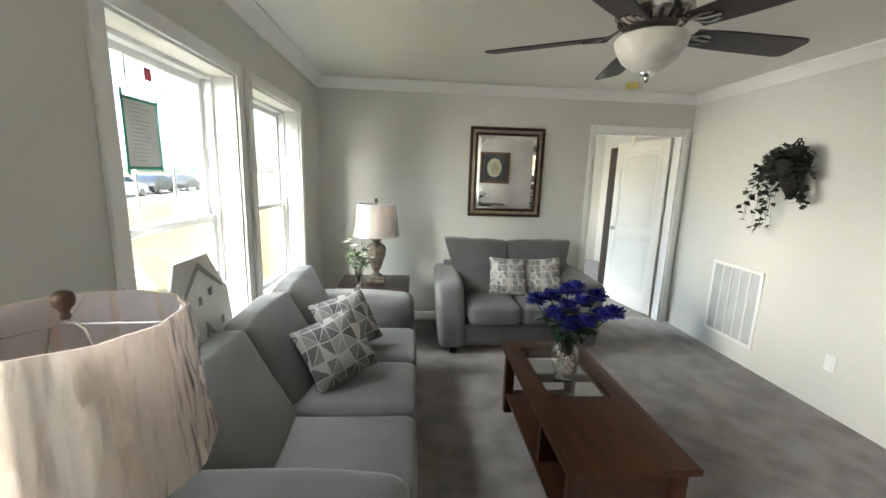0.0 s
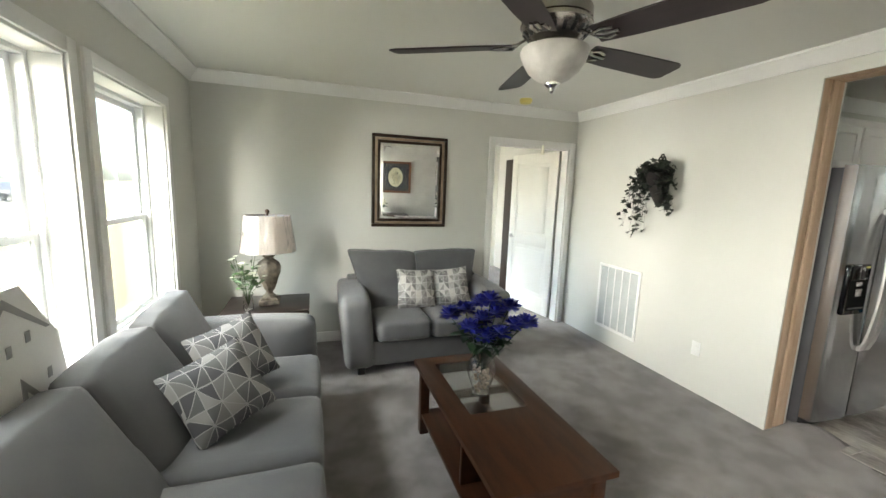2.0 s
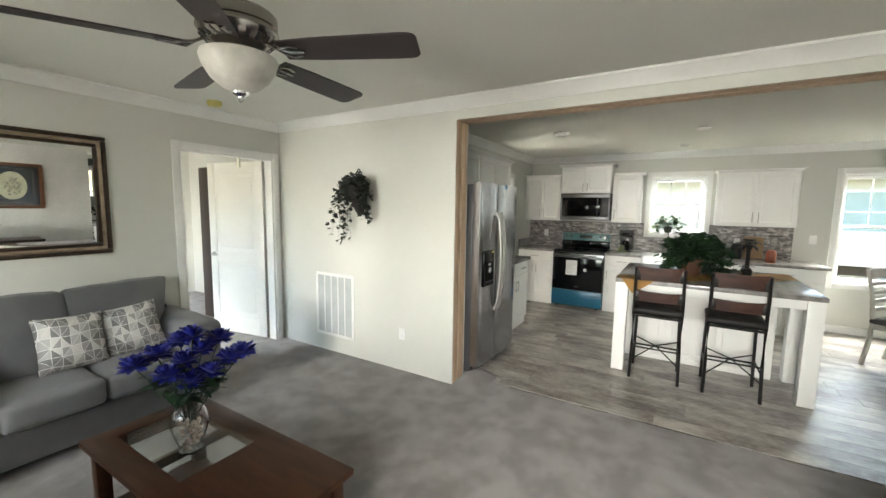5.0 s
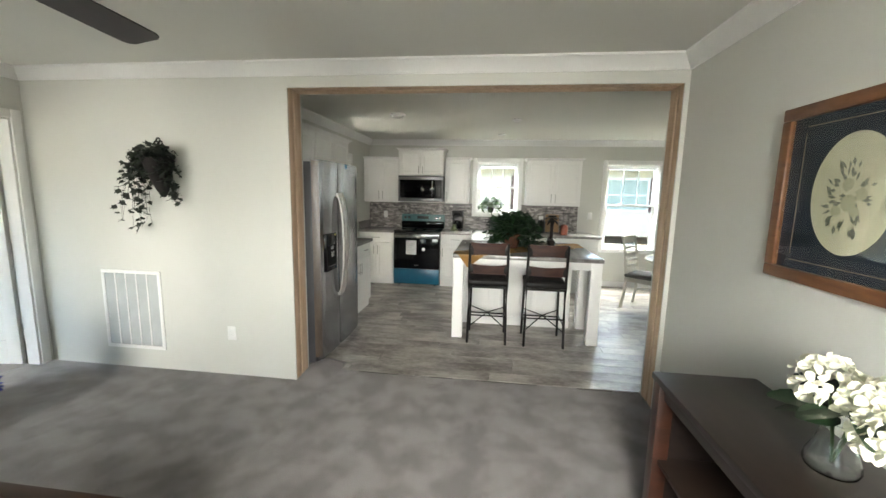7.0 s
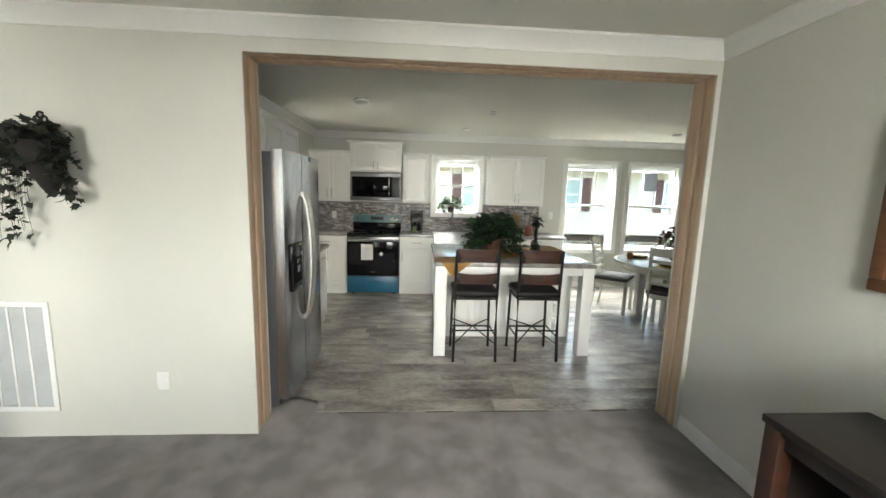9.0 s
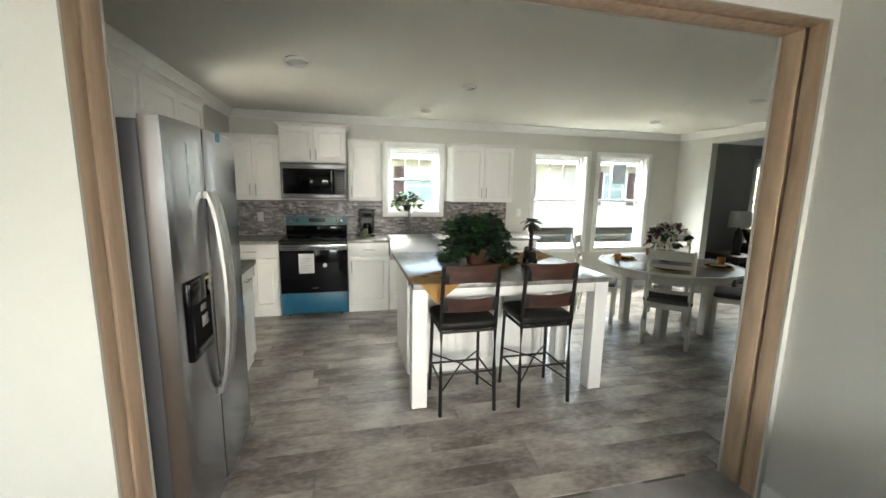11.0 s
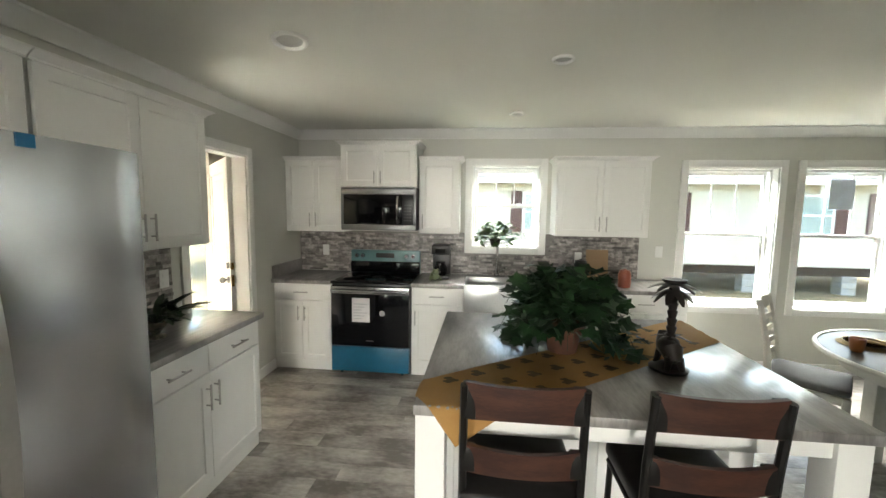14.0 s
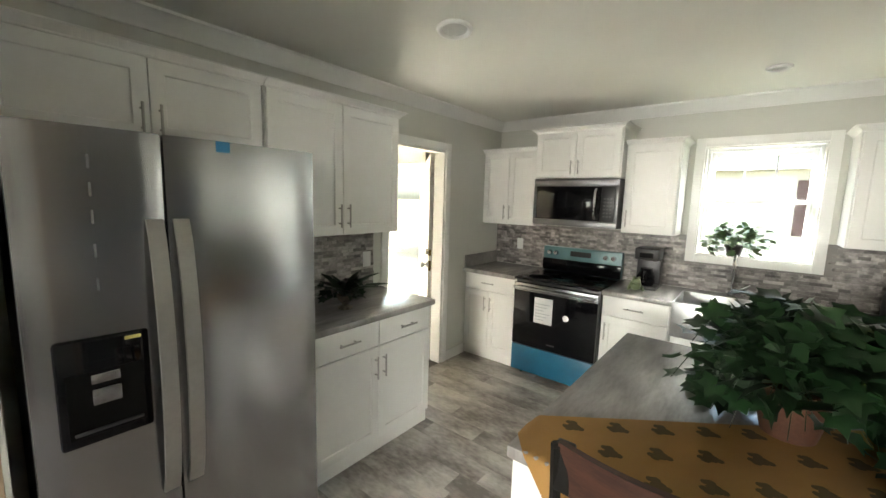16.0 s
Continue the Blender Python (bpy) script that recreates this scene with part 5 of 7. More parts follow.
def blue_bouquet():
    v = thing("flower_vase", 0.835, 2.12, 0.471, 0, "glass vase of royal blue flowers with pebbles on the coffee table", "flowers")
    vase_glass(v, [(0.046, 0.0), (0.050, 0.01), (0.045, 0.03), (0.066, 0.085), (0.076, 0.13), (0.064, 0.18), (0.042, 0.205), (0.043, 0.222), (0.054, 0.24)])
    rnd = random.Random(11)
    bm = bmesh.new()
    for k in range(46):
        z = 0.015 + 0.135 * k / 46
        rr = 0.026 if z < 0.045 else 0.044
        a, r = rnd.uniform(0, 6.28), rr * rnd.random() ** 0.5
        bmesh.ops.create_icosphere(bm, subdivisions=1, radius=1, matrix=Matrix.LocRotScale(
            (r * math.cos(a), r * math.sin(a), z), Euler((rnd.random() * 3, rnd.random() * 3, 0)), (0.013, 0.010, 0.008)))
    part("pebbles", bm, WATER, v, "pink and cream pebbles")
    pm = leaf_mesh("petal", 0.058, 0.026, PETALB, fold=0.45, curl=-0.15)
    lm = leaf_mesh("leaf", 0.10, 0.038, LEAF, fold=0.25, curl=0.3)
    heads = [(-0.21, 0.02, 0.355), (-0.125, 0.05, 0.375), (-0.085, -0.05, 0.315), (-0.03, 0.06, 0.42), (0.0, -0.05, 0.27), (0.055, 0.03, 0.375),
             (0.085, -0.05, 0.295), (0.135, 0.05, 0.41), (0.17, 0.0, 0.33), (0.225, -0.03, 0.355), (-0.02, 0.0, 0.345), (0.02, 0.01, 0.45)]
    ca, sa = math.cos(radians(-25)), math.sin(radians(-25))
    st = bmesh.new()
    for hx, hy, hz in heads:
        hx, hz = hx * 0.9 + 0.01, hz + 0.055
        c = Vector((hx * ca - hy * sa, hx * sa + hy * ca, hz))
        tube([(0, 0, 0.10), (c.x * 0.25, c.y * 0.25, 0.20), tuple(c * 0.8 + Vector((0, 0, 0.03))), tuple(c)], 0.003, 6, st)
        for ring_, (cnt, el, sc) in enumerate(((12, -0.25, 0.9), (13, 0.2, 1.0), (12, 0.6, 0.95), (9, 1.0, 0.8), (5, 1.35, 0.6))):
            for q in range(cnt):
                a = math.tau * q / cnt + ring_ * 0.4 + rnd.uniform(-0.15, 0.15)
                d = Vector((math.cos(a) * math.cos(el), math.sin(a) * math.cos(el), math.sin(el) + rnd.uniform(-0.1, 0.1)))
                shared("petal", pm, v, aim(c + d * 0.006, d, rnd.uniform(-0.4, 0.4), sc * rnd.uniform(0.85, 1.1)))
        for q in range(6):
            a = rnd.uniform(0, 6.28)
            b = c * rnd.uniform(0.35, 0.85)
            b.z = 0.25 + (hz - 0.25) * rnd.uniform(0.0, 0.75)
            shared("leaf", lm, v, aim(b, (math.cos(a), math.sin(a), rnd.uniform(-0.1, 0.6)), rnd.uniform(-0.5, 0.5), rnd.uniform(0.6, 1.05)))
    part("stem", st, LEAF, v)


blue_bouquet()


def white_bouquet():
    v = thing("flower_vase", 1.23, -0.585, 0.761, 0, "glass vase of white hydrangeas on the console", "flowers")
    vase_glass(v, [(0.060, 0.0), (0.066, 0.015), (0.062, 0.04), (0.045, 0.08), (0.038, 0.12), (0.048, 0.15)])
    rnd = random.Random(5)
    pm = leaf_mesh("petal", 0.033, 0.030, PETALW, fold=0.3, curl=0.2)
    lm = leaf_mesh("leaf", 0.14, 0.09, LEAF, fold=0.15, curl=0.25)
    st = bmesh.new()
    for hx, hy, hz, R in ((0.03, 0.02, 0.245, 0.072), (-0.085, -0.02, 0.235, 0.066), (-0.16, 0.03, 0.20, 0.054)):
        c = Vector((hx, hy, hz))
        tube([(0, 0, 0.02), (hx * 0.3, hy * 0.3, 0.14), (hx, hy, hz)], 0.0045, 6, st)
        for k in range(120):
            z = 1 - 2 * (k + 0.5) / 120
            a = k * 2.39996
            r = math.sqrt(1 - z * z)
            d = Vector((r * math.cos(a), r * math.sin(a), z))
            if z < -0.6:
                continue
            t = d.cross(Vector((rnd.random(), rnd.random(), rnd.random()))).normalized()
            shared("petal", pm, v, aim(c + d * R * rnd.uniform(0.85, 1.05) * Vector((1, 1, 0.8)).length / 1.62, t + d * 0.5, rnd.uniform(0, 6), 1.0))
    for k in range(13):
        a = k * 0.9
        shared("leaf", lm, v, aim((0.05 * math.cos(a) - 0.03, 0.04 * math.sin(a), 0.17 + 0.012 * (k % 4)),
                                  (math.cos(a), math.sin(a), rnd.uniform(-0.1, 0.5)), rnd.uniform(-0.5, 0.5), rnd.uniform(0.7, 1.1)))
    part("stem", st, LEAFY, v)


white_bouquet()


def sprig_vase():
    v = thing("flower_vase", -0.47, 3.50, 0.586, 0, "small glass vase of white sprigs beside the corner lamp", "flowers")
    vase_glass(v, [(0.034, 0), (0.036, 0.05), (0.030, 0.10), (0.038, 0.125)])
    rnd = random.Random(9)
    lm = leaf_mesh("leaf", 0.05, 0.022, LEAFY)
    pm = leaf_mesh("petal", 0.024, 0.014, PETALW)
    st = bmesh.new()
    for k in range(18):
        a = rnd.uniform(0, 6.28)
        top = Vector((0.14 * math.cos(a) * rnd.uniform(0.3, 1), 0.14 * math.sin(a) * rnd.uniform(0.3, 1), rnd.uniform(0.24, 0.43)))
        pts = [Vector((0, 0, 0.03)), Vector((top.x * 0.3, top.y * 0.3, 0.14)), top]
        tube(pts, 0.0018, 5, st)
        for q in range(5):
            t = rnd.uniform(0.2, 1)
            b = pts[1].lerp(top, t)
            shared("leaf", lm, v, aim(b, (rnd.uniform(-1, 1), rnd.uniform(-1, 1), rnd.uniform(-0.2, 0.8)), rnd.uniform(-1, 1), rnd.uniform(0.7, 1.2)))
        for q in range(6):
            b = 6.28 * q / 6
            shared("petal", pm, v, aim(top, (math.cos(b), math.sin(b), 0.5), 0, 1))
    part("stem", st, LEAFY, v)


sprig_vase()


def ceiling_fan():
    f = thing("ceiling_fan", 0.895, 1.745, 0, 0, "five-blade ceiling fan with brushed nickel motor and alabaster bowl light", "ceiling fan")
    part("canopy", lathe([(0.072, LZ), (0.070, LZ - 0.025), (0.045, LZ - 0.055), (0.018, LZ - 0.065)], 28), NICKEL, f)
    part("downrod", tube([(0, 0, LZ - 0.06), (0, 0, 2.235)], 0.013, 14), FANM, f)
    part("motor", lathe([(0.02, 2.243), (0.09, 2.241), (0.122, 2.236), (0.132, 2.226), (0.133, 2.190), (0.128, 2.186), (0.128, 2.180), (0.136, 2.176), (0.136, 2.168)], 40), FANM, f)
    bm = lathe([(0.134, 2.168), (0.126, 2.148), (0.100, 2.122), (0.066, 2.112), (0.055, 2.09)], 40)
    vents = part("switch_housing", bm, FANM, f)
    # Solid black blocks stand for the shade inside the open slots.
    for k in range(20):
        a = math.tau * k / 20
        d = Vector((math.cos(a), math.sin(a), 0))
        bm = box(-0.0035, 0.0035, -0.0075, 0.0075, -0.017, 0.017, 0.002)
        q = part("vent_slot", bm, BLACKP, vents)
        q.matrix_local = Matrix.LocRotScale(d * 0.1135 + Vector((0, 0, 2.136)), Euler((0, radians(45), a)), None)
    n = 10
    for k in range(5):
        a = radians(5.5 + 72 * k)
        m = Matrix.Rotation(a, 4, "Z")
        bm = bmesh.new()
        th = 0.006
        outline = [(0.165, -0.050), (0.30, -0.060), (0.55, -0.066), (0.625, -0.066), (0.648, -0.060), (0.66, -0.045), (0.66, 0.045), (0.648, 0.060),
                   (0.625, 0.066), (0.55, 0.066), (0.30, 0.060), (0.165, 0.050)]
        lo = [bm.verts.new((x, y, -y * 0.21)) for x, y in outline]
        hi = [bm.verts.new((x, y, -y * 0.21 + th)) for x, y in outline]
        for i in range(12):
            bm.faces.new((lo[i], lo[(i + 1) % 12], hi[(i + 1) % 12], hi[i]))
        bm.faces.new(lo[::-1])
        bm.faces.new(hi)
        b = part("blade", bm, BLADE, f)
        b.matrix_local = Matrix.Translation((0, 0, 2.10)) @ m
        bm = bmesh.new()
        tube([(0.10, 0, 0.035), (0.14, 0, 0.012), (0.165, 0.022, 0.0), (0.20, 0.032, -0.008), (0.235, 0.02, -0.006)], 0.008, 8, bm, flat=0.6)
        tube([(0.14, 0, 0.012), (0.165, -0.022, 0.0), (0.20, -0.032, 0.004), (0.235, -0.02, 0.002)], 0.008, 8, bm, flat=0.6)
        tube([(0.10, 0, 0.035), (0.14, 0, 0.012), (0.20, 0, -0.002), (0.25, 0, -0.004)], 0.009, 8, bm, flat=0.6)
        bk = part("blade_bracket", bm, FANM, f)
        bk.matrix_local = Matrix.Translation((0, 0, 2.10)) @ m
    bm = lathe([(0.128, 2.085), (0.131, 2.075), (0.122, 2.045), (0.098, 2.005), (0.062, 1.975), (0.028, 1.962)], 40)
    lk = part("light_bowl", bm, ALAB, f, "swirled alabaster glass bowl")
    part("fitter", lathe([(0.055, 2.092), (0.10, 2.090), (0.112, 2.084)], 32), NICKEL, f)
    part("finial", lathe([(0.030, 1.964), (0.028, 1.955), (0.012, 1.945), (0.010, 1.935), (0.006, 1.928), (0.0001, 1.924)], 20), CHROME, f)
    bm = bmesh.new()
    for k in range(60):
        bmesh.ops.create_icosphere(bm, subdivisions=1, radius=0.0011, matrix=Matrix.Translation((-0.02, 0.0, 2.07 - k * 0.006)))
    tube([(-0.02, 0.0, 1.725), (-0.02, 0.0, 1.69)], [0.0045, 0.007], 8, bm)
    part("pull_chain", bm, PETALW, f, "thin pull chain with white end")


ceiling_fan()


def disc_thing(name, x, y, z, r, h, material, label, category, inner=None):
    d = thing(name, x, y, z, 0, label, category)
    part("body", lathe([(r, 0), (r, -h * 0.5), (r * 0.86, -h), (r * 0.7, -h)], 28), material, d)
    if inner:
        part("centre", lathe([(r * 0.7, -h * 0.9), (r * 0.5, -h * 0.75), (0.001, -h * 0.6)], 24), inner, d)
    return d


disc_thing("smoke_alarm", 1.99, 3.87, LZ, 0.06, 0.04, YELLOW, "smoke alarm under a yellow dust cover on the ceiling", "smoke alarm", YELLOW)


def return_vent():
    v = thing("wall_vent", 2.88, 3.367, 0.508, 0, "white return-air grille low on the partition wall", "vent")
    hw, hh = 0.243, 0.308
    bm = box(-0.012, 0, -hw - 0.03, hw + 0.03, hh - 0.0, hh + 0.03, 0.003)
    box(-0.012, 0, -hw - 0.03, hw + 0.03, -hh - 0.03, -hh, 0.003, bm)
    box(-0.012, 0, -hw - 0.03, -hw, -hh, hh, 0.003, bm)
    box(-0.012, 0, hw, hw + 0.03, -hh, hh, 0.003, bm)
    part("frame", bm, WHITE, v)
    # The backing's grey stands for the shade behind the louvres.
    part("backing", box(-0.0035, -0.0005, -hw, hw, -hh, hh), mat("vent_shadow", (0.42, 0.43, 0.43), None, 0.6), v, smooth=False)
    for k in range(1, 5):
        y = -hw + 2 * hw * k / 5
        part("bar", box(-0.011, -0.003, y - 0.006, y + 0.006, -hh, hh, 0.001), WHITE, v)
    sl = bmesh.new()
    bm = sl
    k = 0
    z = -hh + 0.008
    while z < hh - 0.008:
        bm.faces.new([bm.verts.new(c) for c in ((-0.0095, -hw, z), (-0.0095, hw, z), (-0.0045, hw, z + 0.010), (-0.0045, -hw, z + 0.010))])
        z += 0.0135
    tagged(part("louvre", bm, mat("vent_louvre_grey", (0.47, 0.50, 0.50), None, 0.5), v, smooth=False), kind="stuff")


return_vent()


def plate(name, m, label, holes=2, kind_="outlet"):
    p = thing(name, 0, 0, 0, 0, label, kind_)
    p.matrix_world = m
    part("cover_plate", box(-0.036, 0.036, -0.006, 0, -0.058, 0.058, 0.003), WHITE, p)
    if kind_ == "outlet":
        for s in (-1, 1):
            part("socket", box(-0.016, 0.016, -0.008, -0.0062, s * 0.024 - 0.014, s * 0.024 + 0.014, 0.002), WHITE, p)
    else:
        part("toggle", box(-0.005, 0.005, -0.016, -0.0062, -0.01, 0.012, 0.002), WHITE, p)
    return p


plate("outlet", pose(2.88, 2.49, 0.36, 0, 0, -90), "white duplex outlet on the partition wall")
plate("outlet", pose(4.98, 2.592, 1.13, 0, 0, 0), "white duplex outlet on the mosaic beside the utility doorway")
plate("outlet", pose(6.872, 2.30, 1.14, 0, 0, -90), "white duplex outlet on the mosaic beside the range")
plate("outlet", pose(6.872, -0.42, 1.12, 0, 0, -90), "white duplex outlet on the mosaic under the wall cabinet")
plate("light_switch", pose(6.88, -1.22, 1.20, 0, 0, -90), "white light switch between counter and dining window", kind_="light switch")


def notices():
    n = thing("paper_notice", -1.085, 1.885, 1.672, 0, "printed paper notice taped to the window with green tape", "notice")
    part("sheet", box(-0.0015, 0, -0.098, 0.098, -0.132, 0.132), PAPER, n, smooth=False)
    for k in range(15):
        w = 0.07 + 0.06 * ((k * 5) % 7) / 6
        part("text_line", box(0.0002, 0.001, -0.066, -0.066 + w, 0.108 - k * 0.0152, 0.1105 - k * 0.0152), PRINT, n, smooth=False)
    bm = box(0.001, 0.0018, -0.110, 0.110, 0.122, 0.134)
    box(0.001, 0.0018, -0.110, 0.110, -0.140, -0.128, bm=bm)
    box(0.0018, 0.0026, -0.108, -0.094, -0.160, 0.158, bm=bm)
    box(0.0018, 0.0026, 0.094, 0.104, -0.15, 0.142, bm=bm)
    part("tape", bm, GREENT, n, "green painter's tape", smooth=False)
    s = thing("window_sticker", -1.11, 1.99, 1.92, 0, "small red sticker high on the window glass", "sticker")
    part("sticker", box(0, 0.001, -0.022, 0.022, -0.025, 0.025), RED, s, smooth=False)
    s = thing("window_sticker", 6.96, -2.93, 1.80, 0, "blue-grey sheet stuck high on the dining window", "sticker")
    part("sticker", box(-0.002, -0.001, -0.11, 0.11, -0.145, 0.145), mat("blue_grey_sheet", (0.62, 0.70, 0.80)), s, smooth=False)


notices()


def house_decor():
    """House-shaped plaque that stands on the sill behind the sofa."""
    d = thing("house_shaped_sign", -0.93, 1.93, 0.75, 0, "large white house-shaped wooden plaque with grey trim by the window", "sign")
    def slab(name, outline, x0, x1, material, parent):
        bm = bmesh.new()
        a = [bm.verts.new((x0, y, z)) for y, z in outline]
        b = [bm.verts.new((x1, y, z)) for y, z in outline]
        for i in range(len(a)):
            bm.faces.new((a[i], a[(i + 1) % len(a)], b[(i + 1) % len(a)], b[i]))
        bm.faces.new(a)
        bm.faces.new(b)
        return part(name, bm, material, parent, smooth=False)
    slab("plaque", [(-0.25, -0.10), (0.22, -0.10), (0.20, 0.06), (0.17, 0.21), (0.02, 0.41), (-0.19, 0.41), (-0.225, 0.30)], 0, 0.015, WHITE, d)
    d.scale = (1, 1.12, 1.04)
    grey = mat("grey_paint", (0.33, 0.33, 0.33))
    slab("gable_trim", [(-0.19, 0.24), (-0.05, 0.385), (0.135, 0.24), (0.115, 0.24), (-0.05, 0.355), (-0.165, 0.235)], 0.0155, 0.018, grey, d)
    slab("door_trim", [(-0.02, -0.09), (-0.02, 0.12), (0.10, -0.02), (0.10, -0.05), (0.0, 0.07), (0.0, -0.09)], 0.0155, 0.018, grey, d)
    for y, z in ((-0.05, 0.22), (0.03, 0.24), (0.11, 0.08)):
        slab("little_window", [(y - 0.010, z - 0.018), (y + 0.010, z - 0.018), (y + 0.010, z + 0.018), (y - 0.010, z + 0.018)], 0.0155, 0.018, grey, d)


def wardrobe():
    w = thing("wardrobe", 3.0, 5.62, 0, 0, "dark brown wardrobe in the bedroom behind the door", "wardrobe")
    part("carcass", box(-0.12, 0.50, 0, 0.30, 0.0, 2.03, 0.004), DARKBROWN, w)
    for s in (0, 1):
        part("door", box(-0.11 + s * 0.30, 0.185 + s * 0.30, -0.02, -0.001, 0.06, 1.99, 0.004), DARKBROWN, w)
    part("handle", tube([(0.15, -0.03, 0.9), (0.15, -0.03, 1.05)], 0.006, 8), NICKEL, w)


wardrobe()


house_decor()


# ---- kitchen ----
def bar_handle(parent, cx, cz, length, y=0.0, vertical=True):
    bm = bmesh.new()
    h = length / 2
    if vertical:
        tube([(cx, y - 0.03, cz - h), (cx, y - 0.03, cz + h)], 0.0055, 10, bm)
        for s in (-1, 1):
            tube([(cx, y, cz + s * h * 0.65), (cx, y - 0.03, cz + s * h * 0.65)], 0.0042, 8, bm)
    else:
        tube([(cx - h, y - 0.03, cz), (cx + h, y - 0.03, cz)], 0.0055, 10, bm)
        for s in (-1, 1):
            tube([(cx + s * h * 0.65, y, cz), (cx + s * h * 0.65, y - 0.03, cz)], 0.0042, 8, bm)
    return part("handle", bm, NICKEL, parent, "brushed nickel bar handle")


def shaker(x0, x1, z0, z1, y, rail=0.055, t=0.019):
    """A door with a raised frame and a sunk panel, in one piece."""
    bm = bmesh.new()
    a = [bm.verts.new(v) for v in ((x0, y, z0), (x1, y, z0), (x1, y, z1), (x0, y, z1))]
    i, j = rail, rail + 0.004
    b = [bm.verts.new(v) for v in ((x0 + i, y, z0 + i), (x1 - i, y, z0 + i), (x1 - i, y, z1 - i), (x0 + i, y, z1 - i))]
    c = [bm.verts.new(v) for v in ((x0 + j, y + 0.007, z0 + j), (x1 - j, y + 0.007, z0 + j), (x1 - j, y + 0.007, z1 - j), (x0 + j, y + 0.007, z1 - j))]
    d = [bm.verts.new(v) for v in ((x0, y + t, z0), (x1, y + t, z0), (x1, y + t, z1), (x0, y + t, z1))]
    for k in range(4):
        n = (k + 1) % 4
        bm.faces.new((a[k], a[n], b[n], b[k]))
        bm.faces.new((b[k], b[n], c[n], c[k]))
        bm.faces.new((a[n], a[k], d[k], d[n]))
    bm.faces.new(c)
    bm.faces.new(d[::-1])
    edges = [e for e in bm.edges if {e.verts[0], e.verts[1]} <= set(a)]
    bmesh.ops.bevel(bm, geom=edges, offset=0.0015, segments=2, affect="EDGES", profile=0.5)
    return bm


def cabinet(name, m, width, depth, z0, z1, label, doors=2, drawers=0, handle="low", crown=False, crown_sides=(0, 0), top=0.0):
    """A cabinet; local origin on the floor below the middle of its front, front at y = 0 facing -y."""
    c = thing(name, 0, 0, 0, 0, label, "kitchen cabinet", "kitchen cabinets")
    c.matrix_world = m
    hw = width / 2
    base = z0 < 0.2
    zb = 0.10 if base else z0
    part("body", box(-hw + 0.001, hw - 0.001, 0.021, depth, zb, z1, 0.002), CABW, c)
    if base:
        part("toe_kick", box(-hw + 0.002, hw - 0.002, 0.03, depth - 0.01, 0, zb - 0.001), CABW, c)
    zt = z1 - (0.024 if crown else 0.008)
    if drawers:
        dh = 0.155
        n = drawers
        dw = (width - 0.02) / n
        for k in range(n):
            x0 = -hw + 0.01 + k * dw
            d = part("drawer_front", box(x0 + 0.003, x0 + dw - 0.003, 0.0, 0.019, zt - dh, zt, 0.004), CABW, c)
            bar_handle(d, x0 + dw / 2, zt - dh / 2, 0.14, 0.0, False)
        zt -= dh + 0.008
    if doors:
        dw = (width - 0.02) / doors
        for k in range(doors):
            x0 = -hw + 0.01 + k * dw
            d = part("door", shaker(x0 + 0.002, x0 + dw - 0.002, zb + 0.008, zt, 0.0), CABW, c)
            near = x0 + dw - 0.032 if (k % 2 == 0 and doors > 1) else x0 + 0.032
            if handle == "low":
                bar_handle(d, near, zb + 0.12, 0.14)
            elif handle == "mid":
                bar_handle(d, near, zb + 0.09, 0.12)
            else:
                bar_handle(d, near, zt - 0.12, 0.14)
    if crown:
        o = [(0.01, 0), (-0.003, 0.0), (-0.004, 0.008), (-0.013, 0.016), (-0.030, 0.030), (-0.038, 0.033), (-0.038, 0.040), (0.01, 0.04)]
        bm = bmesh.new()
        l, r = crown_sides
        z = z1 - 0.022
        ring = []
        for ou, up in o:
            out = -ou
            ring.append([bm.verts.new(v) for v in ((-hw - (out if l else 0), depth, z + up), (-hw - (out if l else 0), -out - 0.0, z + up),
                                                   (hw + (out if r else 0), -out, z + up), (hw + (out if r else 0), depth, z + up))])
        for a, b in zip(ring, ring[1:] + ring[:1]):
            for k in range(3):
                bm.faces.new((a[k], a[k + 1], b[k + 1], b[k]))
        part("crown", bm, CABW, c)
    return c


def north(x, y):
    return pose(x, y, 0)


def east(x, y):
    return pose(x, y, 0, 0, 0, -90)


cabinet("wall_cabinet", north(3.592, 2.28), 0.945, 0.318, 1.80, 2.155, "short white cabinet over the refrigerator", handle="mid", crown=True)
cabinet("wall_cabinet", north(4.54, 2.28), 0.94, 0.318, 1.36, 2.155, "white two-door wall cabinet beside the utility doorway", crown=True, crown_sides=(0, 1))
cabinet("base_cabinet", north(4.60, 2.015), 0.95, 0.583, 0, 0.873, "white base cabinet between refrigerator and utility doorway", drawers=2, handle="high")
cabinet("wall_cabinet", east(6.55, 2.295), 0.605, 0.328, 1.36, 2.095, "white two-door wall cabinet in the corner by the range", crown=True, crown_sides=(0, 0))
cabinet("wall_cabinet", east(6.485, 1.605), 0.762, 0.393, 1.812, 2.235, "taller white cabinet above the microwave", handle="mid", crown=True, crown_sides=(1, 1))
cabinet("wall_cabinet", east(6.55, 1.01), 0.40, 0.328, 1.36, 2.095, "narrow white wall cabinet between microwave and sink window", doors=1, crown=True,
        crown_sides=(0, 1))
cabinet("wall_cabinet", east(6.55, -0.55), 0.86, 0.328, 1.36, 2.095, "white two-door wall cabinet between the windows", crown=True, crown_sides=(1, 1))
cabinet("base_cabinet", east(6.275, 2.305), 0.585, 0.602, 0, 0.873, "white corner base cabinet beside the range", drawers=1, handle="high")
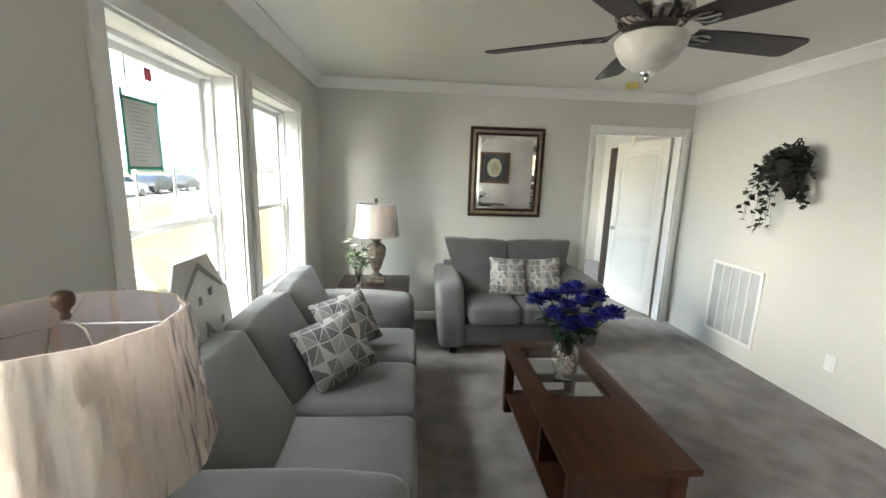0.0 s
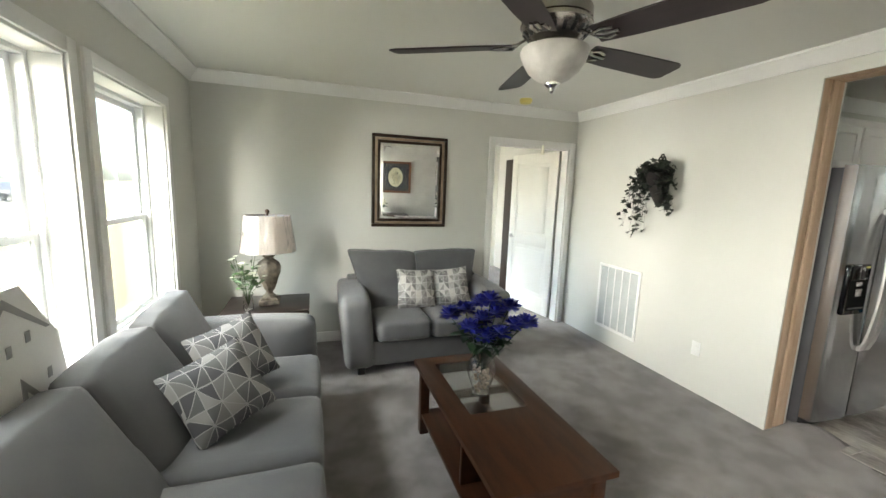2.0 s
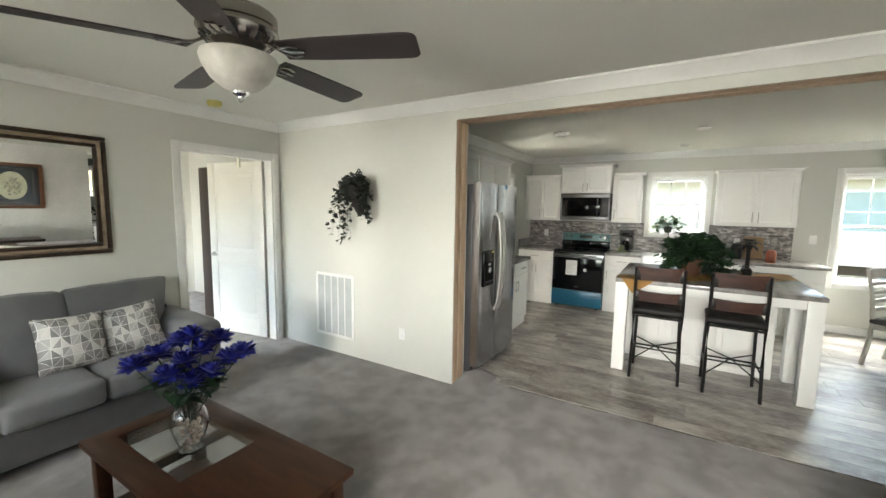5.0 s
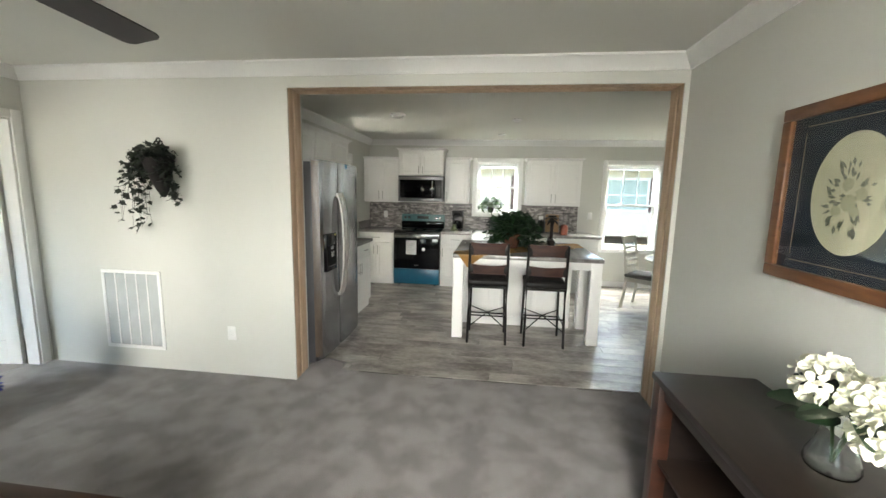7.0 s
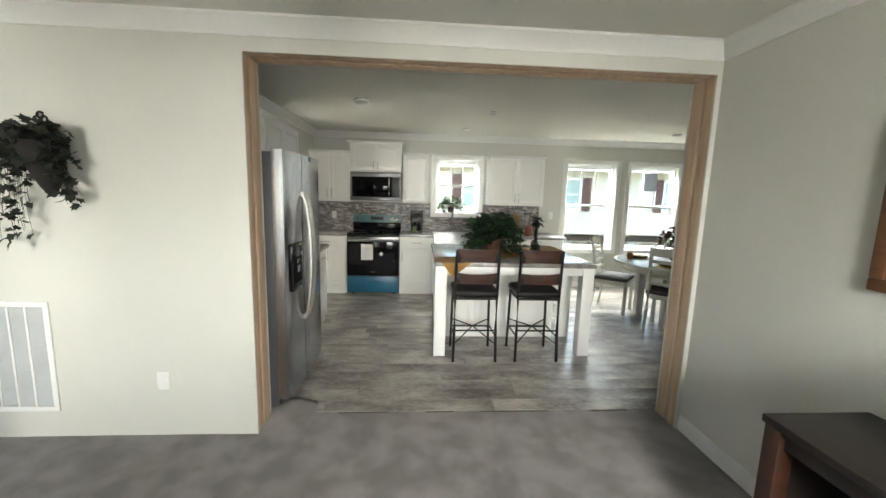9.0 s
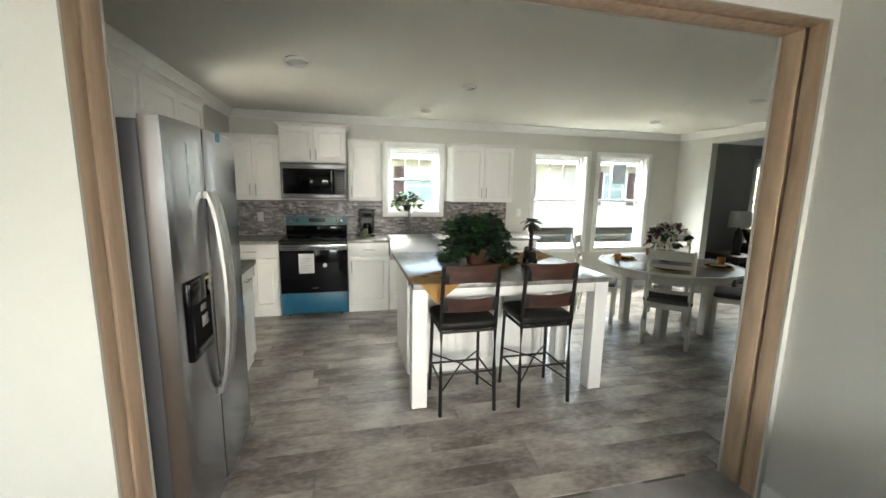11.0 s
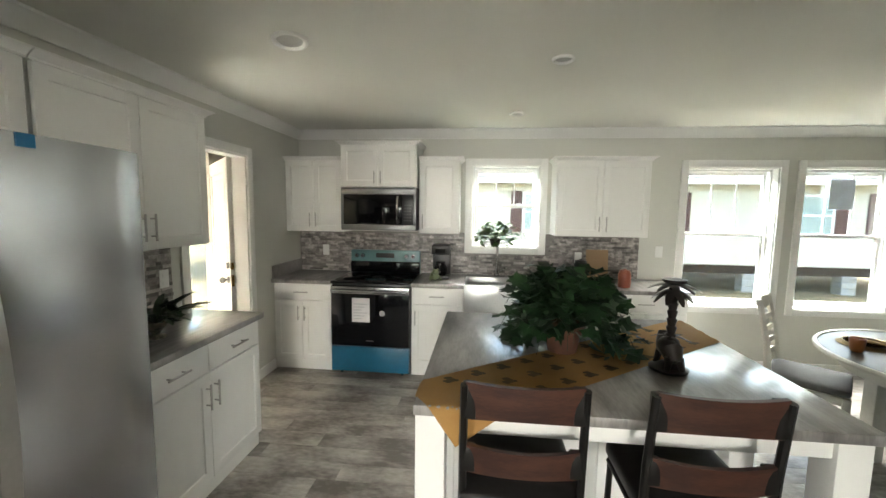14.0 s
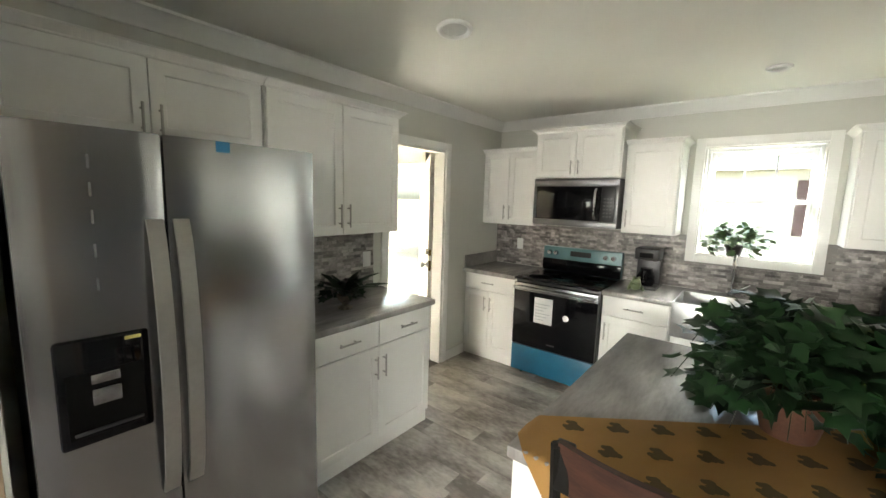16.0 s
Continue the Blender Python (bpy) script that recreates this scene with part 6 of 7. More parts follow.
cabinet("base_cabinet", east(6.275, 0.985), 0.49, 0.602, 0, 0.873, "white base cabinet between range and sink", doors=1, drawers=1, handle="high")
cabinet("sink_cabinet", east(6.275, 0.42), 0.63, 0.602, 0, 0.66, "white cabinet under the steel apron sink", handle="high")
cabinet("base_cabinet", east(6.275, -0.20), 0.60, 0.602, 0, 0.873, "white base cabinet behind the island plant", drawers=1, handle="high")
cabinet("base_cabinet", east(6.275, -0.875), 0.74, 0.602, 0, 0.873, "white base cabinet at the dining end of the counter", drawers=1, handle="high")


def counter(name, x0, x1, y0, y1, label, hole=None):
    c = thing(name, 0, 0, 0, 0, label, "countertop")
    z0, z1 = 0.874, 0.912
    if hole:
        hy0, hy1, hx1 = hole
        bm = box(x0, x1, y0, hy0, z0, z1, 0.006)
        box(x0, x1, hy1, y1, z0, z1, 0.006, bm)
        box(hx1, x1, hy0, hy1, z0, z1, 0.0, bm)
    else:
        bm = box(x0, x1, y0, y1, z0, z1, 0.006)
    part("top", bm, COUNTER, c)
    return c


c1 = counter("countertop", 4.115, 5.085, 1.985, 2.598, "grey stone-look laminate top beside the refrigerator")
c2 = counter("countertop", 6.235, 6.878, 2.002, 2.598, "grey stone-look laminate top in the range corner")
part("side_splash", box(6.26, 6.858, 2.578, 2.598, 0.913, 1.035, 0.003), COUNTER, c2)
c3 = counter("countertop", 6.235, 6.878, -1.27, 1.225, "long grey stone-look laminate top with the sink", hole=(0.105, 0.735, 6.70))


def sink():
    s = thing("apron_sink", 6.215, 0.42, 0, 0, "stainless farmhouse sink with a plain apron front", "sink")
    bm = box(0, 0.02, -0.312, 0.312, 0.665, 0.918, 0.004)
    box(0.02, 0.48, -0.312, -0.30, 0.70, 0.918, 0.002, bm)
    box(0.02, 0.48, 0.30, 0.312, 0.70, 0.918, 0.002, bm)
    box(0.46, 0.48, -0.30, 0.30, 0.70, 0.918, 0.002, bm)
    box(0.02, 0.46, -0.30, 0.30, 0.69, 0.70, 0, bm)
    part("basin", bm, SINK, s)
    part("drain", tube([(0.24, 0, 0.7005), (0.24, 0, 0.706)], 0.04, 20), CHROME, s)
    f = thing("kitchen_faucet", 6.79, 0.42, 0.912, 0, "tall curved chrome faucet behind the sink", "faucet")
    bm = tube([(0, 0, 0), (0, 0, 0.03)], 0.027, 18)
    tube([(0, 0, 0.03), (0, 0, 0.24), (-0.012, 0, 0.285), (-0.05, 0, 0.325), (-0.10, 0, 0.325), (-0.14, 0, 0.285), (-0.15, 0, 0.23)], 0.011, 12, bm)
    part("spout", bm, CHROME, f)
    part("lever", tube([(0, -0.02, 0.05), (0, -0.055, 0.06), (0, -0.11, 0.10)], [0.012, 0.008, 0.006], 10), CHROME, f)


sink()


def kitchen_range():
    r = thing("range", 6.225, 1.613, 0, -90, "black glass-top electric range still in blue protective film", "range")
    hw = 0.379
    part("body", box(-hw, hw, 0.03, 0.64, 0.03, 0.895, 0.003), BLACKP, r)
    part("cooktop", box(-hw, hw, -0.015, 0.58, 0.897, 0.915, 0.004), BLACKG, r)
    for x, y, q in ((-0.2, 0.15, 0.11), (-0.2, 0.15, 0.07), (0.2, 0.15, 0.09), (-0.2, 0.42, 0.075), (0.2, 0.42, 0.10), (0.2, 0.42, 0.062), (0, 0.30, 0.06)):
        ring_ = lathe([(q, 0.9156), (q - 0.003, 0.9156), (q - 0.003, 0.9152), (q, 0.9152), (q, 0.9156)], 40, centre=(x, y))
        part("burner_ring", ring_, PRINT2, r, smooth=False)
    part("back_guard", box(-hw, hw, 0.58, 0.64, 0.915, 1.155, 0.008), TEALF, r, "control panel under blue-green film")
    part("back_guard_lower", box(-hw + 0.002, hw - 0.002, 0.566, 0.579, 0.916, 1.035, 0.002), BLACKG, r)
    part("display", box(-0.10, 0.10, 0.576, 0.579, 1.075, 1.125, 0.001), BLACKP, r)
    for x in (-0.31, -0.245, 0.235, 0.305):
        k = part("knob", tube([(x, 0.579, 1.095), (x, 0.552, 1.095)], [0.024, 0.019], 20), STEEL, r)
        part("knob_mark", box(x - 0.002, x + 0.002, 0.549, 0.5515, 1.095, 1.113), BLACKP, k, smooth=False)
    part("oven_door", box(-hw + 0.003, hw - 0.003, -0.012, 0.028, 0.295, 0.872, 0.006), BLACKG, r)
    bm = tube([(-hw + 0.02, -0.055, 0.832), (hw - 0.02, -0.055, 0.832)], 0.013, 14, flat=1.0)
    box(-hw + 0.004, hw - 0.004, -0.020, -0.0125, 0.80, 0.868, 0.003, bm)
    for s in (-1, 1):
        box(s * (hw - 0.045) - 0.012, s * (hw - 0.045) + 0.012, -0.055, -0.018, 0.822, 0.842, 0.003, bm)
    part("door_handle", bm, STEEL, r, "brushed steel bar handle and strip")
    part("drawer", box(-hw + 0.003, hw - 0.003, -0.010, 0.028, 0.045, 0.287, 0.005), BLUEF, r, "storage drawer in bright blue film")
    bm = box(-0.17, 0.0, -0.0135, -0.0125, 0.53, 0.76)
    part("tag", bm, PAPER, r, "white paper tag", smooth=False)
    bm = bmesh.new()
    for k in range(6):
        box(-0.155, -0.155 + 0.13 * (0.6 + 0.4 * ((k * 7) % 3) / 2), -0.0145, -0.0138, 0.56 + k * 0.028, 0.566 + k * 0.028, bm=bm)
    part("text_line", bm, PRINT, r, smooth=False)
    part("sticker", tube([(0.12, -0.0122, 0.62), (0.12, -0.0135, 0.62)], 0.026, 20), PAPER, r, "round white sticker")
    part("nameplate", box(-0.035, 0.035, -0.0135, -0.0122, 0.345, 0.357), STEEL, r, smooth=False)
    for x in (-0.3, 0.3):
        for y in (0.06, 0.6):
            part("foot", tube([(x, y, 0), (x, y, 0.031)], 0.015, 10), BLACKP, r)


kitchen_range()


def microwave():
    dark = mat("dark_brushed_steel", (0.20, 0.20, 0.205), (0.17, 0.17, 0.175), 0.36, 1.0, scale=2, fine=300, stretch=(0.02, 1, 1), bump=0.015)
    m = thing("microwave", 6.49, 1.605, 0, -90, "stainless over-the-range microwave with black door", "microwave")
    hw, z0, z1 = 0.378, 1.385, 1.805
    part("body", box(-hw, hw, 0.02, 0.385, z0, z1, 0.003), dark, m)
    bm = box(-hw, hw, 0.0, 0.019, z1 - 0.065, z1, 0.004)
    box(-hw, hw, 0.0, 0.019, z0, z0 + 0.055, 0.004, bm)
    box(-hw, -hw + 0.025, 0.0, 0.019, z0 + 0.0552, z1 - 0.0652, 0.002, bm)
    box(hw - 0.025, hw, 0.0, 0.019, z0 + 0.0552, z1 - 0.0652, 0.002, bm)
    part("front_frame", bm, dark, m)
    part("door", box(-hw + 0.026, 0.235, 0.0, 0.018, z0 + 0.057, z1 - 0.067, 0.003), BLACKG, m)
    part("control_panel", box(0.238, hw - 0.026, 0.0, 0.018, z0 + 0.057, z1 - 0.067, 0.003), BLACKP, m)
    bm = bmesh.new()
    for i in range(3):
        for j in range(6):
            box(0.262 + i * 0.026, 0.278 + i * 0.026, -0.0012, -0.0002, 1.48 + j * 0.03, 1.492 + j * 0.03, bm=bm)
    part("button", bm, PRINT2, m, smooth=False)
    bm = tube([(0.20, -0.012, z0 + 0.08), (0.20, -0.045, z0 + 0.11), (0.20, -0.05, (z0 + z1) / 2), (0.20, -0.045, z1 - 0.12), (0.20, -0.012, z1 - 0.09)],
              0.012, 12)
    part("door_handle", bm, CHROME, m)
    part("vent_grille", box(-hw + 0.02, hw - 0.02, -0.0015, -0.0002, z1 - 0.016, z1 - 0.008), BLACKP, m, smooth=False)


microwave()


def fridge():
    f = thing("refrigerator", 3.60, 1.855, 0, 0, "stainless side-by-side refrigerator with ice dispenser and curved handles", "refrigerator")
    x0, xs, x1 = -0.452, -0.104, 0.452
    part("body", box(x0 + 0.004, x1 - 0.004, 0.055, 0.69, 0.02, 1.765, 0.006), mat("dark_grey_case", (0.07, 0.07, 0.075), None, 0.45), f)
    part("base_grille", box(x0 + 0.01, x1 - 0.01, 0.03, 0.056, 0.015, 0.075), BLACKP, f)

    def bowed(xa, xb, z0, z1):
        bm = bmesh.new()
        n = 10
        fr, bk = [], []
        for i in range(n + 1):
            t = i / n
            x = xa + (xb - xa) * t
            g = (x - x0) / (x1 - x0)
            y = -0.025 - 0.020 * (1 - (2 * g - 1) ** 2)
            e = min(t, 1 - t) * (xb - xa)
            if e < 0.012:
                y += 0.008 * (1 - e / 0.012)
            fr.append((x, y))
        for z in (z0, z1):
            bk.append([bm.verts.new((x, y, z)) for x, y in fr] + [bm.verts.new((xb, 0.05, z)), bm.verts.new((xa, 0.05, z))])
        m_ = len(bk[0])
        for i in range(m_):
            bm.faces.new((bk[0][i], bk[0][(i + 1) % m_], bk[1][(i + 1) % m_], bk[1][i]))
        bm.faces.new(bk[0][::-1])
        bm.faces.new(bk[1])
        return bm
    part("freezer_door", bowed(x0, xs - 0.004, 0.08, 1.78), STEEL, f)
    part("fridge_door", bowed(xs + 0.004, x1, 0.08, 1.78), STEEL, f)
    for s in (-1, 1):
        cx = xs + s * 0.037
        pts, n = [], 14
        bm = bmesh.new()
        prev = None
        for i in range(n + 1):
            t = i / n
            z = 0.57 + 0.94 * t
            y = -0.045 - 0.015 - 0.055 * math.sin(math.pi * t) ** 0.6
            w = 0.023
            r = [bm.verts.new(v) for v in ((cx - w, y, z), (cx + w, y, z), (cx + w, y + 0.014, z), (cx - w, y + 0.014, z))]
            if prev:
                for k in range(4):
                    bm.faces.new((prev[k], prev[(k + 1) % 4], r[(k + 1) % 4], r[k]))
            else:
                bm.faces.new(r[::-1])
            prev = r
        bm.faces.new(prev)
        for z in (0.585, 1.495):
            box(cx - 0.018, cx + 0.018, -0.062, -0.035, z - 0.015, z + 0.015, 0.003, bm)
        part("door_handle", bm, NICKEL, f, "curved brushed steel handle")
    dx0, dx1, dz0, dz1 = -0.40, -0.175, 0.83, 1.16
    d = part("ice_dispenser", box(dx0, dx1, -0.050, -0.020, dz0, dz1, 0.010), BLACKG, f, "glossy black dispenser")
    # Flat plate in black plastic tone; the hollow's shade is only coloured in.
    part("recess", box(dx0 + 0.02, dx1 - 0.02, -0.0515, -0.0500, dz0 + 0.03, dz1 - 0.10), MATTB, d, smooth=False)
    part("paddle", box(-0.325, -0.255, -0.060, -0.0517, 0.955, 1.005, 0.003), STEEL, d)
    part("paddle", box(-0.325, -0.255, -0.056, -0.0517, 1.02, 1.05, 0.003), STEEL, d)
    part("drip_tray", box(dx0 + 0.03, dx1 - 0.03, -0.062, -0.0517, 0.872, 0.880, 0.002), mat("tray_grey", (0.05, 0.05, 0.05)), d)
    part("energy_label", box(-0.238, -0.197, -0.0515, -0.0503, 1.137, 1.148), YELLOW, d, smooth=False)
    part("tape_strip", box(0.055, 0.10, -0.0480, -0.0455, 1.742, 1.779), BLUET, f, "blue painter's tape", smooth=False)
    t = part("marker_dash", box(-0.29, -0.284, -0.0385, -0.0375, 1.30, 1.34), mat("adhesive_mark", (0.22, 0.22, 0.22), None, 0.8, 0.3), f, smooth=False)
    for z in (1.40, 1.50, 1.58, 1.66):
        shared("marker_dash", t.data, f, Matrix.Translation((0, 0, z - 1.30)))


fridge()


def island():
    i = thing("kitchen_island", 4.0, 0.05, 0, 0, "white kitchen island with square legs and grey stone-look top", "kitchen island")
    hy = 0.75
    part("worktop", box(0.0, 1.29, -hy, hy, 0.874, 0.912, 0.006), COUNTER, i)
    part("cabinet_body", box(0.56, 1.25, -0.56, hy - 0.04, 0.0, 0.873, 0.003), CABW, i)
    for x, y in ((0.095, hy - 0.055), (0.095, -hy + 0.055), (0.61, -hy + 0.055)):
        l = part("leg", box(x - 0.054, x + 0.054, y - 0.054, y + 0.054, 0, 0.873, 0.003), CABW, i)
    part("apron", box(0.06, 0.085, -hy + 0.10, hy - 0.10, 0.79, 0.873, 0.002), CABW, i)
    part("apron", box(0.14, 0.56, hy - 0.085, hy - 0.06, 0.79, 0.873, 0.002), CABW, i)
    part("apron", box(0.14, 0.565, -hy + 0.04, -hy + 0.065, 0.79, 0.873, 0.002), CABW, i)
    for y0, y1 in ((-0.54, -0.12), (-0.10, 0.30), (0.32, 0.69)):
        b = part("back_panel", shaker(-y1, -y0, 0.06, 0.84, 0.0, rail=0.05), CABW, i)
        b.matrix_local = Matrix.Translation((0.540, 0, 0)) @ pose(0, 0, 0, 0, 0, -90)
    part("baseboard", box(0.548, 0.559, -0.55, hy - 0.05, 0.0, 0.055, 0.002), CABW, i)


island()


def bar_stool(x, y, rz, label):
    """Faces local +y (the back at -y); origin on the floor under the seat's middle."""
    s = thing("bar_stool", x, y, 0, rz, label, "bar stool", "stools at the island")
    hw = 0.19
    for sx in (-1, 1):
        bm = tube([(sx * (hw + 0.005), -0.185, 0.0), (sx * hw, -0.165, 0.30), (sx * hw, -0.16, 0.62), (sx * hw, -0.17, 0.80), (sx * (hw - 0.002), -0.20, 1.045)],
                  [0.013, 0.013, 0.014, 0.014, 0.013], 8, flat=1.2)
        part("back_leg", bm, BLACKM, s)
        part("front_leg", tube([(sx * (hw + 0.002), 0.185, 0), (sx * (hw - 0.01), 0.17, 0.605)], 0.0125, 8), BLACKM, s)
        part("side_stretcher", tube([(sx * hw, -0.17, 0.24), (sx * hw, 0.178, 0.24)], 0.008, 8), BLACKM, s)
    bm = tube([(-hw, -0.172, 0.30), (hw, -0.172, 0.30)], 0.008, 8)
    part("back_stretcher", bm, BLACKM, s)
    part("footrest", tube([(-hw, 0.18, 0.22), (hw, 0.18, 0.22)], 0.009, 8), BLACKM, s)
    for a, b in (((-hw, -0.172, 0.17), (hw, 0.178, 0.30)), ((hw, -0.172, 0.17), (-hw, 0.178, 0.30))):
        mid = ((a[0] + b[0]) / 2, 0, 0.285)
        part("cross_brace", tube([a, mid, b], 0.006, 8), BLACKM, s)
    bm = bmesh.new()
    for sy in (-1, 1):
        tube([(-hw, sy * 0.165, 0.595), (hw, sy * 0.165, 0.595)], 0.011, 8, bm)
    for sx in (-1, 1):
        tube([(sx * hw, -0.165, 0.595), (sx * hw, 0.165, 0.595)], 0.011, 8, bm)
    part("seat_frame", bm, BLACKM, s)
    part("seat", _shift(soft(0.41, 0.385, 0.07, 0.03, (0, 0.004, 0.018), 10), (0, 0.0, 0.645)), LEATHER, s, "black leather cushion")
    for z0, z1, yb, mt in ((0.925, 1.055, -0.191, WALNUT), (0.735, 0.835, -0.172, WALNUT)):
        bm = bmesh.new()
        n = 10
        rows = []
        for i in range(n + 1):
            u = -1 + 2 * i / n
            yy = yb - 0.022 * (1 - u * u)
            zz0 = z0 + (0.012 * (1 - u * u) if z1 > 1 else 0.0)
            zz1 = z1 - (0.006 * (1 - u * u) if z1 > 1 else 0.012 * (1 - u * u))
            tilt = 0.10 * (zz1 - zz0)
            rows.append([bm.verts.new(v) for v in ((u * (hw - 0.008), yy, zz0), (u * (hw - 0.008), yy + 0.018, zz0),
                                                   (u * (hw - 0.008), yy + 0.018 - tilt, zz1), (u * (hw - 0.008), yy - tilt, zz1))])
        for a, b in zip(rows, rows[1:]):
            for k in range(4):
                bm.faces.new((a[k], a[(k + 1) % 4], b[(k + 1) % 4], b[k]))
        bm.faces.new(rows[0])
        bm.faces.new(rows[-1][::-1])
        sl = part("back_slat", bm, mt, s, "curved walnut-stained slat")
        for sx in (-1, 1):
            zc = (z0 + z1) / 2
            part("bracket", box(sx * (hw - 0.018) - 0.022, sx * (hw - 0.018) + 0.022, yb - 0.012, yb + 0.024, z0 + 0.006, z1 - 0.008, 0.006), BLACKM, sl)
    return s


s1 = bar_stool(4.10, 0.43, -90, "black metal bar stool with walnut slats and leather seat")
s2 = copy_thing(s1, pose(4.10, -0.145, 0, 0, 0, -90))
s2["label"] = "black metal bar stool with walnut slats by the island's dining end"


def runner():
    """Mustard cloth laid across the island with its corner hanging down."""
    r = thing("table_runner", 0, 0, 0, 0, "mustard cloth runner with olive prints laid across the island", "table runner")
    bm = bmesh.new()
    d = Vector((0.6, -0.8, 0)).normalized()
    nrm = Vector((0.8, 0.6, 0)).normalized()
    nu, nv = 90, 16
    vs = {}
    for i in range(nu + 1):
        for j in range(nv + 1):
            u = 1.80 + 1.94 * i / nu
            v = 0.36 * j / nv
            p = nrm * (3.48 + v) + d * (u)
            vs[i, j] = p
    x0, x1, y0, y1, top = 4.0, 5.29, -0.70, 0.80, 0.9135
    out = {}
    for key, p in vs.items():
        q = Vector((p.x, p.y, top + 0.0015 * abs(noise.noise(p * 9))))
        hang = 0
        if p.y > y1 + 0.003:
            hang = p.y - y1 - 0.003
            q.y = y1 + 0.005 + 0.012 * min(1, hang * 8)
            q.z -= hang
        elif p.y < y0 - 0.003:
            hang = y0 - 0.003 - p.y
            q.y = y0 - 0.005 - 0.012 * min(1, hang * 8)
            q.z -= hang
        if p.x < x0 - 0.003:
            h2 = x0 - 0.003 - p.x
            q.x = x0 - 0.006 - 0.012 * min(1, h2 * 8)
            q.z -= h2
        if p.x > x1 + 0.003:
            h2 = p.x - x1 - 0.003
            q.x = x1 + 0.006
            q.z -= h2
        out[key] = bm.verts.new(q)
    for i in range(nu):
        for j in range(nv):
            bm.faces.new((out[i, j], out[i + 1, j], out[i + 1, j + 1], out[i, j + 1]))
    part("cloth", bm, MUSTARD, r, smooth="all")
    rnd = random.Random(2)
    bm = bmesh.new()
    for i in range(11):
        for j in range(3):
            u, v = 1.98 + i * 0.135 + (j % 2) * 0.066, 0.06 + j * 0.12
            c = nrm * (3.48 + v) + d * u
            if not (x0 + 0.04 < c.x < x1 - 0.03 and y0 + 0.03 < c.y < y1 - 0.04):
                continue
            for q, (px, py, rr) in enumerate(((0, 0, 0.020), (0.018, 0.010, 0.013), (-0.018, 0.010, 0.013), (0.0, -0.02, 0.011), (0.014, 0.022, 0.010),
                                              (-0.014, 0.022, 0.010))):
                n = 8
                ring_ = [bm.verts.new((c.x + px + rr * math.cos(math.tau * k / n), c.y + py + rr * math.sin(math.tau * k / n), 0.9158 + q * 0.0001))
                         for k in range(n)]
                bm.faces.new(ring_)
    tagged(part("printed_motif", bm, BEEBR, r, "olive printed motif", smooth=False), kind="stuff")


runner()


def ivy_pot(x, y, z, label, pot_r, pot_h, spread, height, count, leaf, mesh_len, seed, potmat=None, droop=0.3, name="potted_plant", bare=None):
    p = thing(name, x, y, z, 0, label, "plant")
    pm = potmat or TERRA
    part("pot", lathe([(pot_r * 0.68, 0), (pot_r * 0.95, pot_h * 0.8), (pot_r * 1.06, pot_h * 0.8), (pot_r * 1.06, pot_h), (pot_r * 0.93, pot_h),
                       (pot_r * 0.90, pot_h * 0.85)], 28), pm, p)
    rnd = random.Random(seed)
    me = ivy_leaf("leaf", mesh_len, leaf)
    st = bmesh.new()
    n_st = max(8, count // 6)
    left = count
    for k in range(n_st):
        a = math.tau * k / n_st + rnd.uniform(-0.3, 0.3)
        R = spread * rnd.uniform(0.45, 1.0)
        up = height * rnd.uniform(0.4, 1.0) * (1.25 - 0.6 * R / spread)
        dz = droop * rnd.uniform(0.1, 1.0) * R / spread
        if bare is not None and math.cos(a - radians(bare)) > 0.35:
            R, dz = R * 0.62, dz * 0.45
        pts = []
        for q in range(7):
            t = q / 6
            pts.append(Vector((R * math.cos(a) * t ** 0.85, R * math.sin(a) * t ** 0.85,
                               max(0.012, pot_h * 0.95 + up * math.sin(min(1.0, t * 1.15) * math.pi * 0.62) - dz * t ** 3 * 1.6))))
        tube(pts, 0.0012, 4, st)
        for q in range(6):
            if left <= 0:
                break
            t = 1 + (q + rnd.random()) % 6
            i = int(min(5, t))
            b = pts[i].lerp(pts[min(6, i + 1)], t - int(t))
            dd = Vector((math.cos(a) * 0.8 + rnd.uniform(-1, 1), math.sin(a) * 0.8 + rnd.uniform(-1, 1), rnd.uniform(-0.7, 0.5)))
            b = b + Vector((rnd.uniform(-1, 1), rnd.uniform(-1, 1), rnd.uniform(-0.3, 1))) * mesh_len * 0.35
            b.z = max(0.012, b.z)
            if b.z < pot_h * 1.05 and math.hypot(b.x, b.y) < pot_r * 1.35:
                b.z = pot_h * 1.1 + rnd.uniform(0.0, 0.09)
            shared("leaf", me, p, aim(b, dd, rnd.uniform(-0.8, 0.8), rnd.uniform(0.7, 1.2)))
            left -= 1
    part("stem", st, leaf, p)
    return p


ivy_pot(4.62, 0.175, 0.917, "large leafy ivy in a terracotta pot on the island", 0.10, 0.16, 0.33, 0.31, 820, LEAF, 0.088, 21, droop=0.44, bare=165)
ivy_pot(6.83, 0.44, 1.222, "green ivy in a dark pot on the sink window ledge", 0.062, 0.085, 0.25, 0.20, 230, LEAFY, 0.058, 5, potmat=BRONZE, droop=0.20)

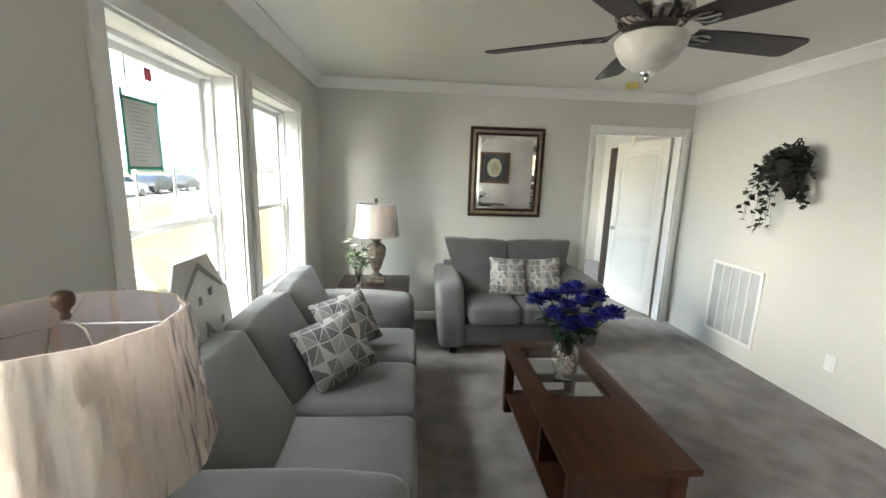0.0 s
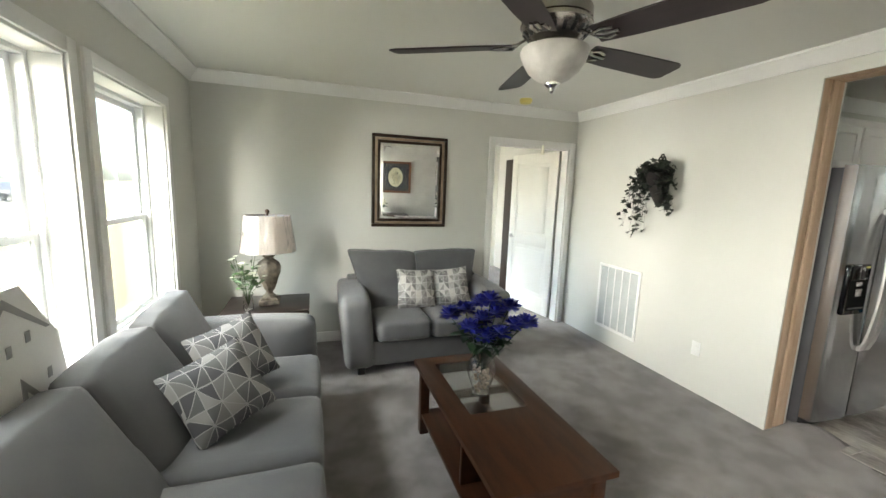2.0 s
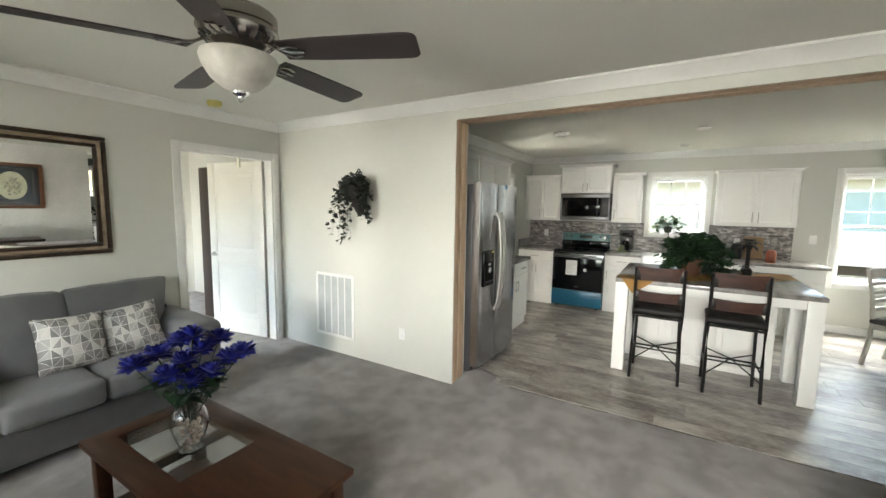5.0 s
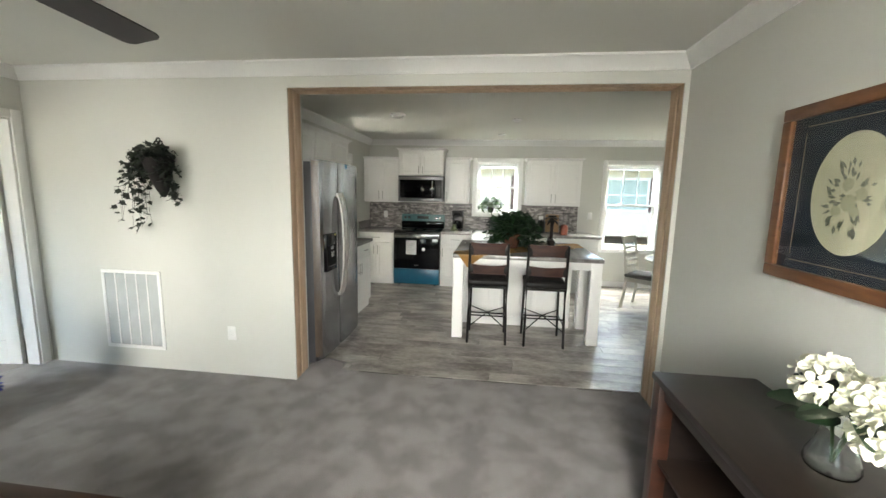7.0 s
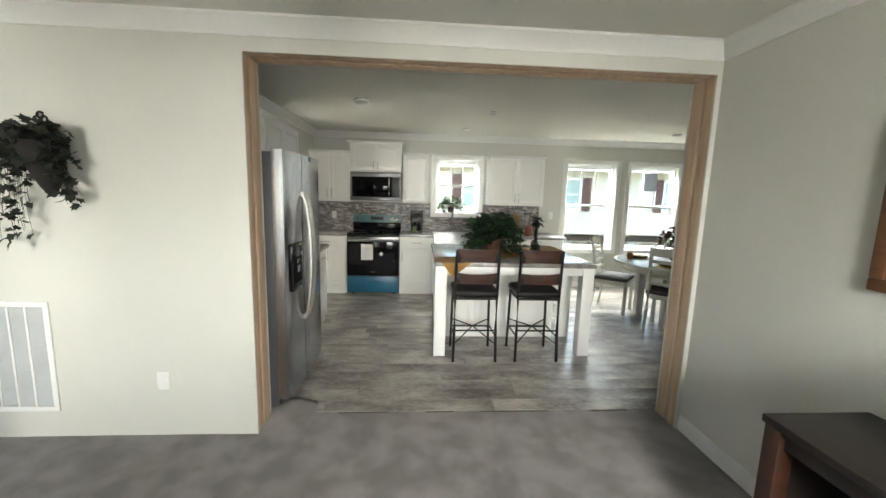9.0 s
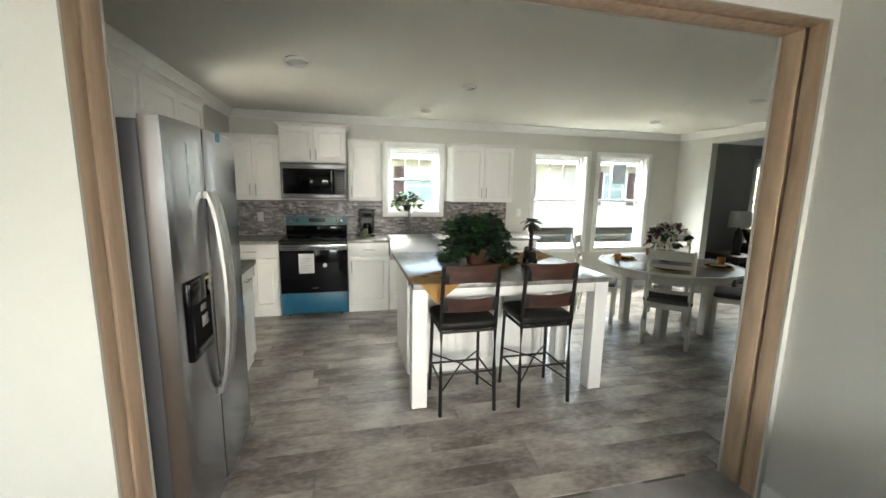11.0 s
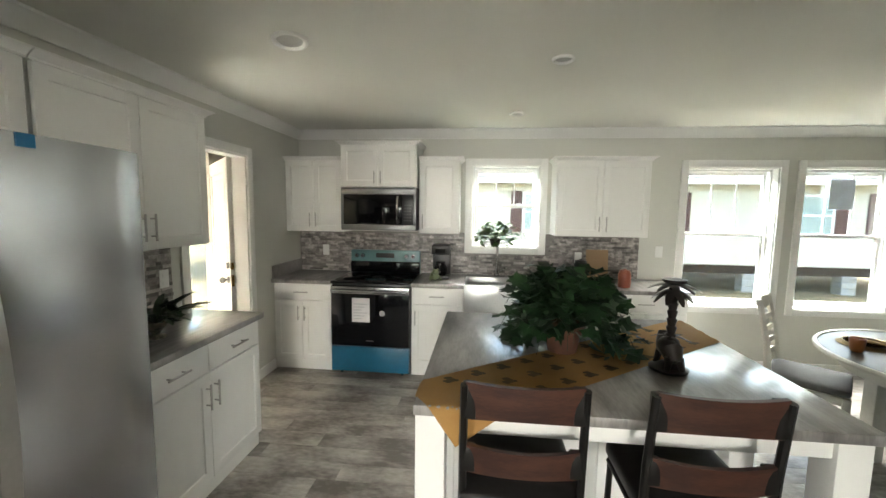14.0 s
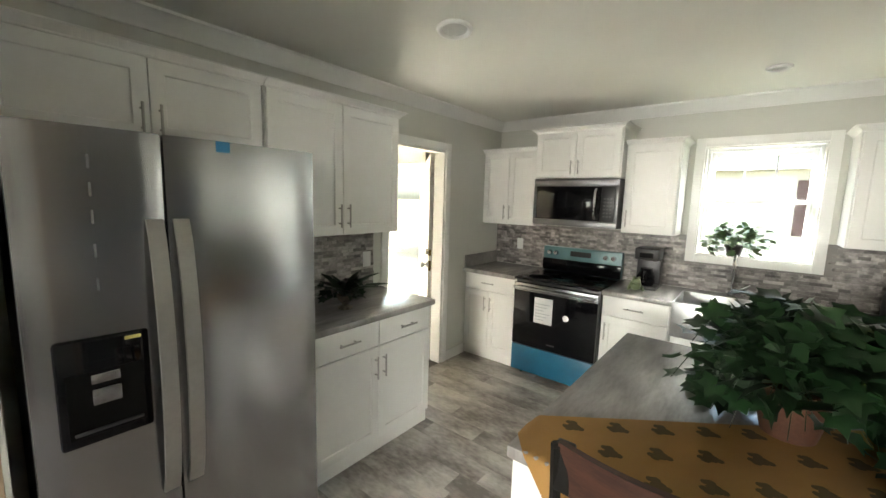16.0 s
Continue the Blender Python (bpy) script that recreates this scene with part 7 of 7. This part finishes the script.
def urn_plant(x, y, z):
    """Arching strap leaves and small ones over a footed urn."""
    p = thing("potted_plant", x, y, z, 0, "arching green plant in a small urn beside the refrigerator", "plant")
    part("urn", lathe([(0.045, 0), (0.045, 0.010), (0.018, 0.020), (0.022, 0.032), (0.045, 0.060), (0.052, 0.085), (0.046, 0.087), (0.040, 0.07), (0.001, 0.06)], 28), LAMPB, p)
    rnd = random.Random(14)
    long, small = leaf_mesh("leaf", 0.23, 0.040, LEAF, curl=0.55), ivy_leaf("leaf", 0.06, LEAF)
    for k in range(18):
        a = math.tau * k / 18 + rnd.uniform(-0.2, 0.2)
        shared("leaf", long, p, aim((0.012 * math.cos(a), 0.012 * math.sin(a), 0.08), (math.cos(a), math.sin(a), rnd.uniform(0.6, 1.6)), rnd.uniform(-0.5, 0.5), rnd.uniform(0.75, 1.05)))
    for k in range(44):
        a, r = rnd.uniform(0, math.tau), rnd.uniform(0.02, 0.13)
        shared("leaf", small, p, aim((r * math.cos(a), r * math.sin(a), 0.10 + rnd.uniform(-0.02, 0.09) - r * 0.2), (math.cos(a), math.sin(a), rnd.uniform(-0.8, 0.3)), rnd.uniform(-1, 1), rnd.uniform(0.7, 1.1)))


urn_plant(4.52, 2.24, 0.9125)


def palm_candlestick():
    g = thing("candlestick", 4.44, -0.24, 0.917, 0, "dark bronze palm-tree candlestick with animal base on the island", "candlestick")
    bm = lathe([(0.075, 0), (0.078, 0.012), (0.05, 0.022), (0.03, 0.035)], 24)
    part("foot", bm, BRONZE, g)
    bm = tube([(-0.05, 0.0, 0.05), (-0.02, 0, 0.09), (0.03, 0, 0.10), (0.06, 0, 0.12), (0.075, 0.0, 0.15)], [0.028, 0.045, 0.045, 0.032, 0.018], 14)
    tube([(-0.045, 0.02, 0.07), (-0.05, 0.03, 0.015)], [0.018, 0.012], 8, bm)
    tube([(0.035, 0.025, 0.08), (0.045, 0.035, 0.015)], [0.016, 0.011], 8, bm)
    tube([(-0.045, -0.02, 0.07), (-0.055, -0.03, 0.015)], [0.018, 0.012], 8, bm)
    tube([(0.035, -0.025, 0.08), (0.05, -0.035, 0.015)], [0.016, 0.011], 8, bm)
    part("animal_figure", bm, BRONZE, g)
    prof = []
    for k in range(9):
        z = 0.06 + k * 0.034
        prof += [(0.015, z), (0.021, z + 0.027), (0.015, z + 0.0335)]
    part("trunk", lathe(prof, 12), BRONZE, g)
    part("cup", lathe([(0.022, 0.37), (0.045, 0.385), (0.048, 0.395), (0.012, 0.392)], 20), BRONZE, g)
    me = leaf_mesh("frond", 0.085, 0.032, BRONZE, fold=-0.3, curl=0.55)
    for ring_, (n, el, z) in enumerate(((9, 0.25, 0.375), (9, -0.15, 0.355))):
        for k in range(n):
            a = math.tau * (k + 0.5 * ring_) / n
            shared("frond", me, g, aim((0.01 * math.cos(a), 0.01 * math.sin(a), z), (math.cos(a), math.sin(a), el), 0, 1.0))
    for k in range(6):
        a = math.tau * k / 6
        shared("frond", me, g, aim((0.01 * math.cos(a), 0.01 * math.sin(a), 0.15), (math.cos(a), math.sin(a), 0.3), 0, 0.7))


palm_candlestick()

def coffee_maker():
    c = thing("coffee_maker", 6.62, 0.985, 0.912, -90, "black drip coffee maker with glass carafe beside the range", "coffee maker")
    part("base", box(-0.09, 0.09, -0.11, 0.11, 0, 0.03, 0.006), BLACKP, c)
    part("tower", box(-0.09, 0.09, 0.02, 0.11, 0.03, 0.24, 0.008), BLACKP, c)
    part("filter_housing", box(-0.09, 0.09, -0.10, 0.11, 0.24, 0.335, 0.012), BLACKP, c)
    part("carafe", lathe([(0.055, 0.032), (0.068, 0.06), (0.066, 0.11), (0.045, 0.155), (0.048, 0.17)], 24, centre=(0, -0.045)), BLACKG, c)
    part("carafe_handle", tube([(0, -0.10, 0.15), (0, -0.135, 0.14), (0, -0.135, 0.08), (0, -0.11, 0.065)], 0.008, 8), BLACKP, c)
    part("switch_panel", box(-0.05, 0.05, -0.1015, -0.1005, 0.26, 0.30), MATTB, c, smooth=False)


coffee_maker()


def frog():
    f = thing("frog_figurine", 6.44, 1.03, 0.912, -70, "small green ceramic garden animal by the coffee maker", "figurine")
    bm = bmesh.new()
    bmesh.ops.create_uvsphere(bm, u_segments=16, v_segments=12, radius=1, matrix=Matrix.LocRotScale((0, 0, 0.045), None, (0.045, 0.055, 0.045)))
    bmesh.ops.create_uvsphere(bm, u_segments=14, v_segments=10, radius=1, matrix=Matrix.LocRotScale((0, -0.035, 0.085), None, (0.034, 0.034, 0.028)))
    for s in (-1, 1):
        bmesh.ops.create_uvsphere(bm, u_segments=8, v_segments=6, radius=0.011, matrix=Matrix.Translation((s * 0.018, -0.045, 0.112)))
        tube([(s * 0.04, -0.01, 0.035), (s * 0.055, -0.045, 0.012)], [0.016, 0.010], 8, bm)
    part("figure", bm, mat("green_glaze", (0.14, 0.17, 0.09), None, 0.35), f)


frog()


def canister(x, y, h, r, material, label):
    c = thing("canister", x, y, 0.912, 0, label, "canister", "canisters")
    part("jar", lathe([(r * 0.9, 0), (r, 0.01), (r, h * 0.75), (r * 0.8, h * 0.88)], 24), material, c)
    part("lid", lathe([(r * 0.84, h * 0.885), (r * 0.84, h * 0.93), (r * 0.3, h * 0.97), (r * 0.12, h), (0.001, h * 1.02)], 24), material, c)


canister(6.40, -0.73, 0.17, 0.055, mat("red_clay", (0.26, 0.07, 0.04), None, 0.35), "red-brown ceramic canister on the counter")
canister(6.66, -0.40, 0.22, 0.065, BLACKP, "dark canister on the counter under the wall cabinet")
b = thing("cutting_board", 6.62, -0.66, 0.912, 0, "pale wooden cutting board leaning on the backsplash", "cutting board")
part("board", box(-0.009, 0.009, -0.11, 0.11, 0, 0.30, 0.006), mat("pale_wood", (0.34, 0.22, 0.12)), b)
b.matrix_world = pose(6.80, -0.60, 0.914, 0, 8, 0)


def recessed(x, y, r=0.09, sag=0.0):
    """A shallow lamp disc: rounded trim ring, recessed lens; sag: how far one side hangs off the ceiling."""
    d = thing("recessed_light", x, y, KZ, 0, "round white recessed ceiling light, switched off", "ceiling light")
    # Matt black disc colours in the shade of the gap above a tilted ring.
    part("backing", lathe([(r * 0.86, -0.0005), (r * 0.86, -0.003), (0.001, -0.003)], 32), MATTB, d)
    tilt = pose(0, 0, -sag * 0.5, 0, math.degrees(math.atan2(sag, 2 * r)), 40)
    ring = part("trim_ring", lathe([(r * 0.80, -0.004), (r, -0.004), (r, -0.009), (r * 0.95, -0.016), (r * 0.84, -0.019), (r * 0.76, -0.015), (r * 0.70, -0.006), (r * 0.80, -0.004)], 40), WHITE, d)
    lens = part("lens", lathe([(r * 0.70, -0.0065), (r * 0.4, -0.005), (0.001, -0.0045)], 32), mat("frosted_lens", (0.56, 0.56, 0.54), None, 0.3), d)
    ring.matrix_local = tilt
    lens.matrix_local = tilt
    return d


for x, y, r in ((4.65, 1.545, 0.088), (6.19, 0.31, 0.064), (5.0, 0.155, 0.062), (5.97, -2.635, 0.062), (4.69, -2.68, 0.07)):
    tagged(recessed(x, y, r, 0.02 if r > 0.08 else 0.0), group="recessed ceiling lights")


# ---- dining ----
def dining_table():
    t = thing("dining_table", 5.13, -2.27, 0, 0, "round dark-topped dining table with off-white rim and legs", "dining table")
    part("tabletop", lathe([(0.001, 0.722), (0.66, 0.722), (0.695, 0.73), (0.70, 0.742), (0.695, 0.748), (0.665, 0.752), (0.001, 0.752)], 72), DARKTOP, t)
    part("rim", lathe([(0.7005, 0.724), (0.722, 0.728), (0.726, 0.742), (0.720, 0.754), (0.7005, 0.754), (0.7005, 0.724)], 72), CREAMW, t, "off-white table edge")
    bm = lathe([(0.60, 0.64), (0.60, 0.721), (0.58, 0.721), (0.58, 0.64), (0.60, 0.64)], 48)
    part("apron", bm, CREAMW, t)
    for k in range(4):
        a = math.tau * (k + 0.5) / 4
        c, s = 0.40 * math.cos(a), 0.40 * math.sin(a)
        part("leg", box(c - 0.045, c + 0.045, s - 0.045, s + 0.045, 0, 0.721, 0.008), CREAMW, t)


dining_table()


def dining_chair(x, y, rz, label):
    """Faces local +y; origin on the floor under the seat's middle."""
    c = thing("dining_chair", x, y, 0, rz, label, "dining chair", "chairs round the table")
    for sx in (-1, 1):
        bm = tube([(sx * 0.20, -0.235, 0), (sx * 0.195, -0.20, 0.25), (sx * 0.19, -0.195, 0.46), (sx * 0.19, -0.22, 0.70), (sx * 0.185, -0.28, 0.99)],
                  [0.021, 0.022, 0.024, 0.021, 0.018], 4)
        part("back_leg", bm, CREAMW, c)
        part("front_leg", box(sx * 0.195 - 0.021, sx * 0.195 + 0.021, 0.175, 0.217, 0, 0.44, 0.004), CREAMW, c)
        part("side_rail", box(sx * 0.195 - 0.011, sx * 0.195 + 0.011, -0.18, 0.175, 0.385, 0.44, 0.003), CREAMW, c)
    part("front_rail", box(-0.174, 0.174, 0.185, 0.207, 0.385, 0.44, 0.003), CREAMW, c)
    part("rear_rail", box(-0.17, 0.17, -0.21, -0.19, 0.385, 0.44, 0.003), CREAMW, c)
    part("seat", _shift(soft(0.44, 0.43, 0.055, 0.022, (0, 0, 0.012), 8), (0, 0, 0.468)), SEATG, c, "grey upholstered seat")
    for k, (z, h) in enumerate(((0.575, 0.038), (0.66, 0.038), (0.745, 0.038), (0.83, 0.038), (0.935, 0.085))):
        bm = bmesh.new()
        rows = []
        yb = -0.20 - 0.02 * (z - 0.5) / 0.2 - 0.03 * max(0, z - 0.7) / 0.25
        for i in range(9):
            u = -1 + i / 4
            yy = yb - 0.022 * (1 - u * u)
            top = h / 2 + (0.012 * (1 - u * u) if k == 4 else 0)
            rows.append([bm.verts.new(v) for v in ((u * 0.185, yy - 0.008, z - h / 2), (u * 0.185, yy + 0.008, z - h / 2), (u * 0.185, yy + 0.004, z + top),
                                                   (u * 0.185, yy - 0.012, z + top))])
        for a, b_ in zip(rows, rows[1:]):
            for q in range(4):
                bm.faces.new((a[q], a[(q + 1) % 4], b_[(q + 1) % 4], b_[q]))
        bm.faces.new(rows[0])
        bm.faces.new(rows[-1][::-1])
        part("slat", bm, CREAMW, c)
    return c


ch = dining_chair(4.80, -1.99, -134, "off-white ladder-back dining chair with grey seat")
for (x, y, rz, lb) in ((4.80, -2.86, -41, "off-white ladder-back dining chair turned toward the family room side"),
                       (5.60, -1.72, 139, "off-white ladder-back dining chair near the dining window"),
                       (5.66, -2.82, 46, "off-white ladder-back dining chair by the wall stub")):
    k = copy_thing(ch, pose(x, y, 0, 0, 0, rz))
    k["label"] = lb


def place_setting(a):
    cx, cy = 5.13 + 0.46 * math.cos(a), -2.27 + 0.46 * math.sin(a)
    m = thing("placemat", cx, cy, 0.7545, 0, "woven tan placemat on the dining table", "placemat", "placemats")
    part("mat", lathe([(0.001, 0), (0.15, 0), (0.155, 0.002), (0.15, 0.004), (0.001, 0.004)], 32), mat("tan_weave", (0.36, 0.25, 0.10), (0.28, 0.18, 0.07), 0.8, scale=30), m)
    p = thing("dinner_plate", cx, cy, 0.759, 0, "dark dinner plate with gold rim on a placemat", "plate", "plates")
    part("plate", lathe([(0.07, 0), (0.085, 0.004), (0.125, 0.014), (0.127, 0.017), (0.083, 0.008), (0.001, 0.007)], 36), mat("olive_glaze", (0.10, 0.08, 0.05), None, 0.25), p)
    part("rim", lathe([(0.121, 0.0175), (0.1275, 0.0185), (0.1275, 0.0175)], 36), BRASS, p)
    n = thing("napkin", cx, cy, 0.768, math.degrees(a), "gold folded napkin on a plate", "napkin", "napkins")
    part("cloth", _shift(soft(0.15, 0.06, 0.014, 0.006, (0, 0, 0.006), 5), (0, 0, 0.009)), mat("gold_cloth", (0.42, 0.27, 0.08), None, 0.8), n)
    cp = thing("cup", 5.13 + 0.55 * math.cos(a + 0.42), -2.27 + 0.55 * math.sin(a + 0.42), 0.7545, 0, "small orange ceramic cup on the dining table", "cup", "cups")
    part("cup_body", lathe([(0.028, 0), (0.034, 0.02), (0.040, 0.085), (0.037, 0.085), (0.030, 0.02), (0.001, 0.01)], 24), ORANGE, cp)


for q in range(4):
    place_setting(math.radians(136 + 90 * q))


def centrepiece():
    c = thing("flower_centrepiece", 5.24, -2.33, 0.7545, 0, "dark bowl of burgundy, white and green silk flowers", "flowers")
    part("bowl", lathe([(0.06, 0), (0.07, 0.01), (0.11, 0.07), (0.10, 0.12), (0.09, 0.12), (0.001, 0.09)], 24), BLACKP, c)
    rnd = random.Random(31)
    lm = leaf_mesh("leaf", 0.09, 0.05, LEAF, lobes=0)
    pw = leaf_mesh("petal", 0.075, 0.034, PETALW)
    pr = leaf_mesh("petal", 0.055, 0.04, PETALR)
    for k in range(80):
        a, e = rnd.uniform(0, 6.28), rnd.uniform(0.0, 1.4)
        d = Vector((math.cos(a) * math.cos(e), math.sin(a) * math.cos(e), math.sin(e)))
        shared("leaf", lm, c, aim(Vector((0, 0, 0.17)) + d * rnd.uniform(0.05, 0.21), d + Vector((0, 0, rnd.uniform(-0.6, 0.2))), rnd.uniform(-1, 1), rnd.uniform(0.7, 1.2)))
    for me, n, R in ((pw, 24, 0.23), (pr, 14, 0.25)):
        for k in range(n):
            a, e = rnd.uniform(0, 6.28), rnd.uniform(0.1, 1.4)
            d = Vector((math.cos(a) * math.cos(e), math.sin(a) * math.cos(e), math.sin(e)))
            o = Vector((0, 0, 0.19)) + d * R * rnd.uniform(0.85, 1.05)
            for q in range(6):
                t = d.orthogonal().normalized()
                t.rotate(Matrix.Rotation(math.tau * q / 6, 3, d))
                shared("petal", me, c, aim(o, t + d * 0.6, 0, 1.05))


centrepiece()

# ---- family room ----
sofa("sofa", 6.0, -6.28, -90, 2.1, 0.86, 3, "dark charcoal sofa under the family room windows", fabric=FABRIC2)
pillow(6.32, -5.78, 0.66, pose(0, 0, 0, -22, 0, -80), PIL2, "pale printed pillow on the dark sofa", 0.42)
pillow(6.34, -6.21, 0.66, pose(0, 0, 0, -22, 0, -95), PIL2, "pale printed pillow in the middle of the dark sofa", 0.42)
side_table(6.42, -4.72, "dark end table beside the charcoal sofa")


def dark_lamp():
    l = thing("table_lamp", 6.35, -4.70, 0.585, 0, "table lamp with dark base and square pale shade", "lamp", "table lamps")
    part("lamp_base", lathe([(0.07, 0), (0.075, 0.02), (0.05, 0.05), (0.062, 0.20), (0.05, 0.36), (0.015, 0.42), (0.012, 0.48)], 24), BLACKP, l)
    part("shade", lathe([(0.155, 0.44), (0.135, 0.68), (0.132, 0.68), (0.152, 0.44), (0.155, 0.44)], 36), mat("grey_shade", (0.38, 0.39, 0.38), None, 0.8), l)
    part("finial", lathe([(0.006, 0.68), (0.012, 0.70), (0.001, 0.715)], 12), FINIAL, l)


dark_lamp()


# ---- mosaic and planks, last ----
def splash(name, m, length, z0, z1, label, pieces, hole=None, seed=0):
    """Stone strips set proud of the grout; the first ones as single pieces, the rest joined."""
    s = thing(name, 0, 0, 0, 0, label, "backsplash")
    s["kind"] = "structure"
    s.matrix_world = m
    bmg = box(0, length, -0.004, -0.0005, z0, z1) if not hole else box(0, hole[0], -0.004, -0.0005, z0, z1)
    if hole:
        box(hole[1], length, -0.004, -0.0005, z0, z1, bm=bmg)
        box(hole[0], hole[1], -0.004, -0.0005, z0, hole[2], bm=bmg)
    part("grout", bmg, GROUT, s, smooth=False)
    rnd = random.Random(seed)
    meshes = {}
    rest = bmesh.new()
    row_h, z, made = 0.0235, z0 + 0.001, 0
    while z + row_h < z1:
        x = 0.001 - rnd.uniform(0, 0.08)
        while x < length - 0.004:
            w = rnd.choice((0.038, 0.06, 0.09, 0.12))
            a, b_ = max(0.001, x), min(length - 0.001, x + w)
            x += w + 0.002
            if b_ - a < 0.008 or (hole and b_ > hole[0] and a < hole[1] and z + row_h > hole[2]):
                continue
            t = rnd.uniform(0.006, 0.0105)
            if made < pieces:
                key = (round(b_ - a, 2), round(t, 3))
                if key not in meshes:
                    bm = box(0, key[0] - 0.002, -key[1], -0.0041, 0, row_h - 0.002, 0.0008, seg=1)
                    me = bpy.data.meshes.new("strip")
                    bm.to_mesh(me)
                    bm.free()
                    me.materials.append(STONE)
                    meshes[key] = me
                shared("strip", meshes[key], s, Matrix.Translation((a, 0, z)))
                made += 1
            else:
                box(a, b_, -t, -0.0041, z, z + row_h - 0.002, bm=rest)
        z += row_h
    if rest.verts:
        tagged(part("strips", rest, STONE_I, s, smooth=False), kind="stuff")
    else:
        rest.free()


def island_varied():
    """Stone colours that differ from strip to strip in one joined mesh."""
    m = STONE2
    t = m.node_tree
    p = t.nodes["Principled BSDF"]
    g = t.nodes.new("ShaderNodeNewGeometry")
    hsv = t.nodes.new("ShaderNodeHueSaturation")
    mr = t.nodes.new("ShaderNodeMapRange")
    mr.inputs["To Min"].default_value, mr.inputs["To Max"].default_value = 0.45, 1.6
    t.links.new(g.outputs["Random Per Island"], mr.inputs["Value"])
    t.links.new(mr.outputs[0], hsv.inputs["Value"])
    src = p.inputs["Base Color"].links[0].from_socket
    t.links.new(src, hsv.inputs["Color"])
    t.links.new(hsv.outputs[0], p.inputs["Base Color"])
    return m


STONE_I = island_varied()
splash("wall_mosaic", pose(4.09, 2.60, 0), 0.96, 0.914, 1.358, "mosaic stone strips behind the small counter", 230, seed=1)
splash("wall_mosaic", pose(6.88, 2.60, 0, 0, 0, -90), 3.62, 0.914, 1.358, "mosaic stone strips behind range and sink", 300,
       hole=(1.84, 2.68, 1.14), seed=2)


def planks():
    rnd = random.Random(12)
    meshes = {}
    w, made = 0.152, 0
    x = 3.115
    while x < 6.87:
        ww = min(w, 6.878 - x)
        y = -3.97 - rnd.uniform(0, 1.1)
        while y < 2.6:
            L = 1.22
            a, b_ = max(-3.975, y), min(2.598, y + L)
            y += L
            if b_ - a < 0.05:
                continue
            key = (round(b_ - a, 2), round(ww, 3))
            if key not in meshes:
                bm = box(0, key[1] - 0.0012, 0, key[0] - 0.0012, 0.0005, 0.0055, 0.0008, seg=1)
                me = bpy.data.meshes.new("plank")
                bm.to_mesh(me)
                bm.free()
                me.materials.append(PLANK)
                meshes[key] = me
            ob = new("plank", meshes[key])
            ob.location = (x, a, 0)
            ob.parent = bpy.data.objects["floor_kitchen"]
            made += 1
        x += w
    bm = bmesh.new()
    x = 4.42
    while x < 6.87:
        box(x, min(6.878, x + w - 0.0012), 2.725, 4.818, 0.0005, 0.0055, bm=bm)
        x += w
    tagged(obj("planks", bm, PLANK, bpy.data.objects["floor_kitchen"]), kind="stuff")


planks()
